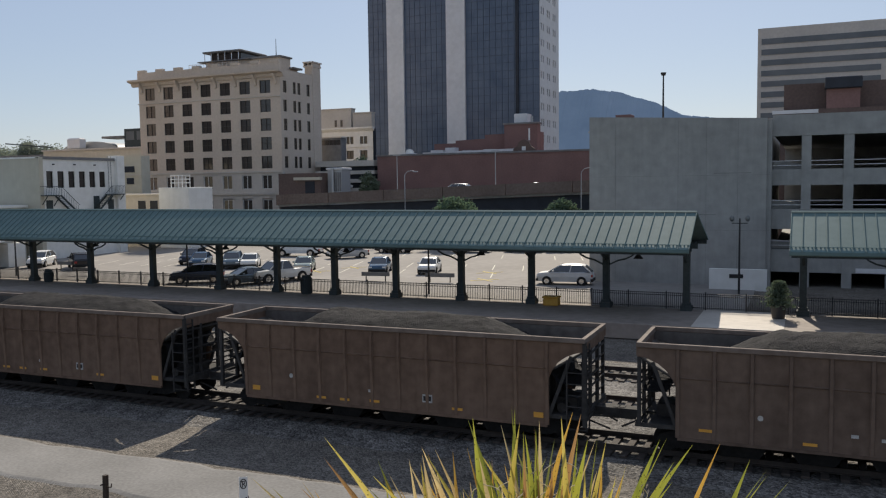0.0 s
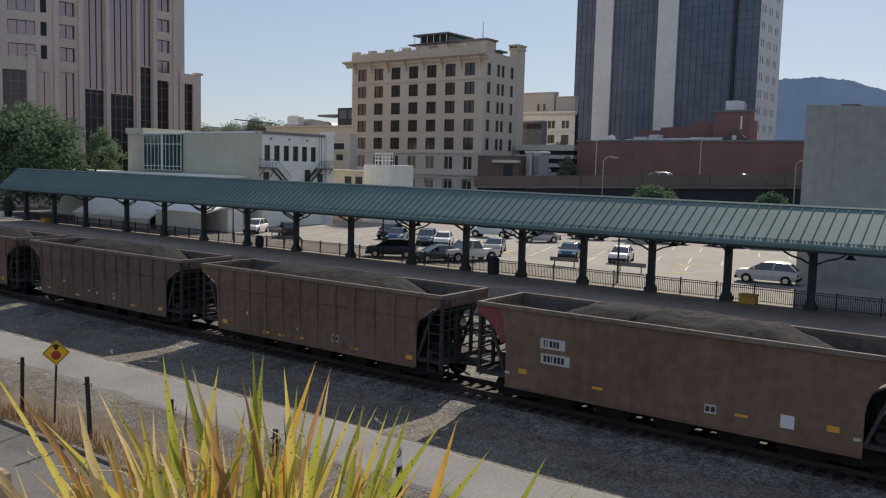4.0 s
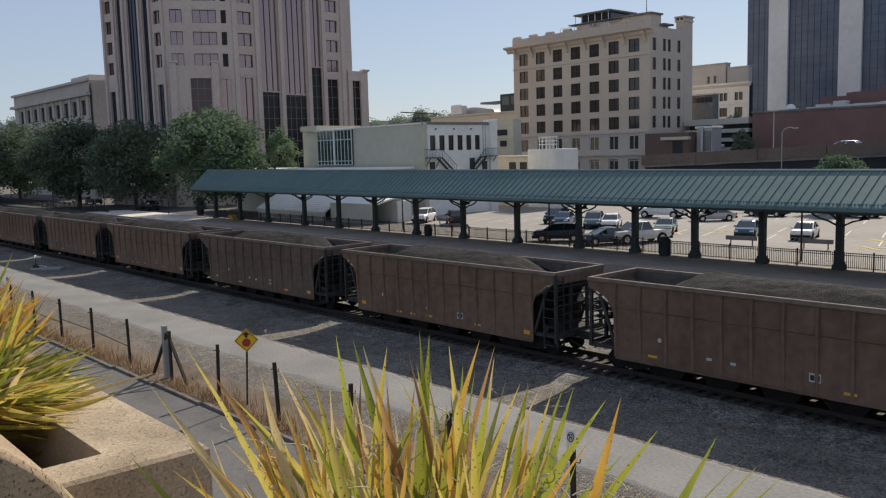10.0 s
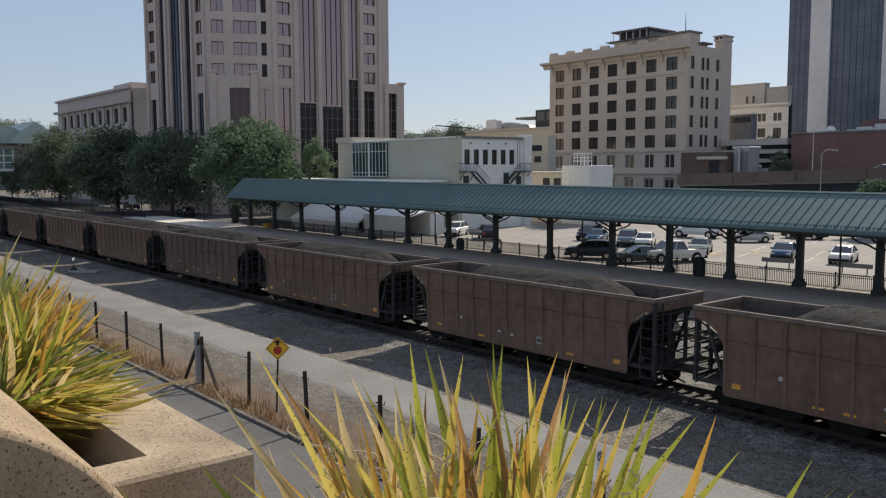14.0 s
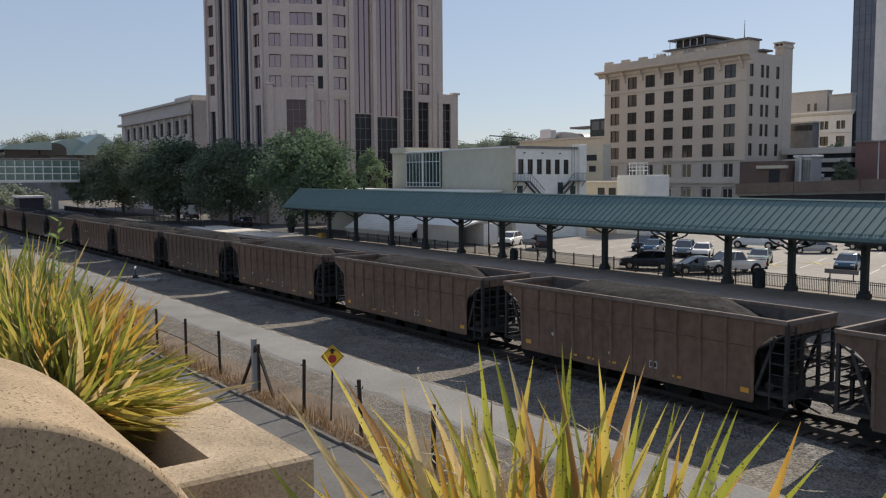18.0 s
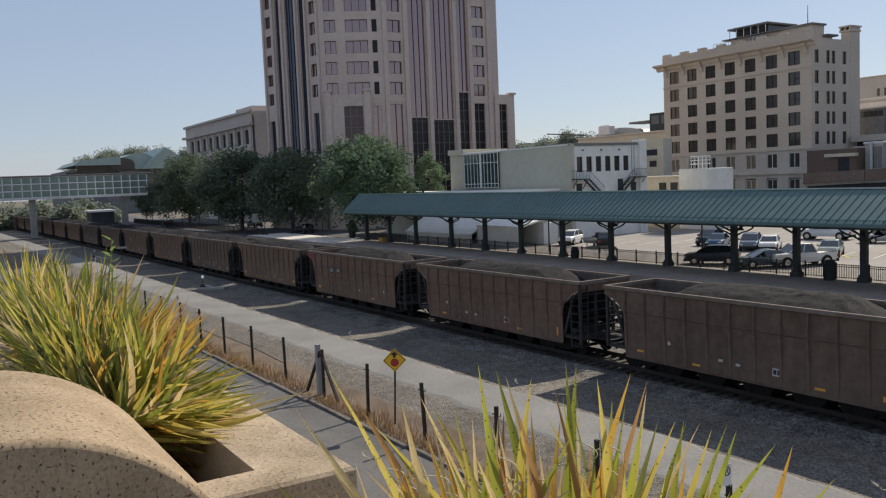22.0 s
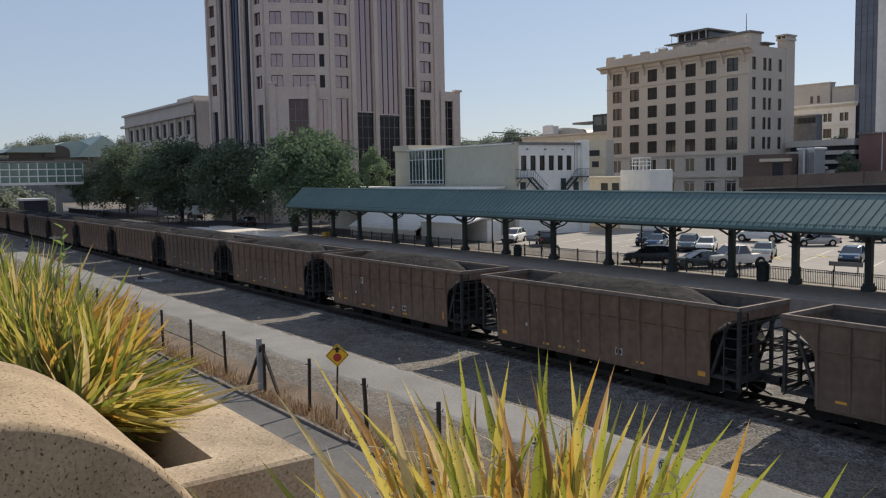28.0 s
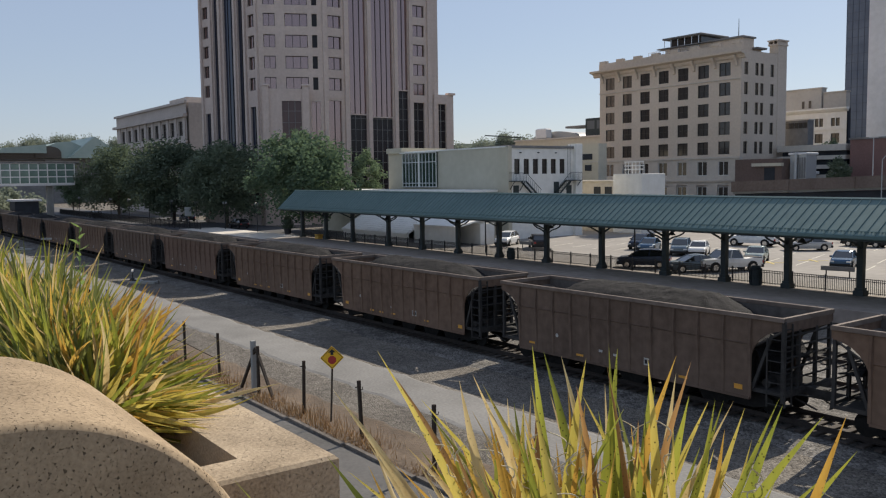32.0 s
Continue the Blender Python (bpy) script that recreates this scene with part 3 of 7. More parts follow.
    d["strip"] = Shape().box(-.2, .2, -.012, 0, -.045, .045).mesh("reflector", M_ORANGE)
    d["upright"] = Shape().box(-.05, .05, -.012, 0, -.2, .2).mesh("upright_reflector", M_ORANGE)
    d["mark"] = Shape().tube((0, -.012, 0), (0, 0, 0), .085, n=12).mesh("white_dot", M_STENCIL)
    d["tag"] = Shape().box(-.1, .1, -.012, 0, -.05, .05).mesh("white_tag", M_STENCIL)
    d["pad"] = Shape().box(-.2, .2, -.012, 0, -.2, .2).mesh("grey_pad", M_LIGHTPANEL)
    d["owner"] = bar_plate(.5, .19, [(-.36, .06), (-.24, .04), (-.12, .12), (.04, .09), (.16, .10)])
    d["serial"] = bar_plate(.58, .19, [(-.46, .11), (-.31, .11), (-.16, .05), (-.05, .11), (.10, .11), (.25, .11)])
    d["two"] = bar_plate(.24, .2, [(-.17, .12), (.03, .12)])
    d["letters"] = bar_plate(.27, .2, [(-.2, .06), (-.09, .05), (.03, .05), (.12, .07)], True)
    d["figures"] = Shape().box(-.2, -.03, -.012, 0, -.13, .13).box(.02, .2, -.012, 0, -.13, .13).mesh("faint_figures", M_RUST3)
    d["panel"] = Shape().prism([(-7.33, 3.3), (-7.33, 3.02), (-6.9, 2.85), (-6.5, 2.42), (-6.25, 2.0), (-6.12, 2.1), (-6.2, 2.9), (-6.45, 3.3)], -.012, 0).mesh("corner_panel", M_FADEDRED)
    d["stencil"] = bar_plate(.19, .145, [(-.15, .13), (.02, .13)])
    return d


M_STENCIL = paint("worn_stencil_white", (.34, .33, .31), (.55, .54, .51), .8, grain=14, stain=3)
M_MARKBLACK = plain("mark_black", (.02, .02, .02), .7)


def bar_plate(w, h, bars, dark=False):
    """A pale plate with dark upright bars where its writing stands."""
    s = Shape().box(-w, w, -.012, 0, -h, h)
    s.v, n = s.v, len(s.f)
    for x, bw in bars:
        s.box(x, x + bw, -.016, -.0125, -h * .6, h * .6)
    me = s.mesh("marking_plate", M_STENCIL, M_MARKBLACK)
    for p in me.polygons:
        p.material_index = int((p.index < n) == dark)
    return me


def coal_mesh(seed):
    h = BODY / 2 - .12
    nx, ny = 120, 26
    v, f = [], []
    off = Vector((seed * 7.3, seed * 3.1, 0))
    for i in range(nx + 1):
        x = -h + 2 * h * i / nx
        e2 = max(0.0, (h - abs(x) - 0.9) / 3.2)
        base = 2.1 + 1.30 * min(1, e2 ** .8) if e2 > 0 else 1.9
        for j in range(ny + 1):
            y = -1.5 + 3.0 * j / ny
            c = 1 - (y / 1.5) ** 2
            q = Vector((x, y, 0))
            z = base + 0.38 * c * min(1, e2) + 0.10 * noise.noise(Vector((x * .5, y * .8, 0)) + off)
            z += .05 * noise.noise(q * 2.2 + off) + .035 * noise.noise(q * 5 + off) + .03 * noise.noise(q * 11 + off)
            v.append((x, y, min(z, 4.12)))
    for i in range(nx):
        for j in range(ny):
            a = i * (ny + 1) + j
            f.append((a, a + ny + 1, a + ny + 2, a + 1))
    return Shape().add(v, f, True).mesh("coal_load", M_COAL, flip=False)


def hopper_car(d, coal, marks, label):
    top = thing("hopper_car", label, "freight car", "cars of the coal train")
    h, zt, rust = BODY / 2, 3.45, d["rust"]
    part("side_sheet", d["side_near"], rust, top)
    part("side_sheet", d["side_far"], rust, top)
    for s in (-1, 1):
        part("top_chord", d["chord"], M_RIM, top, at=(0, s * 1.6, zt))
        part("end_chord", d["end_chord"], M_RIM, top, at=(s * (h - .07), 0, zt))
        turn = pose(0, 0, 0, 0, 0, 0 if s > 0 else 180)
        for k in ("slope", "slope_under", "bulkhead", "post", "crown", "end_frame", "ladder", "coupler", "brake"):
            part(d[k].name.split(".")[0], d[k], M_UNDER, top, at=turn)
        part("inner_wall", d["inner"], M_INNER, top, at=(0, s * 1.53 + (.02 if s < 0 else 0), 0))
        part("side_sill", d["sill"], rust, top, at=(0, s * 1.58, 0))
        if d["ribbed"]:
            part("side_fold", d["fold"], rust, top, at=turn)
            for i in range(12):
                x = -6.05 + 1.1 * i
                part("rib", d["rib"], rust, top, at=pose(x, 0, 0, 0, 0, 0 if s > 0 else 180))
        tr = part("truck_frame", d["truck"], M_UNDER, top, at=(s * (h - 1.75), 0, 0))
        for k in (-.89, .89):
            part("wheelset", d["wheel"], M_UNDER, tr, at=(k, 0, 0))
    part("centre_sill", d["centre_sill"], M_UNDER, top)
    for x in (-4.15, -1.98, .2, 2.35, 4.2):
        part("hopper_bay", d["hopper"], M_UNDER, top, at=(x, 0, 0))
    part("coal_load", coal, M_COAL, top, "heaped black coal")
    for kind, x, z in marks:
        part(d[kind].name.split(".")[0], d[kind], M_ORANGE, top, at=(0 if kind == "panel" else x, -1.605, z))
    return top


MARKS = [
    [("plate", -5.6, .82), ("plate", 5.75, .80), ("mark", -4.0, 1.4), ("tag", -.6, 1.09), ("stencil", 1.66, 1.0), ("strip", -2.7, .68), ("strip", -1.7, .68), ("strip", -.45, .72), ("strip", 2.8, .72)],
    [("upright", -5.35, .95), ("upright", 5.75, 1.0), ("strip", -4.6, .82), ("mark", -3.3, 1.35), ("strip", -2.4, .68), ("strip", -1.35, .72), ("tag", .85, .85), ("strip", .65, .66), ("stencil", 2.05, .95), ("strip", 2.1, .64), ("two", -2.65, 2.14)],
    [("stencil", 1.5, 1.0), ("strip", -5.2, .8), ("strip", -2.2, .68), ("plate", 5.6, .8), ("mark", -3.6, 1.35), ("strip", 3.2, .7), ("tag", -1.0, 1.05), ("tag", -.2, 1.0)],
    [("stencil", 1.6, 1.02), ("tag", -1.2, 1.0), ("upright", 5.7, .95), ("strip", -4.4, .75), ("strip", 2.7, .7), ("tag", -2.1, 1.02), ("mark", -4.1, 1.4)],
    [("owner", -4.1, 2.27), ("serial", -3.98, 1.72), ("pad", 3.97, 1.08), ("stencil", 1.63, 1.03), ("tag", -5.95, .97), ("plate", -5.3, 1.1), ("strip", 2.6, 1.0), ("strip", -2.3, 1.0), ("plate", 5.25, 1.12), ("tag", 5.9, .95), ("panel", 0, 0)],
    [("letters", -3.25, 2.22), ("letters", -2.15, 2.26), ("figures", -3.2, 1.7), ("figures", -2.1, 1.7), ("figures", -1.7, 1.72), ("tag", 1.1, 1.1), ("plate", -5.5, .85), ("strip", 3.0, .7), ("panel", 0, 0), ("mark", 4.6, 1.3)],
]
_coals = [coal_mesh(i) for i in range(5)]
_brown, _red, _dark = (car_meshes(m) for m in (M_RUST, M_RUST2, M_RUST3))
_smooth = car_meshes(M_RUST, False)
BROWN = "rust-brown open-top ribbed steel hopper car heaped with coal"
_kinds = [hopper_car(_brown, _coals[0], MARKS[0], BROWN), hopper_car(_dark, _coals[1], MARKS[2], "dark brown open-top ribbed hopper car heaped with coal"),
          hopper_car(_red, _coals[2], MARKS[3], "reddish-brown open-top ribbed hopper car heaped with coal"),
          hopper_car(_brown, _coals[3], MARKS[2], BROWN)]
_special = {5: hopper_car(_smooth, _coals[4], MARKS[4], "smooth-sided rusty hopper car with marking plates and a faded red corner"),
            22: hopper_car(_brown, _coals[1], MARKS[5], "brown ribbed hopper car with lettered plates and a faded red corner"),
            26: hopper_car(_brown, _coals[0], MARKS[1], "rust-brown ribbed hopper car with a small white marking plate")}
N_AHEAD = 2
ORDER = [2, 1, 0, 0, 3, 0, 0, 1, 3, 0, 2, 0, 1, 0, 3, 0, 1, 0, 0, 3, 1, 2, 2, 0, 1, 0, 0, 3, 1, 0, 0, 2, 1, 0, 3, 0, 1, 0, 2, 0, 1, 3, 0, 0, 1, 0, 2]
CARS, _used = [], set()
for i, k in enumerate(ORDER):
    if i in _special:
        CARS.append(_special[i])
    elif k not in _used:
        _used.add(k)
        CARS.append(_kinds[k])
    else:
        CARS.append(copy_thing(_kinds[k], Matrix()))


def train_x(t):
    """The left end of one car of the train at t seconds."""
    return -21.737 + 13.281 * t - 0.008756 * t * t


def car_pose(i, t):
    x = train_x(t) + BODY / 2 + PITCH * (N_AHEAD - i)
    return pose(x, YC + TILT * x, -0.2, 0, 0, math.degrees(math.atan(TILT)))


def motions():
    for i, car in enumerate(CARS):
        walk(car, [(t, car_pose(i, t)) for t in range(0, 33, 4)])


# ---- town ----
def face_wall(shape, o, u, length, z0, z1, holes, depth=0.25):
    """A wall face from o along the unit way u, with real openings; the way out is u x z. holes: (u0, u1, v0, v1)."""
    u = Vector((u[0], u[1], 0))
    out = u.cross(Vector((0, 0, 1)))
    o = Vector((o[0], o[1], 0))

    def at(a, z, d=0.0):
        return o + u * a + Vector((0, 0, z)) - out * d
    us = sorted({0.0, length, *[round(h[k], 3) for h in holes for k in (0, 1)]})
    vs = sorted({z0, z1, *[round(h[k], 3) for h in holes for k in (2, 3)]})
    v, f, index = [], [], {}

    def vert(i, j):
        if (i, j) not in index:
            index[i, j] = len(v)
            v.append(at(us[i], vs[j]))
        return index[i, j]
    taken = set()
    for h in holes:
        i0, i1 = us.index(round(h[0], 3)), us.index(round(h[1], 3))
        j0, j1 = vs.index(round(h[2], 3)), vs.index(round(h[3], 3))
        taken |= {(i, j) for i in range(i0, i1) for j in range(j0, j1)}
    for i in range(len(us) - 1):
        for j in range(len(vs) - 1):
            if (i, j) not in taken:
                f.append((vert(i, j), vert(i + 1, j), vert(i + 1, j + 1), vert(i, j + 1)))
    for a, b, c, d in holes:
        q = [vert(us.index(round(p, 3)), vs.index(round(z, 3))) for p, z in ((a, c), (b, c), (b, d), (a, d))]
        k = len(v)
        v += [at(a, c, depth), at(b, c, depth), at(b, d, depth), at(a, d, depth)]
        f += [(q[i], k + i, k + (i + 1) % 4, q[(i + 1) % 4]) for i in range(4)]
    shape.add(v, f)


def window_mesh(w, h, frame_mat, pane_mat, mull=1, rail=True, bar=0.07):
    """Frame and pane meshes; the middle of the sill is the origin, the front faces -y."""
    us, vs = [-w / 2, -w / 2 + bar], [0, bar]
    for i in range(1, mull + 1):
        x = -w / 2 + w * i / (mull + 1)
        us += [x - bar / 2, x + bar / 2]
    if rail:
        vs += [h * .5 - bar / 2, h * .5 + bar / 2]
    us += [w / 2 - bar, w / 2]
    vs += [h - bar, h]
    nu, nv = len(us), len(vs)
    v = [(x, y, z) for y in (0, .08) for z in vs for x in us]
    f = []

    def bars(i, j):
        return 0 <= i < nu - 1 and 0 <= j < nv - 1 and (i % 2 == 0 or j % 2 == 0)
    for j in range(nv - 1):
        for i in range(nu - 1):
            if bars(i, j):
                a = j * nu + i
                b, k = a + nu, nu * nv
                f += [(a, a + 1, b + 1, b), (a + k, b + k, b + 1 + k, a + 1 + k)]
                for (di, dj), (p, q) in (((-1, 0), (b, a)), ((1, 0), (a + 1, b + 1)), ((0, -1), (a, a + 1)), ((0, 1), (b + 1, b))):
                    if not bars(i + di, j + dj):
                        f.append((p, p + k, q + k, q))
    fr = Shape().add(v, f)
    pn = Shape().box(-w / 2 + .01, w / 2 - .01, .09, .11, .01, h - .01)
    return fr.mesh("window_frame", frame_mat), pn.mesh("pane", pane_mat)


def put_windows(parent, meshes, o, u, holes, depth, name="window"):
    """A window in each opening of a face."""
    u = Vector((u[0], u[1], 0))
    out = u.cross(Vector((0, 0, 1)))
    turn = math.degrees(math.atan2(u.y, u.x))
    for a, b, c, d in holes:
        p = Vector((o[0], o[1], 0)) + u * (a + b) / 2 - out * (depth - .12)
        w = part(name, meshes[0], None, parent, at=pose(p.x, p.y, c, 0, 0, turn))
        part("pane", meshes[1], None, w)


M_FRAME_DK = plain("dark_window_frame", (0.03, 0.025, 0.02), 0.5)
M_FRAME_WH = plain("white_window_frame", (0.6, 0.6, 0.58), 0.5)


def hotel():
    b = thing("hotel_building", "eight-storey cream brick hotel with a heavy cornice and stone base", "building")
    X0, X1, Y0, Y1, ZT, ZB = -122.5, -89.2, 130.0, 142.6, 28.6, -0.3
    cols = [(1.75 + 4.52 * i, 1.75 + 4.52 * i + 2.35) for i in range(7)]
    cols = [(c0 - .1, c1 - .1) for c0, c1 in cols]
    rows = [(25.55, 27.9), (22.1, 24.4), (18.65, 20.95), (15.2, 17.5), (11.75, 14.05)]
    up = [(c0, c1, r0, r1) for c0, c1 in cols for r0, r1 in rows]
    low = [(c0 + .1, c1 - .1, 7.95, 10.5) for c0, c1 in cols] + [(c0, c1, 3.4, 6.2) for c0, c1 in cols]
    wall = Shape()
    face_wall(wall, (X0, Y0), (1, 0), X1 - X0, 11.2, ZT, up)
    sides = [(.7 + k, .7 + k + w, r0 + .05, r1 - .1) for k, w in ((.2, 1.15), (3.45, 1.0), (5.0, 1.0), (8.1, 1.1)) for r0, r1 in rows]
    face_wall(wall, (X1, Y0), (0, 1), Y1 - Y0, 5.0, ZT + 1.2, sides)
    wall.add([(X1, Y1, ZB), (X0, Y1, ZB), (X0, Y1, ZT), (X1, Y1, ZT + 1.2), (X0, Y0, ZB), (X0, Y0, ZT)], [(0, 1, 2, 3), (1, 4, 5, 2)])
    part("wall", wall, M_STONE, b)
    base = Shape()
    face_wall(base, (X0 - .1, Y0 - .12), (1, 0), X1 - X0 + .2, ZB, 11.2, [(a + .1, c + .1, d, e) for a, c, d, e in low])
    base.add([(X1 + .1, Y0 - .12, ZB), (X1 + .1, Y1, ZB), (X1 + .1, Y1, 5.0), (X1 + .1, Y0 - .12, 11.2), (X1 + .1, Y0 + .6, 11.2), (X1 + .1, Y0 + .6, 5)], [(0, 1, 2, 5, 4, 3)])
    part("stone_base", base, M_LIME, b, "pale limestone base storeys")
    for z0, z1, d in ((6.9, 7.25, .35), (11.0, 11.3, .25), (24.85, 25.0, .1)):
        part("string_course", Shape().box(X0 - d, X1 + d * .6, Y0 - d - .1, Y0 - .002, z0, z1), M_LIME, b)
    cor = Shape().prism([(Y0, 28.3), (Y0 - .35, 28.5), (Y0 - .5, 28.95), (Y0 - 1.5, 29.2), (Y0 - 1.55, 29.55), (Y0, 29.7)], X0 - 1.5, X1 + .9, "x")
    part("cornice", cor, M_STONE, b)
    br = Shape().prism([(Y0, 27.0), (Y0 - .25, 27.1), (Y0 - .45, 27.8), (Y0 - 1.1, 28.6), (Y0 - 1.1, 28.95), (Y0, 28.95)], -.25, .25, "x").mesh("bracket", M_STONE)
    for i in range(8):
        part("bracket", br, M_STONE, b, at=(X0 + .9 + (X1 - X0 - 1.8) * i / 7, 0, 0))
    par = Shape().box(X0 - .1, X1 + .1, Y0 - .15, Y0 + .4, 29.7, 31.0).box(X0 - .1, X0 + .4, Y0 + .4, Y1, 28.6, 30.6)
    for i in range(0, 8):
        x = X0 + 1.0 + (X1 - X0 - 2.0) * i / 7
        par.box(x - .9, x + .9, Y0 - .25, Y0 + .5, 31.0, 31.5)
    part("parapet", par, M_STONE, b)
    part("roof", Shape().box(X0 + .3, X1 - .05, Y0 + .4, Y1 - .05, 28.4, 28.9), M_ROOF, b)
    ch = Shape().box(X1 - 1.7, X1 + .06, Y1 - 1.6, Y1 + 1.2, 0, 31.4).box(X1 - 1.9, X1 + .2, Y1 - 1.8, Y1 + 1.4, 31.4, 31.7)
    for k in range(3):
        ch.box(X1 - 1.85 + k * .87, X1 - 1.65 + k * .87, Y1 - 1.75, Y1 + 1.35, 31.7, 32.2)
    ch.box(X1 - 2.0, X1 + .3, Y1 - 1.9, Y1 + 1.5, 32.2, 32.45)
    part("chimney", ch, M_STONE, b)
    ph = Shape().box(X0 + 13.5, X1 - 9, Y0 + 4, Y1 - 1, 28.9, 32.6)
    part("penthouse", ph, M_STONE, b, "rooftop penthouse with a flat eave")
    part("lift_house", Shape().box(X1 - 8.6, X1 - 2.3, Y0 + 3.6, Y0 + 7, 28.9, 32.5), M_STONE, b)
    part("lift_house_roof", Shape().slab(X1 - 8.9, X1 - 2.0, Y0 + 3.3, Y0 + 7.3, 32.5, 32.85, .05), M_ROOF, b)
    part("penthouse_roof", Shape().slab(X0 + 13.2, X0 + 22.2, Y0 + 3.4, Y1 - .6, 34.3, 34.65, .08), M_ROOF, b)
    part("penthouse_eave", Shape().slab(X0 + 12, X1 - 8.6, Y0 + 3.2, Y1 - .6, 32.6, 32.8, .05), M_ROOF, b)
    part("roof_canopy", Shape().slab(X1 - 5, X1 - 1.2, Y0 + 6.5, Y0 + 9.5, 30.6, 30.95, .05), M_ROOF, b)
    part("roof_canopy_stand", Shape().box(X1 - 4.6, X1 - 2.2, Y0 + 7.1, Y0 + 9.2, 28.9, 30.6), M_STONE, b)
    part("lantern_wall", Shape().box(X0 + 14.2, X0 + 21.4, Y0 + 4.6, Y1 - 2, 32.8, 34.3), M_PANE, b)
    posts = Shape()
    for i in range(6):
        posts.tube((X0 + 13.5 + i * 1.6, Y0 + 3.7, 32.8), (X0 + 13.5 + i * 1.6, Y0 + 3.7, 34.35), .07, n=6)
    for i in range(14):
        posts.tube((X0 + 10 + i * .9, Y0 + 3.2, 31.0), (X0 + 10 + i * .9, Y0 + 3.2, 32.3), .04, n=5)
    posts.box(X0 + 10, X0 + 22, Y0 + 3.17, Y0 + 3.23, 32.25, 32.33).box(X0 + 10, X0 + 22, Y0 + 3.17, Y0 + 3.23, 31.6, 31.67)
    part("roof_rail", posts, M_CHROME, b)
    part("flagpole", Shape().tube((X1 - 3.4, Y0 + 4, 32.8), (X1 - 3.4, Y0 + 4, 36.0), .08, .04, 6), M_BLACK, b)
    put_windows(b, window_mesh(2.35, 2.35, M_FRAME_DK, M_PANE, 1, True, .1), (X0, Y0), (1, 0), up, .25)
    put_windows(b, window_mesh(2.15, 2.6, M_FRAME_WH, M_PANE, 1, False, .12), (X0 - .1, Y0 - .12), (1, 0), [(a + .1, c + .1, d, e) for a, c, d, e in low], .25)
    put_windows(b, window_mesh(1.08, 2.2, M_FRAME_DK, M_PANE, 0, True, .08), (X1, Y0), (0, 1), sides, .25)


hotel()


def pink_tower():
    b = thing("office_tower", "tall rose granite office tower with vertical piers and a chamfered corner", "building")
    A, B, C, D = Vector((-166, 62)), Vector((-144.9, 64.9)), Vector((-140, 75.2)), Vector((-140, 101.5))
    H, FL, SILL, HEAD = 92.0, 3.82, 24.75, 2.3
    floors = [SILL + FL * k for k in range(17)]

    def grid(w, h, cols, pitch, bar, glass, name):
        """A glazed panel with its bars, as two meshes; origin at the foot."""
        g = Shape().box(-w / 2, w / 2, .1, .13, 0, h).mesh(name, glass)
        m = Shape()
        for i in range(1, cols):
            x = -w / 2 + w * i / cols
            m.box(x - bar / 2, x + bar / 2, 0, .1, 0, h)
        k = 1
        while pitch and k * pitch < h:
            m.box(-w / 2, w / 2, .04, .1, k * pitch - bar * .35, k * pitch + bar * .35)
            k += 1
        return g, m.mesh("mullions", M_ROOF if pitch else M_FRAME_DK)

    def glaze(p, u, holes, meshes, depth):
        out = Vector((u.y, -u.x))
        for h in holes:
            c = p + u * (h[0] + h[1]) / 2 - out * (depth - .15)
            w = part(meshes[0].name.split(".")[0], meshes[0], None, b, at=pose(c.x, c.y, h[2], 0, 0, math.degrees(math.atan2(u.y, u.x))))
            part("mullions", meshes[1], None, w)

    def face(p, q, windows, tall, depth=.45):
        u = q - p
        length = u.length
        u = u / length
        s = Shape()
        small = [(x0, x1, z, z + HEAD) for x0, x1, *_ in windows for z in floors]
        face_wall(s, p, u, length, -.2, H, small + [(x0, x1, z0, z1) for x0, x1, z0, z1, *_ in tall], depth)
        part("wall", s, M_GRANITE, b)
        for x0, x1, cols, dark in windows:
            w = window_mesh(x1 - x0, HEAD, M_FRAME_DK, M_LOWGLASS if dark else M_PINKGLASS, cols - 1, False, .09)
            put_windows(b, w, p, u, [(x0, x1, z, z + HEAD) for z in floors], depth)
        for x0, x1, z0, z1, cols, pitch, glass in tall:
            glaze(p, u, [(x0, x1, z0, z1)], grid(x1 - x0, z1 - z0, cols, pitch, .11, glass, "glass_strip"), depth)
        return u

    face(A, B, [(.9, 3.1, 2, False), (17.8, 20.1, 2, False)],
         [(5.0, 6.7, 4, H - 3, 2, 0, M_SLOT), (8.9, 12.6, 4, H - 3, 3, 0, M_SLOT), (14.0, 16.0, 4, H - 3, 2, 0, M_SLOT),
          (1.0, 3.0, 4, 21.6, 2, 0, M_SLOT), (17.9, 20.0, 4, 21.8, 2, 0, M_SLOT)])
    face(B, C, [(.9, 3.0, 2, False), (4.75, 8.85, 3, False), (9.65, 10.6, 1, True)], [(9.3, 10.9, 4, 13.0, 2, 2.1, M_LOWGLASS), (9.3, 10.9, 13.2, 22.6, 2, 0, M_PINKGLASS)])
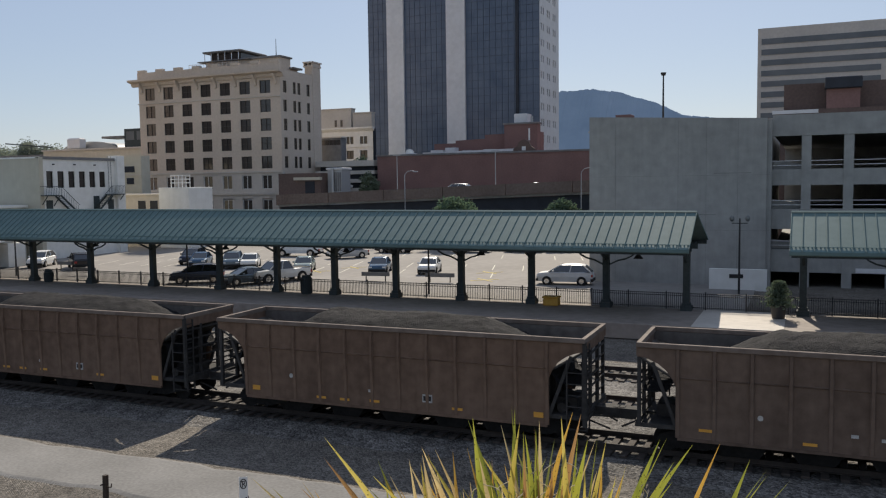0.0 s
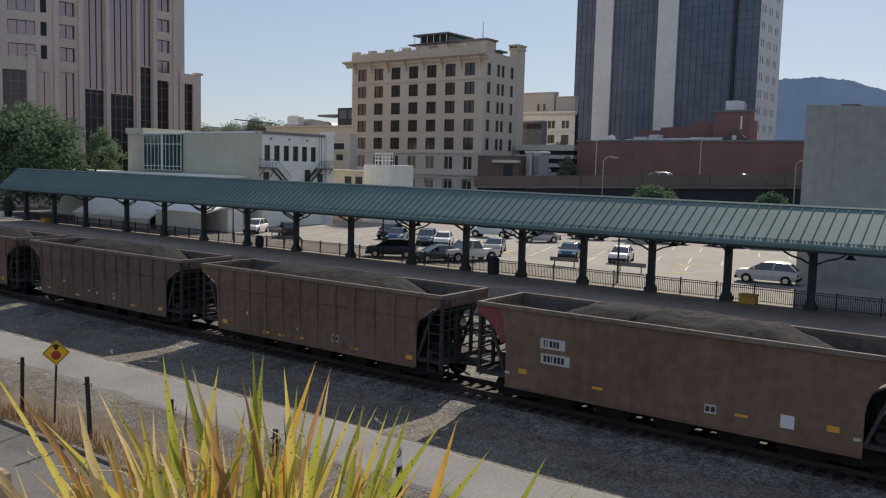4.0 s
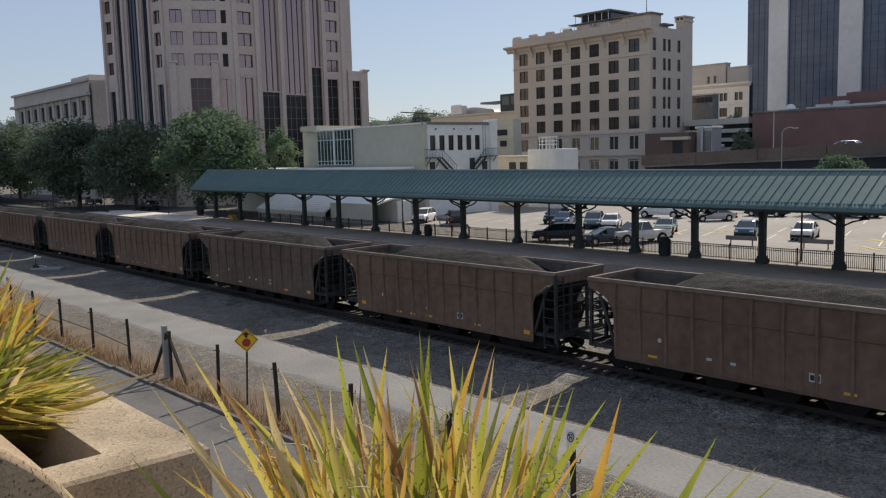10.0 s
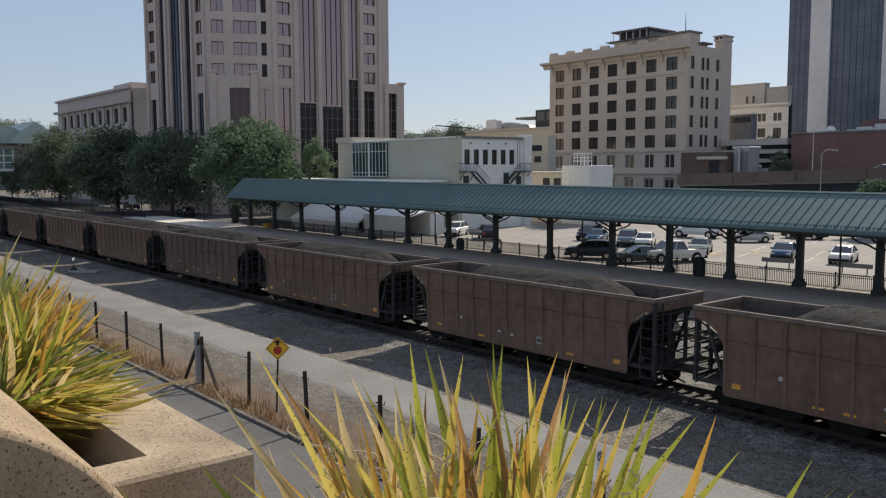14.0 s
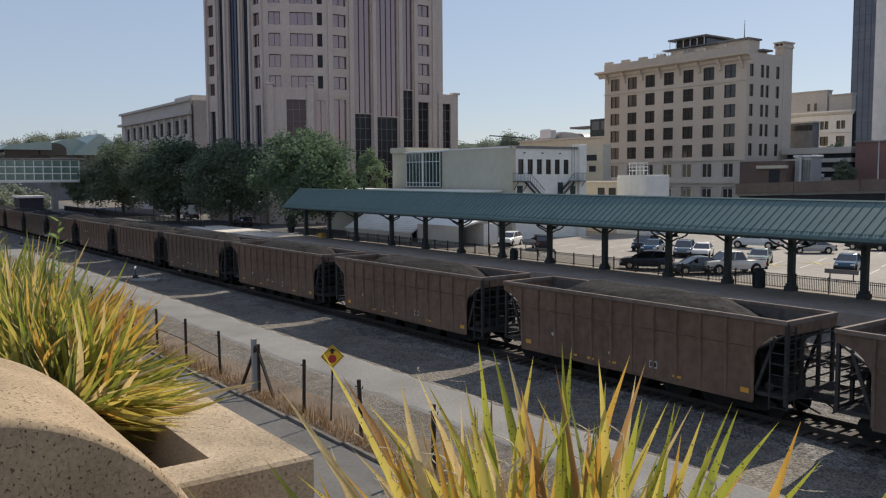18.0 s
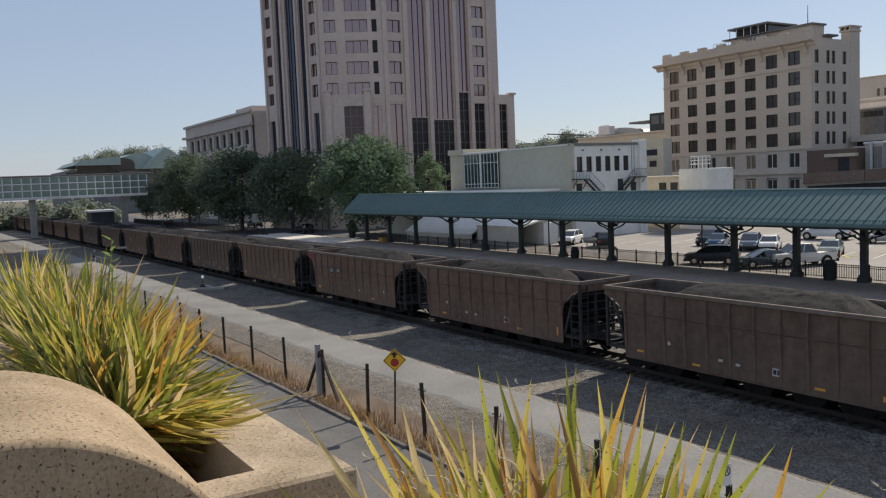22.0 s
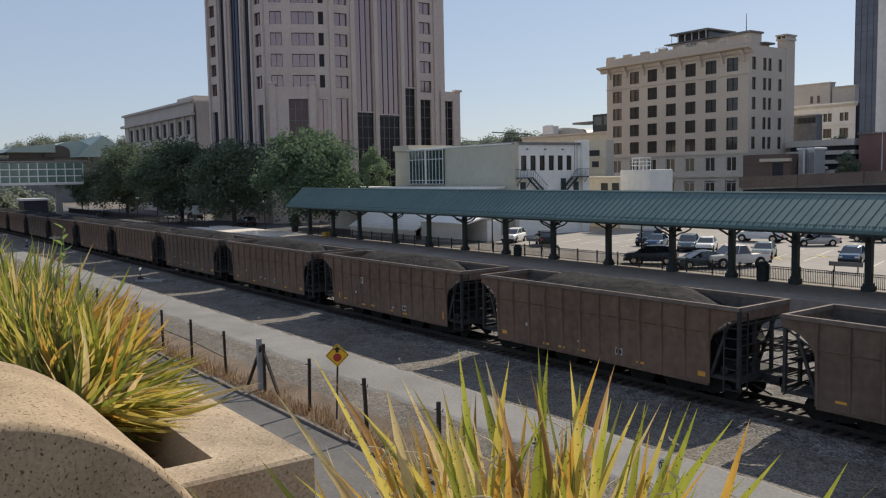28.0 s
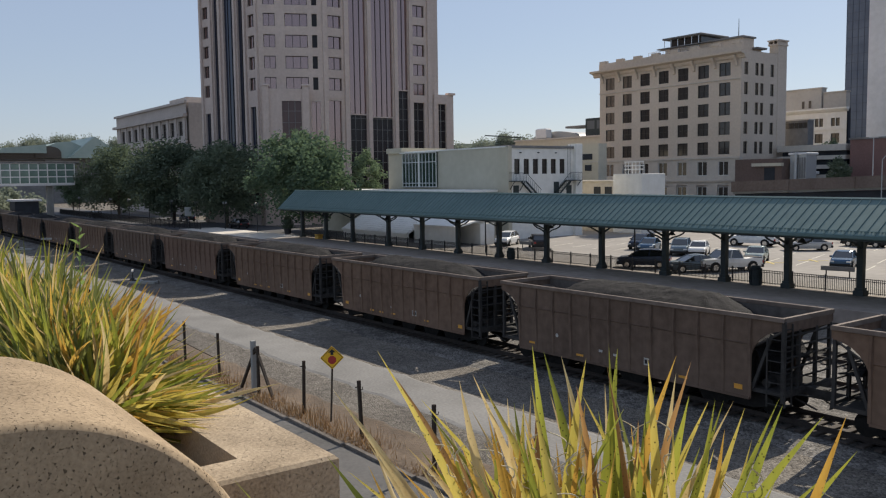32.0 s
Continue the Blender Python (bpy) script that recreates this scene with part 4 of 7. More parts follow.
    # lower strips split off and coloured dark as if reflecting trees and town
    face(C, D, [(1.3, 4.05, 2, False), (20.15, 23.0, 2, False)],
         [(5.75, 9.4, 20.6, H - 3, 3, 0, M_PINKGLASS), (10.6, 15.35, 20.2, H - 3, 4, 0, M_PINKGLASS), (16.65, 19.0, 25.6, H - 3, 2, 0, M_PINKGLASS),
          (5.75, 9.4, 3, 20.4, 3, 2.1, M_LOWGLASS), (10.6, 15.35, 3, 20.0, 4, 2.1, M_LOWGLASS), (16.65, 19.0, 3, 25.4, 2, 2.1, M_LOWGLASS),
          (1.2, 3.9, 3, 12.4, 2, 2.1, M_LOWGLASS), (1.2, 3.9, 12.6, 22.9, 2, 0, M_PINKGLASS), (20.0, 22.8, 3, 23.3, 2, 2.1, M_LOWGLASS)])
    back = Shape().add([(D.x, D.y, -.2), (D.x - 35, D.y, -.2), (D.x - 35, D.y, H), (D.x, D.y, H), (A.x, A.y, -.2), (A.x, A.y, H)], [(0, 1, 2, 3), (1, 4, 5, 2)])
    part("wall", back, M_GRANITE, b)
    part("roof", Shape().prism([(-174.9, 101), (A.x, A.y + .1), (B.x, B.y + .1), (C.x - .1, C.y), (D.x - .1, D.y)], H - .6, H - .1, "z"), M_ROOF, b)
    # lower shoulder at the end of the face to the station
    s = Shape()
    face_wall(s, (D.x + .25, D.y - 1.3), (0, 1), 4.9, -.2, 25.1, [(.7, 3.1, 3, 23.2)], .5)
    s.add([(D.x + .25, D.y + 3.6, -.2), (D.x - 8, D.y + 3.6, -.2), (D.x - 8, D.y + 3.6, 25.1), (D.x + .25, D.y + 3.6, 25.1), (D.x - 8, D.y, 25.1), (D.x + .25, D.y - 1.3, 25.1), (D.x, D.y - 1.3, 25.1), (D.x, D.y, 25.1)],
          [(0, 1, 2, 3), (3, 2, 4, 7, 6, 5)])
    part("shoulder", s, M_GRANITE, b)
    glaze(Vector((D.x + .25, D.y - 1.3)), Vector((0, 1)), [(.7, 3.1, 3, 23.2)], grid(2.4, 20.2, 2, 2.1, .14, M_LOWGLASS, "glass_strip"), .5)
    part("cap", Shape().box(D.x - .6, D.x + .55, D.y + 2.2, D.y + 3.9, 25.1, 25.5), M_GRANITE, b)
    # bay that stands out of the chamfered corner
    u = (C - B).normalized()
    out = Vector((u.y, -u.x))
    q = B + u * .35 + out * 1.3
    s = Shape()
    face_wall(s, q, u, 8.4, -.2, 24.8, [(3.5, 7.0, 4, 22.6)], .5)
    r0, r1 = B + u * .35, B + u * 8.75
    q1 = q + u * 8.4
    s.add([(q.x, q.y, -.2), (r0.x, r0.y, -.2), (r0.x, r0.y, 24.8), (q.x, q.y, 24.8), (q1.x, q1.y, -.2), (r1.x, r1.y, -.2), (r1.x, r1.y, 24.8), (q1.x, q1.y, 24.8)],
          [(0, 1, 2, 3), (4, 7, 6, 5), (3, 2, 6, 7)])
    part("corner_bay", s, M_GRANITE, b)
    glaze(q, u, [(3.5, 7.0, 4, 22.6)], grid(3.5, 18.6, 3, 2.1, .12, M_BAYROSE, "glass_strip"), .5)
    turn = math.degrees(math.atan2(u.y, u.x))
    pil = Shape().slab(-.6, .6, -.3, .1, -.2, 25.2, .05).slab(-.75, .75, -.45, .3, 25.2, 25.6, .1).mesh("pilaster", M_GRANITE)
    for a in (.6, 7.8):
        c = q + u * a
        part("pilaster", pil, M_GRANITE, b, at=pose(c.x, c.y, 0, 0, 0, turn))
    # raised piers
    pier = Shape().slab(-.42, .42, -.4, .0, -.2, H, .06).mesh("pier", M_GRANITE)
    for a in (.5, 4.95, 10.0, 16.0, 19.55, 24.0):
        part("pier", pier, M_GRANITE, b, at=pose(C.x, C.y + a, 0, 0, 0, 90))
    thin = Shape().slab(-.32, .32, -.35, .0, -.2, H, .05).mesh("pier", M_GRANITE)
    ua = (B - A).normalized()
    for a in (.4, 4.3, 7.8, 13.3, 16.8, 20.7):
        c = A + ua * a
        part("pier", thin, M_GRANITE, b, at=pose(c.x, c.y, 0, 0, 0, math.degrees(math.atan2(ua.y, ua.x))))
    ledge = Shape().box(.9, 3.9, -.12, 0, 23.3, 24.1).mesh("ledge", M_GRANITE)
    part("ledge", ledge, M_GRANITE, b, at=pose(C.x, C.y, 0, 0, 0, 90))
    part("ledge", ledge, M_GRANITE, b, at=pose(C.x, C.y + 19, 0, 0, 0, 90))


M_SLOT = plain("blue_slot_glass", (0.02, 0.028, 0.055), .12, .2)
pink_tower()


def black_tower():
    b = thing("glass_tower", "dark glass office tower with two pale concrete piers", "building")
    X0, X1, Y0, Y1, H = -108.6, -61.5, 200, 217.5, 66
    bays = [(0, 5.8), (10.6, 22.7), (27.8, 47.1)]
    for a, c in bays:
        part("curtain_glass", Shape().box(X0 + a, X0 + c, Y0 + .3, Y0 + .6, 0, H - 1), M_BLUEGLASS, b)
    m = Shape()
    for a, c in bays:
        n = round((c - a) / 1.55)
        for i in range(n + 1):
            x = X0 + a + (c - a) * i / n
            m.box(x - .04, x + .04, Y0 + .22, Y0 + .3, 0, H - 1)
        for k in range(34):
            m.box(X0 + a, X0 + c, Y0 + .22, Y0 + .3, 1.95 * k + 1.2, 1.95 * k + 1.3)
    part("mullions", m, M_TOWERBAR, b)
    for a, c in ((5.8, 10.6), (22.7, 27.8)):
        part("pier", Shape().box(X0 + a, X0 + c, Y0 - .5, Y0 + 1.2, 0, H - .4), M_LIGHTPANEL, b, "pale concrete pier")
    part("pier", Shape().box(X1 - 6, X1 - 5.2, Y0 - .1, Y0 + 1, 0, H - .4), M_DARKPANEL, b)
    s = Shape()
    hol = [(1.6 + 5.2 * i + k, 2.4 + 5.2 * i + k, 3 + 3.9 * j, 4.8 + 3.9 * j) for i in range(3) for k in (0, 1.7) for j in range(16)]
    face_wall(s, (X1, Y0 + .3), (0, 1), Y1 - Y0, 0, H, hol, .3)
    part("wall", s, M_LIGHTPANEL, b, "pale side wall with small windows")
    put_windows(b, window_mesh(.8, 1.8, M_FRAME_DK, M_PANE, 0, False), (X1, Y0 + .3), (0, 1), hol, .3)
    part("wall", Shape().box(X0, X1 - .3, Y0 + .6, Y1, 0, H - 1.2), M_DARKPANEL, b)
    ant = Shape()
    for x in (2, 5, 9, 40, 43, 45):
        ant.tube((X0 + x, Y0 + 6, H - 1.3), (X0 + x, Y0 + 6, H + 3), .15, n=5)
    part("antennas", ant, M_ROOF, b)


black_tower()


def parking_garage():
    b = thing("parking_garage", "grey concrete parking garage with a tall blank wall and decks", "building")
    w = Shape().prism([(-17.5, -.3), (-3.45, -.3), (-3.45, 13.2), (-17.5, 13.85)], 70, 70.6)
    part("end_wall", Shape().box(-17.45, -16.8, 70.6, 100, -.3, 13.5), M_CONCRETE, b)
    part("end_wall", Shape().box(-3.95, -3.45, 70.6, 100, -.3, 13.1), M_CONCRETE, b)
    part("roof_slab", Shape().box(-16.8, -3.75, 70.6, 100, 12.7, 13.0), M_CONCRETE, b)
    part("blank_wall", w, M_CONCRETE, b, "blank grey concrete wall with faint panel joints")
    seams = Shape()
    for x in (-15.3, -10.2, -8.0, -5.6):
        seams.box(x, x + .014, 69.99, 70.0, 0, 13.2)
    for z in (4.4, 8.8):
        seams.box(-17.1, -3.2, 69.99, 70.0, z, z + .012)
    part("panel_joints", seams, M_ROOF, b)
    part("joint_pier", Shape().box(-3.45, -3.1, 70.25, 71.6, -.3, 13.1), M_CONCRETE, b)
    part("roof_deck", Shape().box(-3.1, 45, 71.4, 110, 12.0, 12.4), M_CONCRETE, b)
    part("roof_spandrel", Shape().box(-3.1, 45, 70.9, 71.4, 11.8, 13.45), M_CONCRETE, b)
    for z0, z1 in ((7.95, 9.2), (4.5, 6.1), (1.1, 2.9)):
        part("deck", Shape().box(-3.1, 45, 71.4, 108, z1 - .55, z1 - .2), M_CONCRETE, b)
        part("spandrel", Shape().box(-3.1, 45, 71.0, 71.4, z0, z1), M_CONCRETE, b)
        part("ramp", Shape().prism([(-3.1, z1), (-3.1, z1 + .75), (-.6, z1 + .35), (-.6, z1)], 72.0, 72.3), M_CONCRETE, b)
    for x in (-.62, 2.37, 5.4, 8.4, 11.4, 14.4, 20.4, 26.4, 32.4, 38.4, 44.4):
        part("column", Shape().slab(x - .35, x + .35, 70.95, 71.75, -.3, 11.8), M_CONCRETE, b)
    part("back_wall", Shape().box(-3.1, 45, 108, 108.5, -.3, 12.0), M_CONCRETE, b)
    part("end_wall", Shape().box(44.6, 45, 72, 108, -.3, 12.0), M_CONCRETE, b)
    for z in (9.2, 6.1, 2.9):
        for k in (.3, .65):
            part("cable_rail", Shape().tube((-3.1, 71.2, z + k), (45, 71.2, z + k), .03, n=5, smooth=False), M_LIGHTPANEL, b)
    part("sign_band", Shape().box(3.0, 9.0, 70.85, 70.98, 1.15, 1.5), M_LIGHTPANEL, b)
    part("wall_crack", Shape().box(-7.4, -4.6, 69.985, 70.0, 8.95, 8.99).box(-9.9, -7.2, 69.985, 70.0, 5.65, 5.68), M_ROOF, b)
    lampp = thing("deck_lamp", "tall dark lamp pole with a round head", "lamp", at=(-11.8, 72.5, 13.0))
    part("pole", Shape().tube((0, 0, 0), (0, 0, 4.25), .09, .06), M_BLACK, lampp)
    part("head", Shape().tube((0, 0, 4.25), (0, 0, 4.5), .16, .24, 10), M_BLACK, lampp)


parking_garage()

# brick block, viaduct and side buildings
b = thing("brick_warehouse", "long low red brick building with a flat roof", "building")
part("wall", Shape().box(-74.8, -10, 140, 175, 0, 13.7), M_BRICK, b)
part("coping", Shape().box(-75, -9.8, 139.8, 140.3, 13.7, 14.0), M_ROOF, b)
b = thing("brick_annex", "red brick upper block behind the warehouse", "building")
part("wall", Shape().prism([(-67.5, 0), (-46, 0), (-46, 17.8), (-57, 17.6), (-57, 16.9), (-63, 16.7), (-63, 16.2), (-67.5, 16.2)], 150, 152), M_BRICK, b)
part("upper_wall", Shape().box(-52.4, -46, 148, 149.9, 0, 19.2), M_BRICK, b)
part("coping", Shape().box(-52.6, -45.8, 147.8, 150.2, 19.2, 19.5), M_ROOF, b)
part("white_flue", Shape().box(-47.7, -47.4, 147.9, 147.99, 16.2, 18.4), M_WHITEPAINT, b)
part("roof_hut", Shape().slab(-50.8, -48.4, 149, 152, 19.5, 21.2, .05), M_LIGHTPANEL, b)
part("flue", Shape().tube((-47.2, 148.5, 19.4), (-47.2, 148.5, 20.6), .25, n=8), M_GALV0, b)
for x, w, h, m in ((-66.5, 2.6, 1.0, "p"), (-63.5, 2.0, 1.4, "p"), (-60.0, 1.6, .8, "p"), (-55.8, 2.2, .9, "w")):
    u = thing("roof_unit", "pale sheet-metal unit on the brick warehouse roof", "machine", "roof units", at=(x, 146, 13.7))
    part("casing", Shape().slab(0, w, 0, 1.8, .12, .12 + h, .04), M_LIGHTPANEL if m == "p" else M_WHITE, u)
    part("stand", Shape().box(.2, w - .2, .2, 1.6, 0, .12), M_ROOF, u)
u = thing("roof_dome", "small white domed rooflight on the brick warehouse", "rooflight", at=(-68.8, 141.6, 13.7))
part("dome", Shape().ball((0, 0, .55), .95, .8, .75), M_WHITE, u)
part("curb", Shape().slab(-1.1, 1.1, -.9, .9, 0, .5, .04), M_LIGHTPANEL, u)
u = thing("shaped_gable", "dark shaped gable with a curved top on the warehouse roof", "gable")
gp = [(-48.3, 13.7), (-44.4, 13.7), (-44.4, 14.4)] + [(-46.35 + 1.25 * math.cos(radians(a)), 14.5 + 1.5 * math.sin(radians(a))) for a in range(15, 166, 15)] + [(-48.3, 14.4)]
part("gable_wall", Shape().prism(gp, 141, 141.5), M_BRICKB, u)
part("gable_window", Shape().box(-46.7, -46.0, 140.95, 141.0, 14.1, 14.8), M_LIGHTPANEL, u)
u = thing("roof_membrane", "pale low roof edge behind the warehouse coping", "roof")
part("upstand", Shape().prism([(-66.2, 14.0), (-47.0, 14.0), (-47.0, 14.55), (-66.2, 14.25)], 141.8, 142.2), M_LIGHTPANEL, u)
M_VIADUCT = paint("stained_viaduct_concrete", (.115, .085, .07), (.20, .155, .13), .92, grain=3, stain=.3, streak=.4)
v = thing("viaduct", "elevated concrete road with a solid parapet on dark piers", "bridge")
for i in range(6):
    x = -77.0 + 9.5 * i
    za, zb = 7.05 + 1.85 * i / 6, 7.05 + 1.85 * (i + 1) / 6
    part("parapet", Shape().prism([(x + .05, za - 1.55), (x + 9.45, zb - 1.55), (x + 9.45, zb), (x + .05, za)], 110, 110.5), M_VIADUCT, v)
part("deck", Shape().prism([(-77, 5.2), (-20, 7.05), (-20, 7.6), (-77, 5.75)], 110.5, 122), M_CONCRETE, v)
for x in range(-76, -20, 11):
    part("pier", Shape().box(x, x + 2.0, 112, 120, -.2, 5.3 + .032 * (x + 77)), M_CONCRETE, v)
# added dark sheet: the shade under the deck is in its colour
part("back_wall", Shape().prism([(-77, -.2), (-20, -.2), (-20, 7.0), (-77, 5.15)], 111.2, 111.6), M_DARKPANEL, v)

M_BAYGLASS = glass_dark("green_bay_glass", (0.025, 0.05, 0.042), .1)
b = thing("grey_block", "pale flat-roofed block with a glazed corner bay and white side wall", "building")
part("wall", Shape().box(-113, -84.4, 72, 86, -.2, 12.1), M_CREAM, b)
part("parapet_end", Shape().box(-113, -108.6, 71.6, 80, 12.1, 12.9), M_CREAM, b)
part("coping", Shape().box(-108.4, -84, 71.9, 72.2, 12.1, 12.3), M_WHITE, b)
gl = part("glass_bay", Shape().box(-108.5, -99.7, 71.7, 71.98, 6.9, 12.0), M_BAYGLASS, b)
for i in range(11):
    x = -108.5 + 8.8 * i / 10
    wd = .2 if i == 5 else .035
    part("mullion", Shape().box(x - wd, x + wd, 71.6, 71.72, 6.9, 12.0), M_WHITE if i in (0, 5, 10) else M_LIGHTPANEL, gl)
for z in (6.95, 7.5, 10.6, 11.95):
    part("transom", Shape().box(-108.5, -99.7, 71.62, 71.7, z - .05, z + .05), M_LIGHTPANEL, gl)
part("bay_roof", Shape().box(-108.9, -99.4, 71.3, 72, 12.0, 12.15), M_WHITE, b)
part("corner_pier", Shape().box(-84.4, -83.9, 71.9, 72.5, -.2, 12.25), M_CREAM, b)
hol = [(.6 + 1.644 * i, 1.57 + 1.644 * i, 8.6, 10.6) for i in range(6)]
s = Shape()
face_wall(s, (-84.1, 72.5), (0, 1), 11.4, -.2, 12.0, hol, .25)
part("side_wall", s, M_WHITE, b, "white rendered side wall")
put_windows(b, window_mesh(.97, 2.0, M_FRAME_DK, M_PANE, 0, True), (-84.1, 72.5), (0, 1), hol, .25)
part("roof_edge", Shape().box(-84.4, -83.95, 72.5, 83.9, 12.0, 12.35), M_ROOF, b)
part("pier", Shape().slab(-85.2, -83.6, 83.9, 85.2, -.2, 12.7, .03), M_WHITE, b)
for y, z in ((72.9, 5.5), (80.2, 5.9), (82.6, 5.4)):
    part("door", Shape().box(-84.1, -84.05, y, y + .95, z - .4, z + 1.6), M_STEEL, b)
part("wall_ladder", Shape().box(-84.02, -83.97, 82.75, 82.79, 8, 12.6).box(-84.02, -83.97, 83.2, 83.24, 8, 12.6), M_ROOF, b)
for y in (74.0, 77.2, 80.4):
    part("wall_lamp", Shape().slab(-84.1, -83.85, y, y + .18, 11.35, 11.5, .03), M_BLACK, b)


def fire_stair(y, way):
    """A landing on brackets with a flight along the wall; way is the flight's direction along y."""
    st = thing("fire_stair", "dark green steel fire stair on a white wall", "stair", "fire stairs", at=pose(-84.08, y, 0, 0, 0, 90 if way > 0 else -90))
    sgn = -1 if way > 0 else 1
    part("landing", Shape().box(-2.2, 0, *sorted((0, sgn * 1.15)), 7.6, 7.72), M_STEEL, st)
    fl = Shape()
    for i in range(11):
        fl.box(.02 + i * .24, .27 + i * .24, *sorted((sgn * .1, sgn * 1.05)), 7.48 - i * .2, 7.52 - i * .2)
    for k in (.1, 1.08):
        fl.beam((0, sgn * k, 7.6), (2.7, sgn * k, 5.3), .05, .24)
    part("flight", fl, M_STEEL, st)
    ra = Shape()
    for i in range(10):
        ra.beam((-2.2 + i * .24, sgn * 1.12, 7.7), (-2.2 + i * .24, sgn * 1.12, 8.75), .025, .025)
    for i in range(8):
        ra.beam((.1 + i * .34, sgn * 1.08, 7.45 - i * .29), (.1 + i * .34, sgn * 1.08, 8.5 - i * .29), .025, .025)
    ra.beam((-2.2, sgn * 1.12, 8.75), (0, sgn * 1.12, 8.75), .05, .05).beam((0, sgn * 1.1, 8.75), (2.7, sgn * 1.1, 6.45), .05, .05)
    ra.beam((-2.2, 0, 8.75), (-2.2, sgn * 1.12, 8.75), .05, .05)
    tagged(part("railing", ra, M_STEEL, st), kind="stuff")
    br = Shape()
    for x in (-2.0, -.2):
        br.beam((x, 0, 6.4), (x, sgn * 1.05, 7.6), .08, .08)
    part("bracket", br, M_STEEL, st)


fire_stair(74.2, 1)
fire_stair(82.3, -1)
b = thing("low_warehouse", "low white ribbed-metal warehouse with a sloping parapet", "building")
part("wall", Shape().box(-106.5, -80, 64.0, 66.2, -.2, 2.6), M_WHITE, b)
part("lean_roof", Shape().prism([(59.6, 1.2), (66.2, 4.9), (66.2, 4.7), (59.6, 1.0)], -106.5, -89.5, "x"), M_WHITE, b, "sloping white ribbed metal roof")
part("lean_wall", Shape().box(-106.3, -89.7, 59.8, 60.0, -.2, 1.1), M_WHITE, b)
rib_me = Shape().box(-17, 0, -.04, .04, -.02, .03).mesh("roof_rib", M_WHITE)
for i in range(16):
    part("roof_rib", rib_me, M_WHITE, b, at=pose(-89.5, 59.8 + .42 * i, 1.32 + .2355 * i, 29, 0, 0))
part("side_roof", Shape().prism([(60.5, 2.4), (66.2, 3.6), (66.2, 3.4), (60.5, 2.2)], -89.4, -80, "x"), M_WHITE, b)
part("side_wall", Shape().box(-89.4, -80, 60.6, 60.9, -.2, 2.25), M_WHITE, b)
part("upper_wall", Shape().box(-124.5, -86, 66.2, 71.4, -.2, 6.3), M_CREAM, b)
part("roof_edge", Shape().slab(-125, -85.6, 66, 71.55, 6.3, 6.6, .04), M_WHITE, b)

b = thing("federal_building", "long stone office building with tall paired windows", "building")
hol = [(5.2 + 6.2 * i, 8.3 + 6.2 * i, z, z + 3.6) for i in range(9) for z in (7.0, 13.2, 19.5)]
s = Shape()
face_wall(s, (-265, 72), (1, 0), 61, -.2, 27.8, hol, .5)
s.box(-265, -204, 72.6, 100, -.2, 27.5)
part("wall", s, M_FED, b)
put_windows(b, window_mesh(3.1, 3.6, M_FRAME_DK, M_PANE, 1, True, .14), (-265, 72), (1, 0), hol, .5)
part("cornice", Shape().box(-266, -203.4, 71.0, 72.0, 24.0, 24.7), M_FED, b)
part("cornice", Shape().box(-265.6, -203.6, 71.4, 72.0, 27.3, 27.9), M_FED, b)
part("string_course", Shape().box(-265.4, -203.8, 71.6, 72.0, 17.8, 18.3), M_FED, b)
part("attic", Shape().box(-240, -226, 80, 92, 27.5, 31), M_FED, b)
pil = Shape().box(-.9, .9, -.25, 0, 6.0, 24.0).mesh("pilaster", M_FED)
for i in range(10):
    part("pilaster", pil, M_FED, b, at=(-265 + 3.65 + 6.2 * i, 72, 0))
part("plant_room", Shape().box(-252, -244, 78, 84, 27.5, 29.5), M_LIGHTPANEL, b)

M_RIBBON = paint("smoked_ribbon_glass", (.10, .11, .115), (.15, .16, .165), .3, grain=.3, stain=.1)
b = thing("far_office_block", "pale office block with dark ribbon windows", "building")
part("wall", Shape().box(-13, 45, 230, 260, 0, 46.5), M_LIME, b)
for k in range(14):
    part("ribbon_window", Shape().box(-12.1, 15 if k > 2 else 40, 229.85, 230.05, 43.85 - 2.65 * k - 1.4, 43.85 - 2.65 * k), M_RIBBON, b)


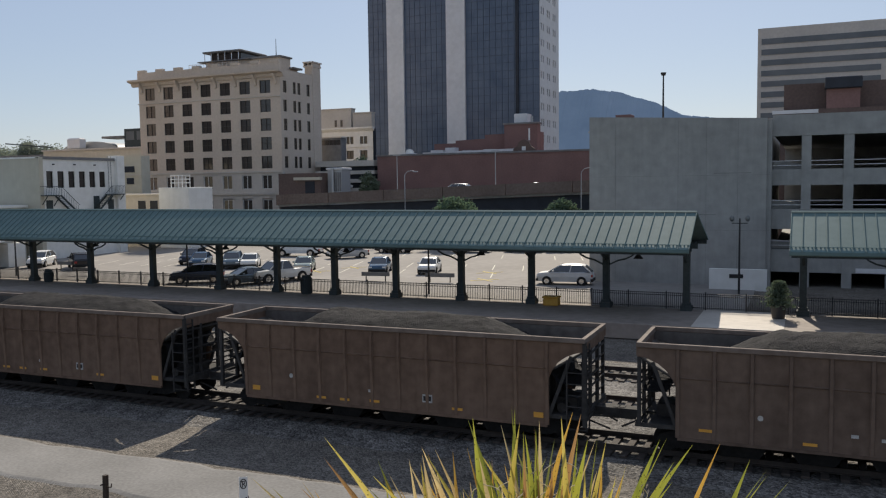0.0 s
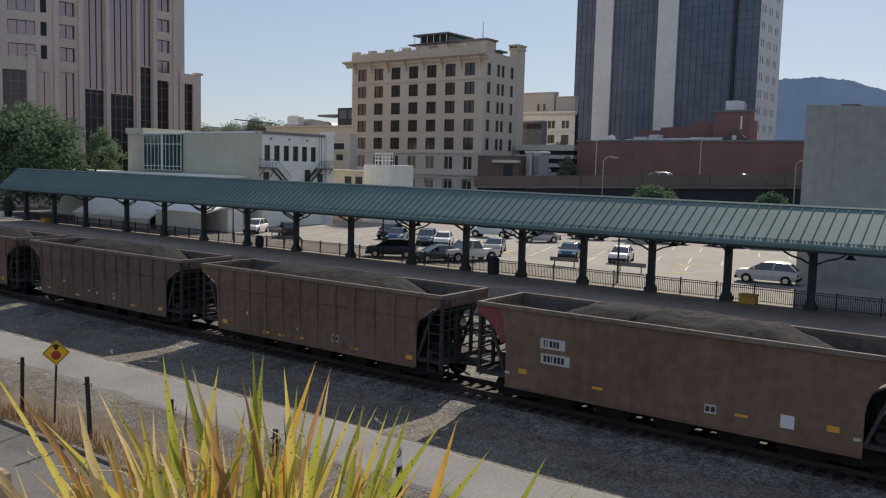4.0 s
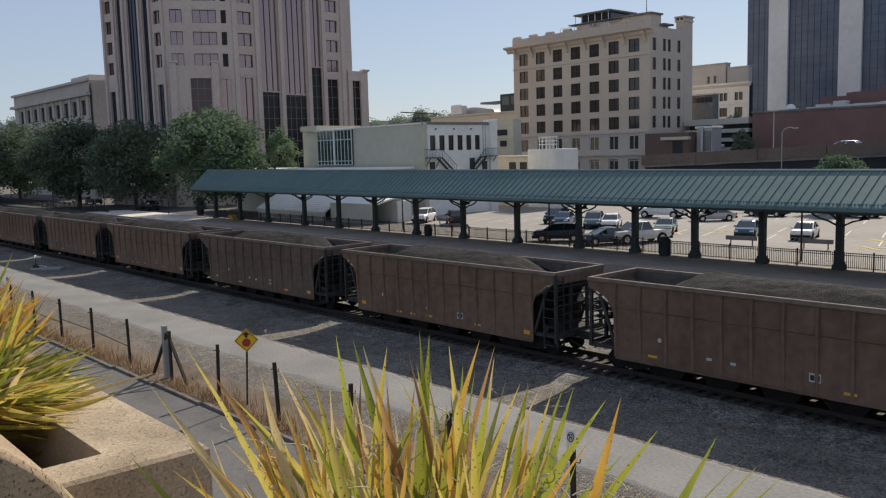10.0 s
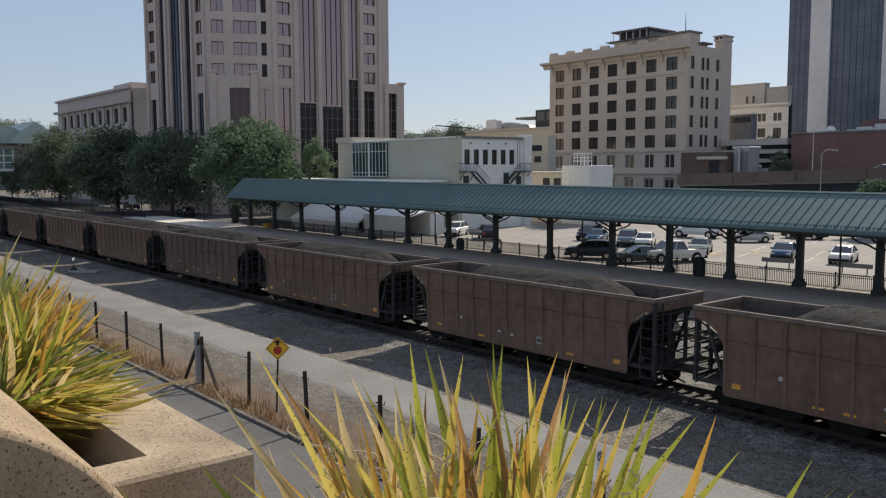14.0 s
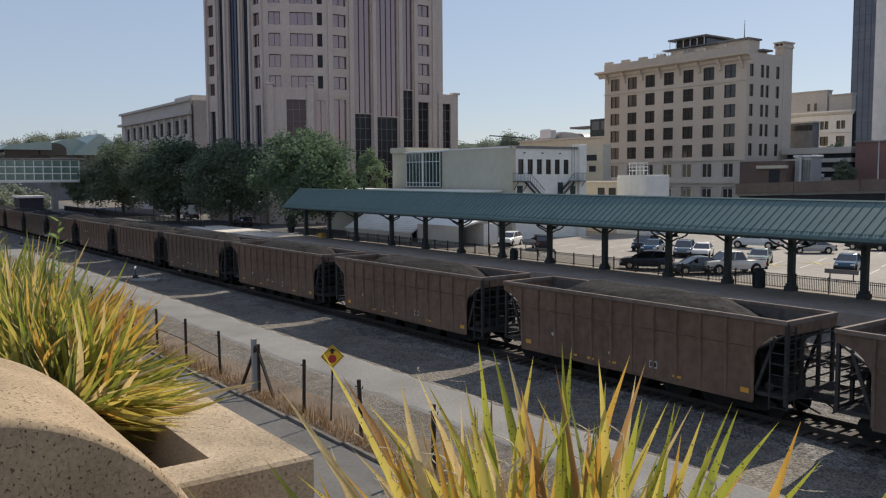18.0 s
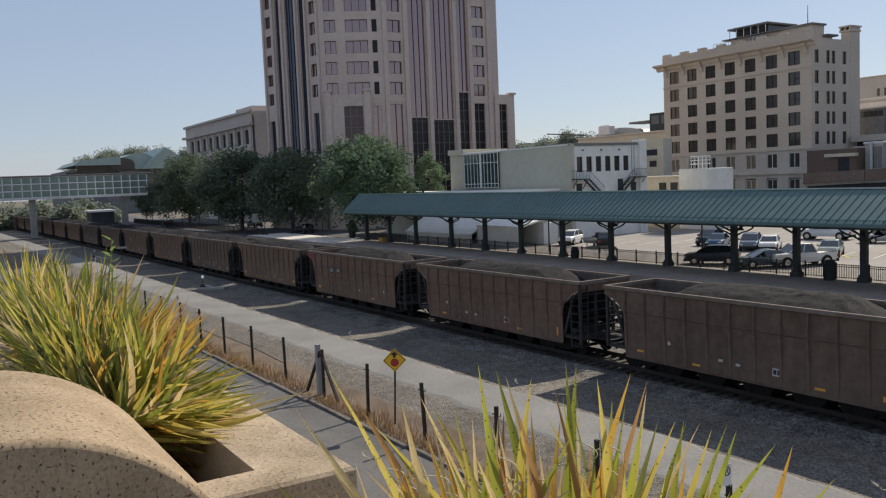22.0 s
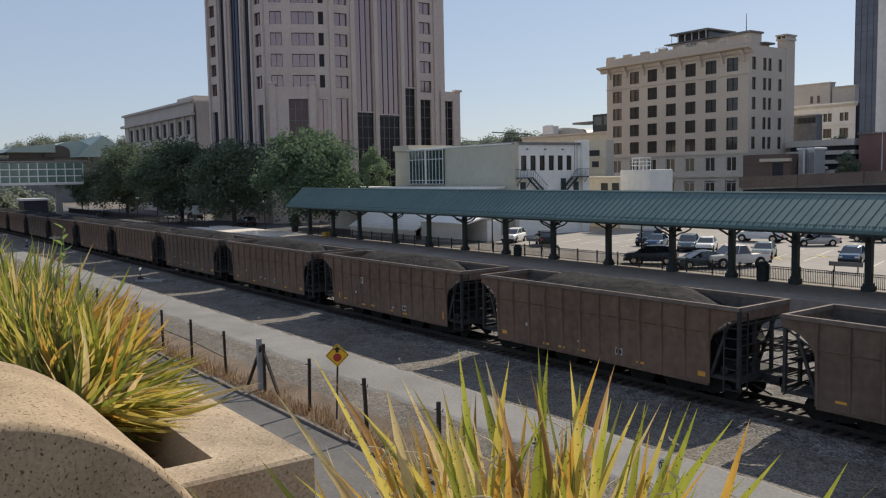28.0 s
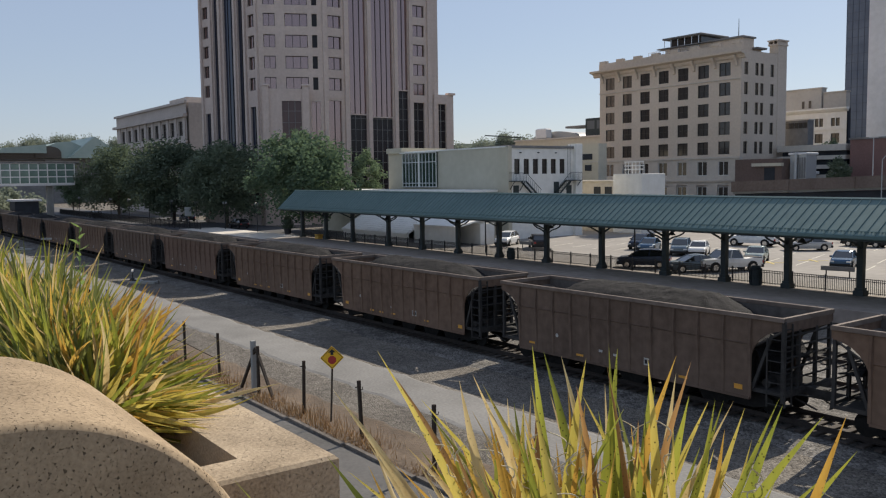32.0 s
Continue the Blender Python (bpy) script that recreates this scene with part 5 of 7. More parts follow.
# ---- terrace, planters and plants beside the camera ----
def leaf_material(name, base, tip, spots):
    """A thin leaf that lets light through, with lengthwise fibres and dark flecks."""
    m = bpy.data.materials.new(name)
    m.use_nodes = True
    n, l = m.node_tree.nodes, m.node_tree.links
    b, out = n["Principled BSDF"], n["Material Output"]
    b.inputs["Roughness"].default_value = 0.55
    b.inputs["Specular IOR Level"].default_value = 0.3
    co = n.new("ShaderNodeTexCoord")
    mp = n.new("ShaderNodeMapping")
    mp.inputs["Scale"].default_value = (60, 60, 5)
    l.new(co.outputs["Object"], mp.inputs["Vector"])
    fib = n.new("ShaderNodeTexNoise")
    fib.inputs["Scale"].default_value, fib.inputs["Detail"].default_value = 1.0, 3.0
    l.new(mp.outputs[0], fib.inputs["Vector"])
    broad = n.new("ShaderNodeTexNoise")
    broad.inputs["Scale"].default_value = 5.0
    l.new(co.outputs["Object"], broad.inputs["Vector"])
    oi = n.new("ShaderNodeObjectInfo")
    a1, a2 = n.new("ShaderNodeMath"), n.new("ShaderNodeMath")
    l.new(fib.outputs["Fac"], a1.inputs[0])
    l.new(broad.outputs["Fac"], a1.inputs[1])
    l.new(a1.outputs[0], a2.inputs[0])
    isl = n.new("ShaderNodeNewGeometry")
    both = n.new("ShaderNodeMath")
    both.operation = "MULTIPLY_ADD"
    both.inputs[1].default_value = 0.7
    half = n.new("ShaderNodeMath")
    half.operation = "MULTIPLY"
    half.inputs[1].default_value = 0.3
    l.new(oi.outputs["Random"], half.inputs[0])
    l.new(isl.outputs["Random Per Island"], both.inputs[0])
    l.new(half.outputs[0], both.inputs[2])
    l.new(both.outputs[0], a2.inputs[1])
    rg = n.new("ShaderNodeMapRange")
    rg.inputs["From Min"].default_value, rg.inputs["From Max"].default_value = 0.95, 1.85
    l.new(a2.outputs[0], rg.inputs["Value"])
    mx = n.new("ShaderNodeMix")
    mx.data_type = "RGBA"
    mx.inputs["A"].default_value, mx.inputs["B"].default_value = (*base, 1), (*tip, 1)
    l.new(rg.outputs[0], mx.inputs["Factor"])
    sp = n.new("ShaderNodeTexVoronoi")
    sp.inputs["Scale"].default_value = 130.0
    l.new(co.outputs["Object"], sp.inputs["Vector"])
    sr = n.new("ShaderNodeMapRange")
    sr.inputs["From Min"].default_value, sr.inputs["From Max"].default_value = 0.12, 0.23
    sr.inputs["To Min"].default_value, sr.inputs["To Max"].default_value = spots, 0.0
    l.new(sp.outputs["Distance"], sr.inputs["Value"])
    m2 = n.new("ShaderNodeMix")
    m2.data_type = "RGBA"
    m2.inputs["B"].default_value = (0.04, 0.03, 0.012, 1)
    l.new(sr.outputs[0], m2.inputs["Factor"])
    l.new(mx.outputs["Result"], m2.inputs["A"])
    l.new(m2.outputs["Result"], b.inputs["Base Color"])
    tr = n.new("ShaderNodeBsdfTranslucent")
    l.new(m2.outputs["Result"], tr.inputs["Color"])
    ms = n.new("ShaderNodeMixShader")
    ms.inputs[0].default_value = 0.42
    l.new(b.outputs[0], ms.inputs[1])
    l.new(tr.outputs[0], ms.inputs[2])
    l.new(ms.outputs[0], out.inputs["Surface"])
    return m


LEAF = {
    "g": leaf_material("yucca_green", (0.13, 0.17, 0.03), (0.38, 0.38, 0.06), 0.8),
    "y": leaf_material("yucca_yellow", (0.36, 0.31, 0.05), (0.64, 0.51, 0.13), 0.8),
    "d": leaf_material("yucca_deep_green", (0.085, 0.105, 0.035), (0.23, 0.245, 0.075), 0.0),
    "t": leaf_material("yucca_tan", (0.42, 0.28, 0.12), (0.70, 0.56, 0.28), 0.4),
    "b": leaf_material("yucca_brown", (0.19, 0.10, 0.04), (0.44, 0.25, 0.10), 0.5),
    "o": leaf_material("yucca_orange", (0.34, 0.17, 0.03), (0.66, 0.42, 0.09), 0.5),
}
M_THREAD = plain("leaf_thread", (0.50, 0.43, 0.29), 0.8)
rl = random.Random(21)


def blade(base, tip, width, bow=0.06, side=None, n=9, full=.35, arch=0.0):
    """A folded sword leaf from base to tip."""
    base, tip = Vector(base), Vector(tip)
    d = tip - base
    a_ = rl.gauss(0.75, .45)
    s = Vector(side) if side is not None else Vector((math.cos(a_), math.sin(a_), 0))
    s = (s - d.normalized() * s.dot(d.normalized())).normalized()
    out = d.cross(s).normalized()
    v, f = [], []
    sway = rl.gauss(0, .17)
    for i in range(n + 1):
        t = i / n
        p = base + d * t + out * bow * d.length * math.sin(math.pi * t) * .6 + (s * sway * d.length + Vector((d.x, d.y, 0)) * arch) * (t * t - t)
        w = width * .5 * (0.75 + 0.25 * t / full) if t < full else width * .5 * max(0.0, 1 - (t - full) / (1 - full)) ** .85
        v += [p - s * w, p - out * w * .35, p + s * w]
    for i in range(n):
        a = 3 * i
        f += [(a, a + 3, a + 4, a + 1), (a + 1, a + 4, a + 5, a + 2)]
    return Shape().add(v, f, True), s, out


def threads(shp, base, tip, s, out, k):
    """Curled fibres that peel off the margins."""
    sh = Shape()
    d = Vector(tip) - Vector(base)
    for _ in range(k):
        sd = rl.choice((-1, 1))
        i = rl.randrange(3, 8)
        p = Vector(shp.v[3 * i + 1 + sd]).lerp(Vector(shp.v[3 * i + 4 + sd]), rl.random())
        r = rl.uniform(.005, .012)
        pts = []
        a0 = rl.uniform(0, 6)
        for i in range(10):
            a = a0 + i * .55
            pts.append(p + (s * sd * (i * .002 + r * math.sin(a) - r * math.sin(a0)) + out * (r * math.cos(a) - r * math.cos(a0)) * .6 - d.normalized() * i * .003))
        for a, b in zip(pts, pts[1:]):
            sh.beam(a, b, .0013, .0013)
    return sh


terrace = Shape().box(-9, 4, -6, 1.25, -.7, 6.6)
setting("terrace", terrace, M_CONCRETE, "raised concrete terrace above the yard", "terrace")


def pitted(name, dark, light, hollow, edge, cells=60.0, deep=.006):
    """Weathered concrete with irregular pores of several sizes."""
    mt = paint(name, dark, light, 0.92, grain=85, stain=3.5, bump=.012, bump_scale=70, spec=.2)
    n, l = mt.node_tree.nodes, mt.node_tree.links
    b = n["Principled BSDF"]
    co = n.new("ShaderNodeTexCoord")
    pores = []
    for scale, low in ((cells, edge), (cells * 2.3, edge + .02)):
        tx = n.new("ShaderNodeTexNoise")
        tx.inputs["Scale"].default_value, tx.inputs["Detail"].default_value = scale, 1.5
        l.new(co.outputs["Object"], tx.inputs["Vector"])
        rg = n.new("ShaderNodeMapRange")
        rg.inputs["From Min"].default_value, rg.inputs["From Max"].default_value = low, low + .06
        rg.inputs["To Min"].default_value, rg.inputs["To Max"].default_value = 1.0, 0.0
        l.new(tx.outputs["Fac"], rg.inputs["Value"])
        pores.append(rg)
    mm = n.new("ShaderNodeMath")
    mm.operation = "MINIMUM"
    l.new(pores[0].outputs[0], mm.inputs[0])
    l.new(pores[1].outputs[0], mm.inputs[1])
    old = b.inputs["Normal"].links[0].from_node
    b2 = n.new("ShaderNodeBump")
    b2.inputs["Strength"].default_value, b2.inputs["Distance"].default_value = 1.0, deep
    l.new(mm.outputs[0], b2.inputs["Height"])
    l.new(old.outputs[0], b2.inputs["Normal"])
    l.new(b2.outputs[0], b.inputs["Normal"])
    col = b.inputs["Base Color"].links[0].from_socket
    dk = n.new("ShaderNodeMix")
    dk.data_type = "RGBA"
    dk.inputs["A"].default_value = (*hollow, 1)
    l.new(mm.outputs[0], dk.inputs["Factor"])
    l.new(col, dk.inputs["B"])
    l.new(dk.outputs["Result"], b.inputs["Base Color"])
    return mt


M_PIT = pitted("pitted_aggregate", (.21, .155, .098), (.42, .32, .212), (.135, .10, .066), .65, 95.0)
M_SLAB = pitted("weathered_slab", (.24, .185, .125), (.53, .42, .295), (.31, .245, .17), .65, 70.0, .005)


def planter():
    """A long aggregate-concrete planter with an open bed."""
    b = thing("long_planter", "tan exposed-aggregate concrete planter with an open bed", "planter")
    x0, x1, y0, y1, z0, z1 = -8.6, -2.6, 0.30, 1.30, 6.6, 7.25
    hx0, hx1, hy0, hy1 = -8.3, -2.79, 0.50, 1.0
    s = Shape()
    c = .012
    outer = [(x0, y0), (x1, y0), (x1, y1), (x0, y1)]
    oin = [(x0 + c, y0 + c), (x1 - c, y0 + c), (x1 - c, y1 - c), (x0 + c, y1 - c)]
    inner = [(hx0, hy0), (hx1, hy0), (hx1, hy1), (hx0, hy1)]
    v = [(*p, z0) for p in outer] + [(*p, z1 - c) for p in outer] + [(*p, z1) for p in oin] + [(*p, z1) for p in inner] + [(*p, z1 - .35) for p in inner]
    f = []
    for k in range(4):
        j = (k + 1) % 4
        f += [(k, j, 4 + j, 4 + k), (4 + k, 4 + j, 8 + j, 8 + k), (8 + k, 8 + j, 12 + j, 12 + k), (12 + k, 12 + j, 16 + j, 16 + k)]
    s.add(v, f)
    part("trough", s, M_SLAB, b)
    soil = Shape()
    n, mrows = 60, 6
    vv, ff = [], []
    for i in range(n + 1):
        for j in range(mrows + 1):
            x, y = hx0 + (hx1 - hx0) * i / n, hy0 + (hy1 - hy0) * j / mrows
            vv.append((x, y, 7.0 + .05 * noise.noise(Vector((x * 6, y * 6, 0)))))
    for i in range(n):
        for j in range(mrows):
            a = i * (mrows + 1) + j
            ff.append((a, a + mrows + 1, a + mrows + 2, a + 1))
    part("soil", soil.add(vv, ff), paint("planter_soil", (0.02, 0.014, 0.01), (0.08, 0.055, 0.035), .95, grain=30, stain=4, bump=.02, bump_scale=40), b)


planter()
bits = Shape()
for i in range(150):
    x, y, a = rl.uniform(-3.6, -2.82), rl.uniform(.52, .98), rl.uniform(0, 6.3)
    sh, _, _ = blade((x, y, 7.04 + rl.uniform(0, .05)), (x + .12 * math.cos(a), y + .08 * math.sin(a), 7.05 + rl.uniform(0, .08)), .012, .1)
    bits.add(sh.v, sh.f, True)
tagged(new("dead_leaf_litter", bits.mesh("dead_leaf_litter", LEAF["b"], flip=False)), "dead brown leaf litter on the planter soil", "leaf litter", kind="stuff")

# rounded wall end beside the planter
prof = [(-1.4, 6.6), (-1.4, 7.71), (-.2, 7.71)]
for i in range(19):
    a = radians(90 - 5 * i)
    prof.append((.16 + .60 * math.cos(a), 7.10 + .61 * math.sin(a)))
prof += [(.76, 6.6)]
dr = Shape()
cc = .018
rings = [(-2.9, 0), (-2.0 - cc, 0), (-2.0 - cc * .3, cc * .3), (-2.0, cc)]
vv, ff = [], []
for x, sh in rings:
    for k, (y, z) in enumerate(prof):
        cy, cz = .0, 7.0
        d = Vector((y - cy, z - cz))
        q = d * (1 - sh / max(d.length, .01)) if 0 < k < len(prof) - 1 else d
        vv.append((x, cy + q.x, cz + q.y))
m = len(prof)
for r in range(len(rings) - 1):
    for k in range(m - 1):
        ff.append((r * m + k, r * m + k + 1, (r + 1) * m + k + 1, (r + 1) * m + k))
dr.add(vv, ff, True)
dr.add([vv[k] for k in range(m)], [tuple(range(m))])
dr.add([vv[(len(rings) - 1) * m + k] for k in range(m)], [tuple(reversed(range(m)))])


solid("rounded_wall_end", dr, M_PIT, "tan pitted aggregate concrete wall end with a rounded shoulder", "wall")
fp = Shape().box(-2.3, 1.6, .42, 1.24, 6.6, 6.95)
solid("front_planter", fp, M_SLAB, "low aggregate concrete planter under the yucca", "planter")

TIPS = [(-1.34, .60, 7.85, "t"), (-1.17, .59, 7.95, "y"), (-1.21, .65, 7.89, "b"), (-1.09, .62, 7.88, "y"), (-.99, .62, 7.93, "t"), (-1.01, .66, 7.93, "t"),
        (-1.01, .68, 7.91, "y"), (-.93, .66, 7.86, "t"), (-.79, .58, 7.97, "y"), (-.93, .71, 7.98, "g"), (-.96, .76, 7.96, "g"), (-.88, .72, 7.97, "t"),
        (-.85, .74, 7.97, "y"), (-.83, .70, 7.94, "b"), (-.83, .76, 7.96, "b"), (-.86, .80, 7.93, "g"), (-.90, .84, 7.97, "g"), (-1.18, .50, 7.79, "g"), (-1.57, .50, 7.64, "g")]
TIPS += [(-.90, .86, 7.96, "g"), (-.79, .80, 7.97, "y"), (-.78, .85, 7.97, "o"), (-.77, .87, 7.96, "b"), (-.75, .84, 7.92, "g"), (-.87, .90, 7.91, "g"),
         (-.75, .92, 7.90, "g"), (-.69, .90, 7.86, "y"), (-.60, .82, 7.95, "g"), (-.62, .86, 7.93, "g"), (-.56, .85, 7.93, "g"), (-.51, .81, 7.95, "o"),
         (-.61, .95, 7.82, "g"), (-.62, 1.05, 7.83, "g"), (-.47, .95, 7.88, "g"), (-.44, .97, 7.86, "g"), (-.44, 1.0, 7.84, "g"), (-.40, .98, 7.84, "g"), (-.30, .95, 7.82, "g")]
CROWN = Vector((-.86, .80, 7.27))


def yucca(name, label, crown, leaves, full, arch=0.0):
    b = thing(name, label, "plant", "yuccas")
    part("crown", Shape().ball(crown, .14, .10, .12).tube((crown[0], crown[1], 6.9), tuple(crown), .07, .09, 10), LEAF["b"], b)
    rest = {}
    step = max(1, -(-len(leaves) // 300))
    for i, (base, tip, col, w, k) in enumerate(leaves):
        shp, s, out = blade(base, tip, w, rl.uniform(-.05, .05), full=full, arch=arch)
        if i % step:
            rest.setdefault(col, Shape()).add(shp.v, shp.f, True)
            continue
        lf = part("leaf", shp, LEAF[col], b)
        if k:
            tagged(part("threads", threads(shp, base, tip, s, out, k), M_THREAD, lf), kind="stuff")
    for col, shp in rest.items():
        tagged(part("foliage", shp.mesh("foliage", LEAF[col], flip=False), LEAF[col], b), kind="stuff")
    return b


leaves = []
for x, y, z, c in TIPS:
    tip = Vector((x, y, z))
    base = CROWN + (tip - CROWN) * .06 + Vector((rl.uniform(-.06, .06) + (x - CROWN.x) * .16, rl.uniform(-.04, .04), -.12))
    leaves.append((base, tip, c, rl.uniform(.021, .027), rl.randrange(8, 14)))
for i in range(175):
    u = rl.gauss(-.05, .26)
    tip = Vector((CROWN.x + u, .79 + rl.uniform(-.2, .2), 7.91 - .34 * abs(u) ** 1.25 - abs(rl.gauss(0, .075))))
    base = CROWN + (tip - CROWN) * .06 + Vector((rl.uniform(-.08, .08) + u * .16, rl.uniform(-.06, .06), -.12))
    leaves.append((base, tip, rl.choice("totyttboygt" if u < -.12 else "gggogyytgdtbo"), rl.uniform(.016, .023), rl.randrange(1, 5)))
yucca("yucca", "tall yellow-green yucca with spotted blades and curling threads", CROWN, leaves, .68, .6)

leaves = []


def droop(cx, cy, z, count):
    """Yellowed leaves that lie over the slab's edge."""
    for i in range(count):
        az = rl.uniform(.1, 1.6)
        el = radians(rl.uniform(-12, 22))
        d = Vector((math.cos(az) * math.cos(el), math.sin(az) * math.cos(el) * .8, math.sin(el)))
        base = Vector((cx + rl.gauss(0, .06), cy + rl.gauss(0, .07), z + rl.uniform(.02, .12)))
        leaves.append((base, base + d * rl.uniform(.4, .6), rl.choice("ytyytggto"), rl.uniform(.026, .04), 0))


def rosette(cx, cy, z, count, reach):
    for i in range(count):
        az = rl.uniform(0, 2 * math.pi)
        el = radians(rl.triangular(8, 88, 60)) if rl.random() < .82 else radians(rl.uniform(-25, 15))
        ln = rl.uniform(.66, 1.0) * reach * (1.0 if el > .3 else .9)
        d = Vector((math.cos(az) * math.cos(el), math.sin(az) * math.cos(el) * .9, math.sin(el)))
        base = Vector((cx + rl.gauss(0, .12), cy + rl.gauss(0, .07), z + rl.uniform(-.02, .12)))
        if el < .25:
            c = rl.choice("yyytgydyo")
        elif d.x > .3:
            c = rl.choice("dgoytotgdotydg")
        else:
            c = rl.choice("ddgdggtdyytdgy")
        leaves.append((base + d * .04, base + d * ln, c, rl.uniform(.021, .034), 0))


rosette(-3.82, .74, 7.18, 330, .54)
rosette(-4.2, .72, 7.20, 300, .64)
rosette(-4.65, .74, 7.20, 260, .70)
rosette(-5.3, .74, 7.20, 200, .70)
rosette(-6.1, .74, 7.20, 170, .72)
rosette(-7.1, .74, 7.20, 130, .72)
def fan(cx, cy, z, count, low, high, colours, reach):
    """Leaves that lean out of the clump towards its open end."""
    for i in range(count):
        az, el = rl.gauss(1.2, .38), radians(rl.uniform(low, high))
        d = Vector((math.cos(az) * math.cos(el), math.sin(az) * math.cos(el), math.sin(el)))
        base = Vector((cx + rl.gauss(0, .07), cy + rl.gauss(0, .08), z + rl.uniform(0, .1)))
        leaves.append((base, base + d * reach * rl.uniform(.78, 1.0), rl.choice(colours), rl.uniform(.019, .03), 0))


fan(-4.08, .78, 7.24, 85, 36, 62, "oobtooyooo", .55)
fan(-3.80, .78, 7.22, 75, 10, 34, "gydgyogdyy", .50)
fan(-3.58, .78, 7.22, 75, -6, 12, "yyytyyyogy", .50)
droop(-3.62, .74, 7.20, 50)
yucca("yucca_clump", "dense yellow-edged yucca clump spilling over its planter", (-3.75, .76, 7.15), leaves, .4)

# a weed sprig that stands above the clump
M_WEED = leaf_material("weed_leaf", (0.10, 0.17, 0.05), (0.26, 0.36, 0.12), 0.0)
w = thing("weed_sprig", "thin green weed sprig with paired oval leaves", "plant")
stem = Shape().tube((-4.2, .8, 7.1), (-4.22, .84, 8.02), .005, .002, 6)
part("stem", stem, M_WEED, w)
for i in range(11):
    z = 7.75 + i * .027
    a = i * 2.4
    d = Vector((math.cos(a), math.sin(a), .5)).normalized()
    p0 = Vector((-4.215, .835, z))
    sh, _, _ = blade(p0, p0 + d * .055, .016, .1)
    part("leaf", sh, M_WEED, w)

# ---- path kerb, fence and sign ----
FY, FT = 14.85, 0.032  # the fence line: y = FY + FT x


def fence_y(x):
    return FY + FT * x


M_KERB = paint("weathered_kerb", (.10, .085, .07), (.22, .19, .16), .95, grain=5, stain=.8, bump=.01)
k = Shape()
for i in range(56):
    x = -200 + i * 4.0
    y = 13.85 + .028 * x
    k.prism([(x + .02, G0 - .1), (x + 3.98, G0 - .1), (x + 3.98, G0 + .05), (x + .02, G0 + .05)], y + .07, y + .22)
setting("kerb", k, M_KERB, "low concrete kerb in lengths along the footpath", "kerb")

fence = thing("chain_link_fence", "rusty steel post fence with sagging chain link wire", "fence")
post_me = Shape().box(-.05, .05, -.05, .05, 0, 2.0).box(-.012, .012, -.16, .0, 1.78, 1.81).mesh("post", M_POST)
hook_me = Shape().beam((0, 0, 0), (.14, 0, .0), .02, .02).beam((.14, 0, 0), (.16, 0, .1), .02, .02).mesh("hook", M_POST)
FENCE_X = [-60.5, -56.4, -52.2, -48.3, -44.3, -40.2, -36.1, -28.3, -24.25, -20.2, -16.0, -11.9, -7.8, -3.7, .4, 4.5, 8.6]
for x in FENCE_X:
    p = part("post", post_me, M_POST, fence, at=pose(x, fence_y(x), G0, rl.uniform(-1.5, 1.5), rl.uniform(-1.5, 1.5), rl.uniform(-8, 8)))
    part("hook", hook_me, M_POST, p, at=(.04, 0, 1.72))
cx = -32.3
part("post", Shape().box(-.09, .09, -.09, .09, 0, 2.15), M_CONCRETE, fence, "pale grey corner post", at=(cx - .25, fence_y(cx), G0))
part("post", post_me, M_POST, fence, at=pose(cx + .2, fence_y(cx), G0))
for s in (-1, 1):
    part("brace", Shape().beam((cx, fence_y(cx), G0 + 1.9), (cx + s * 1.35, fence_y(cx) + s * .1, G0), .1, .1), M_POST, fence)
xs = [-60.5, -56.4, -52.2, -48.3, -44.3, -40.2, -36.1]
for a, b in zip(xs, xs[1:]):
    rail = Shape().beam((a, fence_y(a), G0 + .95 + rl.uniform(-.15, .1)), (b, fence_y(b), G0 + .9 + rl.uniform(-.15, .1)), .03, .03)
    part("loose_rail", rail, M_POST, fence)
mesh = Shape()
H_ = 1.55
x = -62.0
while x < 9:
    for dx in (H_, -H_):
        a, c = x, x + dx
        w_ = .0035
        y0, y1 = fence_y(a) + .06, fence_y(c) + .06
        mesh.add([(a - w_, y0, G0 + .05), (a + w_, y0, G0 + .05), (c + w_, y1, G0 + .05 + H_), (c - w_, y1, G0 + .05 + H_)], [(0, 1, 2, 3)])
    x += .085
M_WIRE = plain("dull_wire", (0.20, 0.185, 0.165), 0.7, 0.3)
tagged(part("chain_link", mesh.mesh("chain_link", M_WIRE, flip=False), M_WIRE, fence), kind="stuff")

for x, y in ((-76.2, 21.4), (-126.0, 20.5)):
    b = thing("switch_stand", "low track switch stand on two pale ties beside the rails", "switch stand", "switch stands", at=pose(x, y, -.66, 0, 0, 44))
    for dy in (-.28, .28):
        part("tie", Shape().slab(-.3, 2.3, dy - .12, dy + .12, -.05, .15, .02), M_CONCRETE, b, "pale weathered tie")
    part("base", Shape().prism([(-.22, .15), (.22, .15), (.12, .42), (-.12, .42)], -.2, .2), M_UNDER, b)
    part("mast", Shape().tube((0, 0, .4), (0, 0, 1.15), .035, n=8), M_UNDER, b)
    part("target", Shape().slab(-.03, .03, -.15, .15, .95, 1.2, .01), M_WHITEPAINT, b, "small white target plate")
    part("throw_lever", Shape().beam((.1, 0, .34), (.85, .18, .2), .05, .04), M_WHITEPAINT, b, "white throw lever")
b = thing("track_board", "wide grey board on a thin post beside the track", "sign", at=pose(-112.0, 21.4, -.62, 0, 0, 70))
part("post", Shape().tube((0, 0, -.1), (0, 0, 2.1), .04, n=8), M_POST, b)
part("plate", Shape().slab(-.62, .62, -.03, -.001, 1.95, 2.2, .01), M_CONCRETE, b)

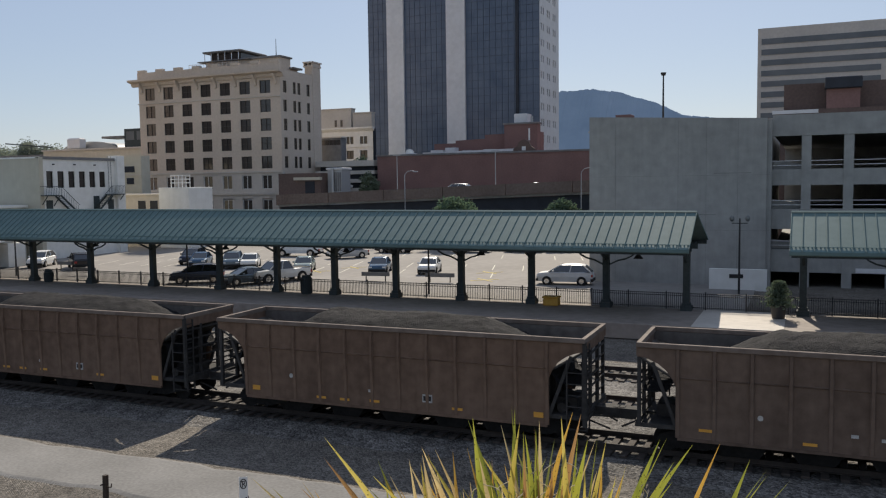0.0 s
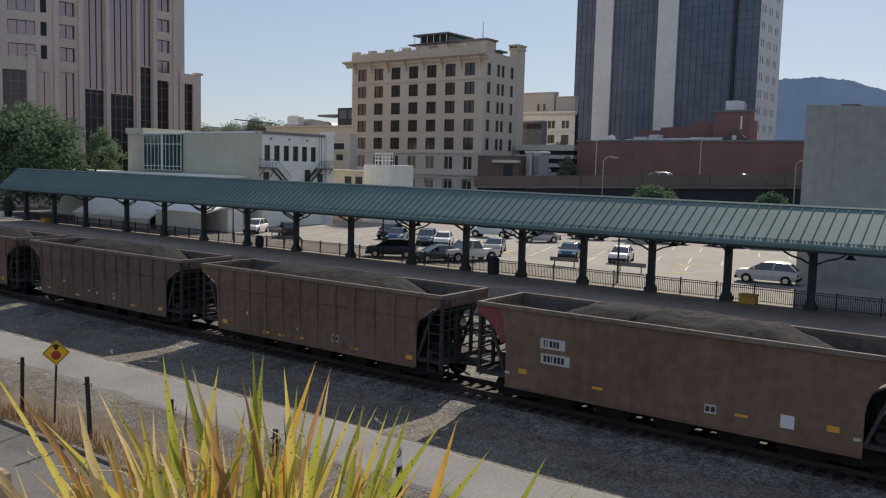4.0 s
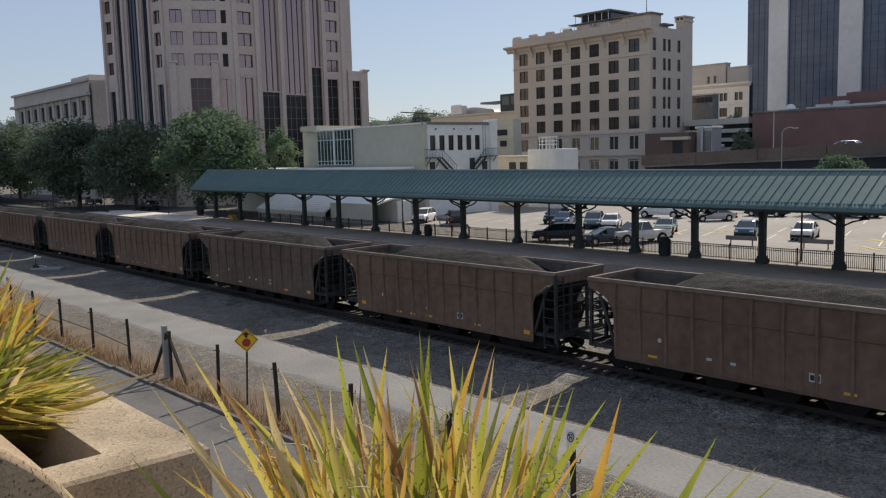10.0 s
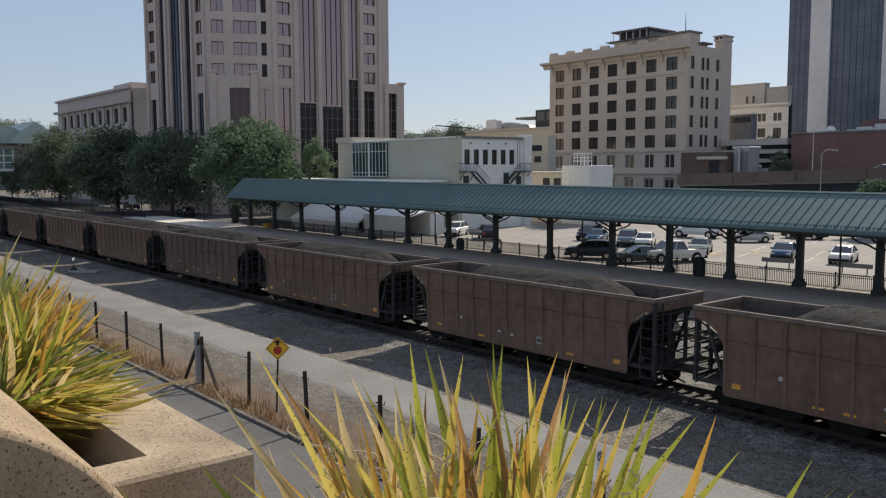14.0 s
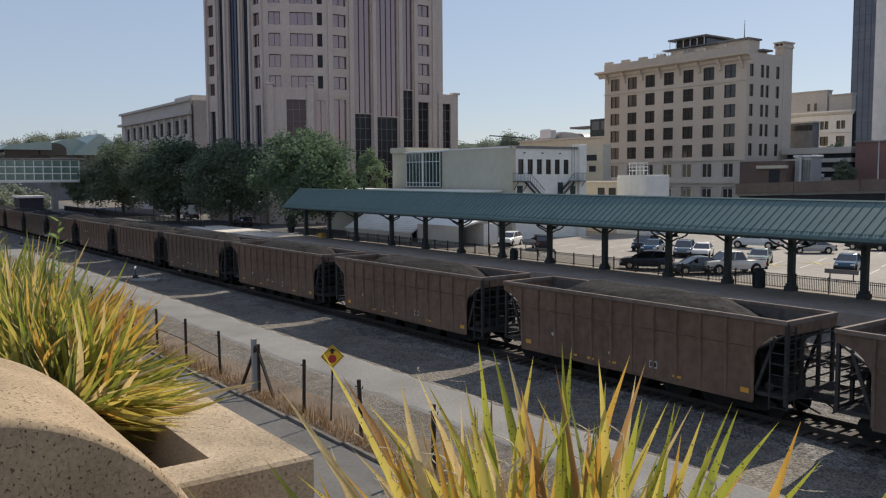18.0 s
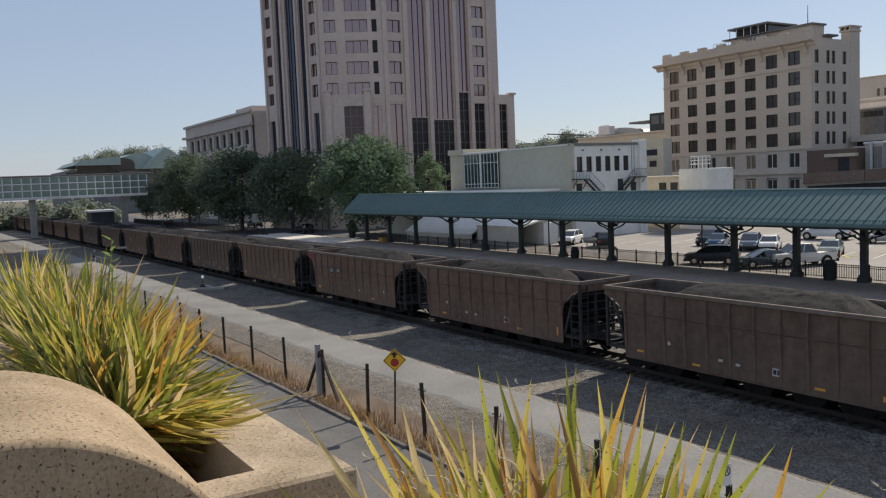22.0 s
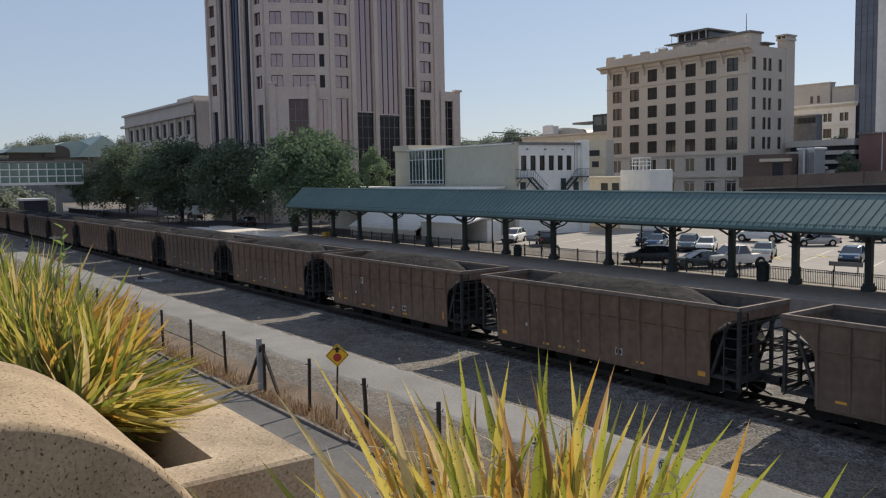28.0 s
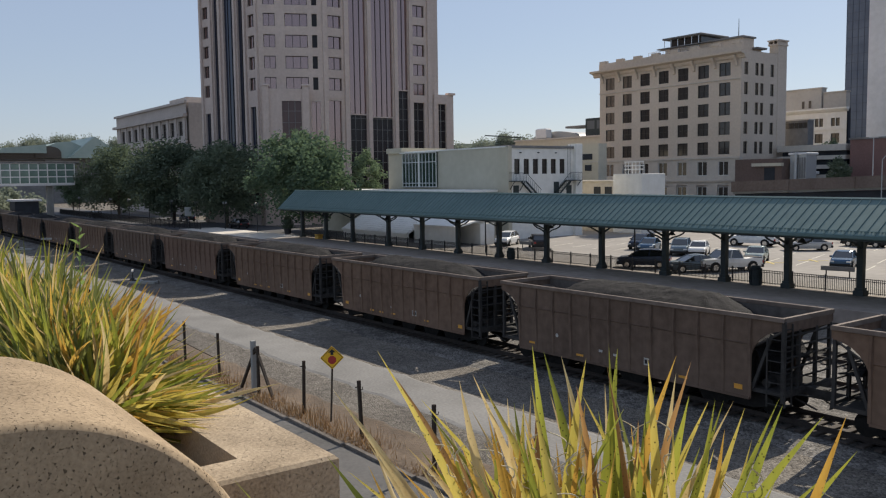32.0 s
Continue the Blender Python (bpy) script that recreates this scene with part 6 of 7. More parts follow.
sg = thing("stop_ahead_sign", "yellow diamond warning sign with an arrow over a red octagon", "sign")
SX, SY = -26.4, 14.2
part("sign_post", Shape().beam((SX - .35, SY + .05, G0 - .1), (SX, SY, 2.2), .06, .04), M_POST, sg)
turn = pose(SX + .03, SY - .05, 1.87, 0, 0, math.degrees(math.atan2(26.4, 14.2)))
hw = .43


def diamond(r, y0, y1, c=.05):
    pts = []
    for ang in (0, 90, 180, 270):
        d, e = Vector((math.cos(radians(ang)), math.sin(radians(ang)))), Vector((-math.sin(radians(ang)), math.cos(radians(ang))))
        pts += [tuple(d * (r - c) - e * c), tuple(d * (r - c * .35)), tuple(d * (r - c) + e * c)]
    return Shape().prism(pts, y0, y1)


pl = part("plate", diamond(hw, -.004, .004), M_YELLOW, sg, at=turn)
bd = Shape()
for a in range(4):
    p0 = Vector((math.cos(radians(90 * a)), math.sin(radians(90 * a)))) * (hw - .05)
    p1 = Vector((math.cos(radians(90 * a + 90)), math.sin(radians(90 * a + 90)))) * (hw - .05)
    bd.beam((p0.x, -.007, p0.y), (p1.x, -.007, p1.y), .004, .018)
M_SIGNBLACK = plain("sign_black", (.012, .012, .012), .5)
part("border", bd, M_SIGNBLACK, pl)
part("arrow", Shape().prism([(-.05, .1), (.05, .1), (.05, .19), (.14, .19), (0, .32), (-.14, .19), (-.05, .19)], -.01, -.005), M_SIGNBLACK, pl)
oc = [(.155 * math.cos(radians(22.5 + 45 * i)), -.08 + .155 * math.sin(radians(22.5 + 45 * i))) for i in range(8)]
part("octagon", Shape().prism(oc, -.01, -.005), plain("sign_red", (.38, .03, .025), .5), pl)

for x, z in ((-11.9, 1.62), (-52.2, 1.6)):
    t = thing("post_plate", "small white plate with a dark ring mark on a fence post", "sign", "post plates", at=pose(x, fence_y(x) - .08, z, 0, 0, 40))
    part("plate", Shape().slab(-.095, .095, -.006, 0, -.2, .3, .002), M_WHITEPAINT, t)
    rg = Shape()
    for i in range(12):
        a, b_ = radians(30 * i), radians(30 * i + 30)
        rg.beam((.07 * math.cos(a), -.009, .14 + .11 * math.sin(a)), (.07 * math.cos(b_), -.009, .14 + .11 * math.sin(b_)), .004, .02)
    rg.box(-.03, -.012, -.011, -.007, .06, .21).box(-.012, .03, -.011, -.007, .19, .21).box(-.012, .03, -.011, -.007, .13, .15).box(.02, .035, -.011, -.007, .14, .2)
    rg.beam((-.05, -.013, .21), (.05, -.013, .06), .004, .016)
    part("ring_mark", rg, M_SIGNBLACK, t)

# dry grass along the fence
tuft = Shape()
rg_ = random.Random(5)
for i in range(11000):
    x = rg_.uniform(-62, -14) if rg_.random() < .85 else rg_.uniform(-14, 6)
    d = noise.noise(Vector((x * .35, 3, 0)))
    if d < -.15 and rg_.random() < .8:
        continue
    y = fence_y(x) + rg_.gauss(-.45, .5)
    if y < 14.1 + .028 * x:
        continue
    h = rg_.uniform(.12, .55) * (.8 + d)
    a = rg_.uniform(0, 6.28)
    dx, dy = math.cos(a) * .012, math.sin(a) * .012
    lx, ly = rg_.gauss(0, .12), rg_.gauss(0, .12)
    tuft.add([(x - dx, y - dy, G0 - .05), (x + dx, y + dy, G0 - .05), (x + lx, y + ly, G0 + max(h, .06))], [(0, 1, 2)])
tagged(new("dry_grass", tuft.mesh("dry_grass", M_DRYGRASS, flip=False)), "dry brown grass tufts along the fence foot", "grass", kind="stuff")


# ---- platform furniture ----
def picket_fence(x0, n, step=2.4, y=53.72, z=PLAT):
    """Panels of an ornamental black steel fence; each panel is a thing with its post."""
    b = thing("fence_panel", "black steel picket fence panel along the platform", "fence", "platform fence panels", at=(x0, y, z))
    part("post", Shape().slab(-.04, .04, -.04, .04, 0, 1.15, .01), M_BLACK, b)
    for zz in (.12, .86, 1.0):
        part("rail", Shape().box(.04, step - .04, -.018, .018, zz, zz + .04), M_BLACK, b)
    pk = Shape()
    k = int(step / .125)
    for i in range(1, k):
        pk.box(i * step / k - .016, i * step / k + .016, -.012, .012, .05, 1.06)
    tagged(part("picket_infill", pk, M_BLACK, b), kind="stuff")
    for i in range(1, n):
        copy_thing(b, pose(x0 + i * step, y, z))


picket_fence(-107.0, 61)


def pendant(x):
    b = thing("canopy_lamp", "dark bell-shaped lamp hanging under the canopy", "lamp", "canopy lamps", at=(x, 50.6, 4.16))
    part("stem", Shape().tube((0, 0, 0), (0, 0, -.15), .03), M_BLACK, b)
    part("shade", Shape().tube((0, 0, -.15), (0, 0, -.42), .08, .3, 12), M_BLACK, b)
    return b


_p = pendant(-9.8)
for x in (-20.0, -30.1, -40.5, -53.5, -67, -80, -95):
    copy_thing(_p, pose(x, 50.6, 4.16))


M_GRIT = paint("faded_grit_box", (.50, .27, .04), (.62, .36, .07), .6, grain=6)


def litter_bin(x, y, h=1.25, w=.42):
    b = thing("litter_bin", "dark green slatted litter bin on the platform", "bin", "litter bins", at=(x, y, PLAT))
    part("body", Shape().tube((0, 0, 0), (0, 0, h - .25), w * .9, w, 14), M_STEEL, b)
    part("lid", Shape().tube((0, 0, h - .22), (0, 0, h), w * 1.05, w * .7, 14), M_STEEL, b)
    sl = Shape()
    for i in range(14):
        a = 2 * math.pi * i / 14
        sl.beam((w * math.cos(a), w * math.sin(a), .06), (w * 1.06 * math.cos(a), w * 1.06 * math.sin(a), h - .28), .03, .05)
    part("slats", sl, M_STEEL, b)


litter_bin(-35.0, 53.0, 1.4, .4)
litter_bin(-61.6, 53.0, 1.1, .36)
for x, y in ((-15.9, 52.9), (-101.0, 53.0)):
    b = thing("grit_box", "small yellow plastic grit box", "box", "yellow grit boxes", at=(x, y, PLAT))
    part("tub", Shape().slab(-.5, .5, -.33, .33, 0, .5, .05), M_GRIT, b)
    part("lid", Shape().slab(-.55, .55, -.38, .38, .5, .62, .04), M_GRIT, b)


# ---- trees ----
def tree(x, y, height, width, leaf, seed, trunk=.3, z=0.0, low=.22, label="dark green broadleaf street tree in full leaf"):
    """A tapered trunk with limbs and a crown of small leaf clusters with gaps."""
    r = random.Random(seed)
    b = thing("tree", label, "tree", "trees", at=(x, y, z))
    t = Shape().tube((0, 0, 0), (0, 0, height * .45), trunk, trunk * .6, 8)
    hubs = []
    for i in range(9):
        a = 2 * math.pi * i / 9 + r.uniform(-.3, .3)
        rr = width * .5 * r.uniform(.45, .8)
        p = Vector((math.cos(a) * rr, math.sin(a) * rr, height * r.uniform(low + .12, .78)))
        t.tube((0, 0, height * r.uniform(.15, .42)), p, trunk * .35, trunk * .08, 5)
        hubs.append(p)
    hubs.append(Vector((0, 0, height * .8)))
    part("trunk", t, M_BARK, b)
    c = Shape()
    z0, z1 = height * low, height
    zc, rz, rx = (z0 + z1) / 2, (z1 - z0) / 2, width / 2
    blobs = [(h, r.uniform(.12, .19) * width) for h in hubs]
    for _ in range(70):
        d = Vector((r.gauss(0, 1), r.gauss(0, 1), r.gauss(0, 1))).normalized() * r.uniform(.45, .86)
        k = 1.0 if d.z < .2 else 1 - .35 * (d.z - .2)
        blobs.append((Vector((d.x * rx * k, d.y * rx * k, zc + d.z * rz)), r.uniform(.09, .17) * width))
    v, f = [], []
    per = max(40, int(13000 * (width / 14) / len(blobs)))
    for q, rad in blobs:
        for _ in range(per):
            d = Vector((r.gauss(0, 1), r.gauss(0, 1), r.gauss(0, .75)))
            d = d.normalized() * rad * (r.random() ** .4)
            p = q + d
            if p.z < z0 - .3 or p.z > z1:
                continue
            s = r.uniform(.13, .27) * (.7 + width * .03)
            u = Vector((r.gauss(0, 1), r.gauss(0, 1), r.gauss(0, .6))).normalized() * s
            w = u.orthogonal().normalized() * s * .7
            k = len(v)
            v += [p - u, p - w, p + u, p + w]
            f.append((k, k + 1, k + 2, k + 3))
    c.add(v, f)
    part("crown", c.mesh("crown", leaf, flip=False), leaf, b)
    return b


tree(-198, 53.5, 16.9, 19, M_TREE, 1, .35, low=.09)
tree(-165, 55.0, 17.6, 21, M_TREE, 2, .4, low=.07)
tree(-143, 57, 16.2, 18, M_TREE, 3, .4, low=.07)
tree(-115.5, 58, 16.2, 17.5, M_TREE2, 4, .35, low=.08, label="mid-green broadleaf tree beside the canopy end")
tree(-128, 77, 14.8, 6.5, M_TREE2, 5, .15, low=.12, label="slim pale green young tree")
tree(-226, 50, 12.0, 7.5, M_TREE2, 6, .14, low=.12, label="small pale green street tree by the glass bridge")
tree(-222, 60, 12.5, 10, M_TREE, 7)
tree(-42.7, 100, 6.8, 7.5, M_TREE2, 8, .18, label="small green tree behind the parking lot")
tree(-29.5, 104, 6.7, 5.0, M_TREE2, 9, .15, label="small green tree behind the parking lot")
tree(-88.5, 158, 15.5, 6, M_TREE2, 10, .2)
tree(-74, 135, 11.5, 4, M_TREE, 11, .15, low=.4, label="dark narrow tree beside the brick building")


def tub_plant(x, y, s=1.0):
    b = thing("planted_tub", "dark tub with a bushy yellow-green shrub", "plant", "planted tubs", at=(x, y, PLAT))
    part("tub", Shape().tube((0, 0, 0), (0, 0, .8 * s), .35 * s, .48 * s, 14), M_BLACK, b)
    r = random.Random(int(x * 10))
    v, f = [], []
    for _ in range(2200):
        d = Vector((r.gauss(0, .30), r.gauss(0, .30), r.uniform(0, 1.5))) * s
        d.x, d.y = (q * (1.15 - .45 * d.z / s) for q in (d.x, d.y))
        u = Vector((r.gauss(0, 1), r.gauss(0, 1), r.gauss(0, 1))).normalized() * .09 * s
        w = u.orthogonal() * .5
        p = d + Vector((0, 0, .7 * s))
        k = len(v)
        v += [p - u, p - w, p + u, p + w]
        f.append((k, k + 1, k + 2, k + 3))
    part("shrub", Shape().add(v, f).mesh("shrub", M_TREE, flip=False), M_TREE, b)


tub_plant(-1.9, 51.8)
tub_plant(-113.5, 54.5, 1.2)


# ---- parked vehicles ----
def car_paint(name, colour, rough=.3, metal=.3):
    return paint(name, tuple(c * .9 for c in colour), tuple(min(1, c * 1.08) for c in colour), rough, metal, grain=3, stain=.6, spec=.5)


M_CARGLASS = glass_dark("car_glass", (.012, .014, .016), .05)
M_LAMPRED = plain("tail_lamp_red", (.35, .02, .015), .3)
M_LAMPCLEAR = plain("head_lamp", (.7, .7, .68), .15)


def loft(shape, sections):
    """Closed rings of equal count joined in order, with end caps."""
    n = len(sections[0])
    v = [p for s in sections for p in s]
    f = [(k * n + i, k * n + (i + 1) % n, (k + 1) * n + (i + 1) % n, (k + 1) * n + i) for k in range(len(sections) - 1) for i in range(n)]
    f += [tuple(reversed(range(n))), tuple((len(sections) - 1) * n + i for i in range(n))]
    return shape.add(v, f, False)


KINDS = {
    # length, half width, body stations (x, z low, z high), cabin: x at the belt and at the roof, belt z, roof z
    "sedan": (4.7, .9, [(-2.35, .35, .72), (-2.2, .25, .86), (-1.3, .22, .93), (1.1, .22, .93), (2.0, .25, .95), (2.3, .3, .88), (2.35, .4, .7)], (-1.25, -.3, .75, 1.8), .94, 1.42),
    "suv": (4.6, .92, [(-2.3, .4, .8), (-2.15, .3, .95), (-1.2, .28, 1.06), (1.6, .28, 1.08), (2.2, .3, 1.06), (2.3, .45, .9)], (-1.3, -.35, 1.55, 2.2), 1.08, 1.62),
    "pickup": (5.6, .98, [(-2.8, .5, .95), (-2.65, .4, 1.1), (-1.5, .38, 1.16), (1.0, .38, 1.16), (2.7, .42, 1.14), (2.8, .5, 1.1)], (-1.5, -.7, .55, .9), 1.17, 1.82),
}


def vehicle(kind, x, y, turn, colour, label, z=LOT):
    """A parked car; its front points to -x before it is turned."""
    ln, hw, st, (b0, r0, r1, b1), belt, roof = KINDS[kind]
    b = thing({"sedan": "car", "suv": "suv", "pickup": "pickup_truck"}[kind], label, "car", "parked vehicles", at=pose(x, y, z + .01, 0, 0, turn))
    body = Shape()
    secs = []
    for sx, z0, z1 in st:
        w = hw * (1 - .18 * max(0, abs(sx) / (ln / 2) - .8) / .2)
        zm = (z0 + z1) / 2
        secs.append([(sx, -w * .93, z0), (sx, -w, zm), (sx, -w * .97, z1 - .06), (sx, -w * .88, z1), (sx, w * .88, z1), (sx, w * .97, z1 - .06), (sx, w, zm), (sx, w * .93, z0)])
    part("body", loft(body, secs), colour, b)
    cab = Shape()
    wb, wr = hw * .9, hw * .74
    cab.add([(b0, -wb, belt), (b1, -wb, belt), (b1, wb, belt), (b0, wb, belt), (r0, -wr, roof), (r1, -wr, roof), (r1, wr, roof), (r0, wr, roof)],
            [(0, 1, 5, 4), (1, 2, 6, 5), (2, 3, 7, 6), (3, 0, 4, 7)])
    part("window_band", cab, M_CARGLASS, b)
    rf = Shape()
    rs = []
    for sx, dz, k in ((r0 - .1, -.05, .9), (r0 + .2, .02, .98), ((r0 + r1) / 2, .06, 1.0), (r1 - .2, .03, .98), (r1 + .12, -.05, .9)):
        w = wr * k
        rs.append([(sx, -w, roof - .05), (sx, -w * .97, roof + dz - .02), (sx, -w * .7, roof + dz + .02), (sx, w * .7, roof + dz + .02), (sx, w * .97, roof + dz - .02), (sx, w, roof - .05)])
    part("roof", loft(rf, rs), colour, b)
    for sx in (-ln * .31, ln * .31):
        for s in (-1, 1):
            r = .46 if kind == "pickup" else .39
            part("wheel_arch", Shape().tube((sx, s * (hw - .2), r - .04), (sx, s * (hw + .004), r - .04), r, n=16), M_TYRE, b)
    for s in (-1, 1):
        mx = (b0 + b1) / 2
        for xa, xb, wd in ((b0, r0, .07), (b1, r1, .09), (mx, (r0 + r1) / 2, .08)):
            part("pillar", Shape().beam((xa, s * wb, belt), (xb, s * wr * 1.01, roof), wd, .07), colour, b)
    if kind == "pickup":
        part("bed", Shape().box(1.05, 2.7, -.82, .82, 1.1, 1.165), M_UNDER, b)
    for sx in (-ln * .31, ln * .31):
        for s in (-1, 1):
            r = .40 if kind == "pickup" else .33
            wh = part("wheel", Shape().tube((0, -.11, 0), (0, .11, 0), r, n=16), M_TYRE, b, at=(sx, s * (hw - .085), r))
            part("rim", Shape().tube((0, s * .112, 0), (0, s * .125, 0), r * .62, n=12), M_CHROME, wh)
    for s in (-1, 1):
        part("headlight", Shape().slab(-ln / 2 - .01, -ln / 2 + .12, s * hw * .72 - .17, s * hw * .72 + .17, .62, .76, .02), M_LAMPCLEAR, b)
        part("tail_light", Shape().slab(ln / 2 - .1, ln / 2 + .015, s * hw * .74 - .12, s * hw * .74 + .12, .68, .9, .02), M_LAMPRED, b)
        part("mirror", Shape().slab(b0 + .35, b0 + .5, s * (hw + .08) - .1, s * (hw + .08) + .1, belt - .02, belt + .13, .02), colour, b)
    part("bumper", Shape().slab(-ln / 2 - .05, -ln / 2 + .15, -hw * .9, hw * .9, .3, .52, .03), M_TYRE, b)
    part("bumper", Shape().slab(ln / 2 - .15, ln / 2 + .05, -hw * .9, hw * .9, .3, .55, .03), M_TYRE, b)
    return b


C_SILVER = car_paint("silver_car", (.48, .48, .47))
C_PEARL = car_paint("pearl_car", (.58, .57, .55), .35, 0)
C_WHITE = car_paint("white_car", (.72, .72, .70), .35, 0)
C_NAVY = car_paint("navy_car", (.02, .03, .055), .25, .2)
C_BLACK = car_paint("black_car", (.024, .022, .023), .25, .2)
C_BLUE = car_paint("blue_car", (.05, .11, .19), .25, .3)
C_GREYBLUE = car_paint("grey_blue_car", (.16, .21, .25), .25, .4)
C_TEAL = car_paint("pale_teal_car", (.30, .36, .35), .25, .3)
vehicle("suv", -77.6, 66.2, 120, C_WHITE, "white small suv parked in the lot")
vehicle("suv", -71.6, 65.8, -35, C_BLACK, "black small suv parked beside a low board")
vehicle("suv", -63.0, 73.6, 112, C_NAVY, "dark blue suv at the back of the lot")
vehicle("sedan", -60.2, 71.6, 118, C_BLUE, "blue sedan among the parked cars")
vehicle("suv", -49.9, 58.6, 34, C_NAVY, "dark navy suv beside the platform fence")
vehicle("suv", -55.6, 71.0, 122, C_GREYBLUE, "grey-blue suv facing the platform")
vehicle("sedan", -53.8, 71.6, 120, C_WHITE, "white sedan facing the platform")
vehicle("sedan", -44.9, 59.1, 62, C_GREYBLUE, "grey-blue sedan beside the platform fence")
vehicle("pickup", -43.3, 61.6, 66, C_WHITE, "white pickup truck beside the platform fence")
vehicle("sedan", -46.0, 69.8, 116, C_TEAL, "pale teal sedan facing the platform")
vehicle("pickup", -56.6, 85.0, 14, C_WHITE, "white pickup truck at the back of the lot")
vehicle("sedan", -49.3, 84.0, 48, C_SILVER, "silver sedan at the back of the lot")
vehicle("sedan", -38.2, 71.0, 110, C_BLUE, "blue sedan facing the platform")
vehicle("sedan", -33.4, 72.0, 106, C_WHITE, "white sedan glinting in the sun")
vehicle("suv", -18.75, 66.9, 6, C_PEARL, "silver compact suv parked beside the garage wall")
for x, y, c in ((-38.3, 95.5, C_NAVY), (-32.1, 97.0, C_BLACK), (-27.9, 98.6, C_NAVY), (-47.4, 92.4, C_BLACK)):
    vehicle("sedan", x, y, 5, c, "dark sedan in the far row of the lot")
for x, k in ((-47.4, "suv"), (-35.6, "sedan"), (-31.0, "sedan")):
    vehicle(k, x, 112.6, 0, C_WHITE, "white vehicle on the elevated road", z=6.75 if k == "suv" else 6.95)

# bay lines, kerb and boards in the lot
bl = Shape()
rb = random.Random(9)
for row, n, x0 in ((69.5, 17, -76), (76.0, 16, -72), (88, 15, -66)):
    for i in range(n):
        x = x0 + i * 3.1
        bl.add([(x, row, .008), (x + .11, row, .008), (x - 1.4 + .11, row + 4.6, .008), (x - 1.4, row + 4.6, .008)], [(0, 1, 2, 3)])
M_LINE = paint("worn_bay_line", (.50, .46, .36), (.70, .67, .58), .9, grain=6, stain=1)
tagged(new("bay_lines", bl.mesh("bay_lines", M_LINE)), "worn pale bay lines on the lot", "marking", kind="structure")
xl = Shape()
for x, y in ((-42.9, 74.2), (-44.6, 69.8), (-27.9, 73.5), (-26.2, 67.7)):
    xl.beam((x - 1, y - .9, .02), (x + 1, y + .9, .02), .14, .012).beam((x - 1, y + .9, .022), (x + 1, y - .9, .022), .14, .012)
tagged(new("crossed_marks", xl.mesh("crossed_marks", plain("yellow_line", (.62, .47, .10), .8))), "worn yellow crossed marks on the lot", "marking", kind="structure")
setting("lot_kerb", Shape().slab(-100, -4, 54.0, 54.28, -.3, .16, .02), M_PLATFORM, "pale concrete kerb between lot and platform", "kerb")
for x, y in ((-35.1, 64.2), (-29.3, 65.0), (-64.8, 60.0), (-72.0, 64.6)):
    b = thing("low_board", "low grey board on two short posts in the lot", "sign", "low lot boards", at=pose(x, y, LOT, 0, 0, 8))
    part("board", Shape().slab(-1.3, 1.3, -.03, .03, .45, .8, .01), M_ROOF, b)
    for s in (-1, 1):
        part("leg", Shape().box(s * .9 - .04, s * .9 + .04, .03, .1, 0, .75), M_BLACK, b)


M_GLOBE = plain("dusty_lamp_globe", (.16, .165, .16), .4)


def lamp_pole(x, y, z, h, arm, mat, label):
    b = thing("street_lamp", label, "lamp", "street lamps", at=(x, y, z))
    part("pole", Shape().tube((0, 0, 0), (0, 0, h), .085, .055, 8), mat, b)
    if arm == "twin":
        part("arm", Shape().beam((-.55, 0, h - .35), (.55, 0, h - .35), .06, .06), mat, b)
        for s in (-1, 1):
            part("globe", Shape().ball((s * .55, 0, h), .18, .18, .24), M_GLOBE, b)
    elif arm:
        a = Shape()
        pts = [(0, 0, h), (arm * .25, 0, h + .45), (arm * .65, 0, h + .6), (arm, 0, h + .5)]
        for p, q in zip(pts, pts[1:]):
            a.tube(p, q, .05, n=6)
        part("arm", a, mat, b)
        part("head", Shape().slab(arm - .15, arm + .5, -.13, .13, h + .38, h + .52, .03), mat, b)
    else:
        part("head", Shape().box(-.6, .6, -.1, .1, h, h + .1), mat, b)
    return b


M_GALV = plain("galvanised_steel", (.42, .43, .43), .55, .4)
lamp_pole(-56.2, 111, 6.4, 6.3, 0, M_GALV, "galvanised lamp pole on the elevated road")
lamp_pole(-54.0, 109, 0, 9.8, 1.6, M_GALV, "galvanised lamp pole with a curved arm")
lamp_pole(-40.8, 111, 6.4, 6.5, 0, M_GALV, "galvanised lamp pole on the elevated road")
lamp_pole(-27.8, 108, 0, 9.7, 1.6, M_GALV, "galvanised lamp pole with a curved arm")
lamp_pole(-50.4, 57.9, 0, 5.2, 0, M_BLACK, "slim dark pole between platform and lot")
lamp_pole(-27.1, 57.9, 0, 5.2, 0, M_BLACK, "slim dark pole between platform and lot")
lamp_pole(-71.5, 57.9, 0, 5.2, 0, M_BLACK, "slim dark pole between platform and lot")
lamp_pole(-5.0, 64.5, 0, 5.6, "twin", M_BLACK, "dark twin-globe lamp before the garage wall")
for i in range(9):
    lamp_pole(-122 - i * 11.5, 53.5 - i * .6, 0, 4.6, "twin", M_BLACK, "dark twin-globe street lamp under the trees")

# ---- side walls and notices by the garage ----
b = thing("notice_wall", "low pale wall with a dark notice beside the garage", "wall")
part("wall", Shape().slab(-7.4, -3.2, 67.2, 67.5, -.1, 1.6, .02), M_WHITE, b)
part("notice", Shape().box(-5.9, -4.9, 67.16, 67.2, .9, 1.2), M_BLACK, b)

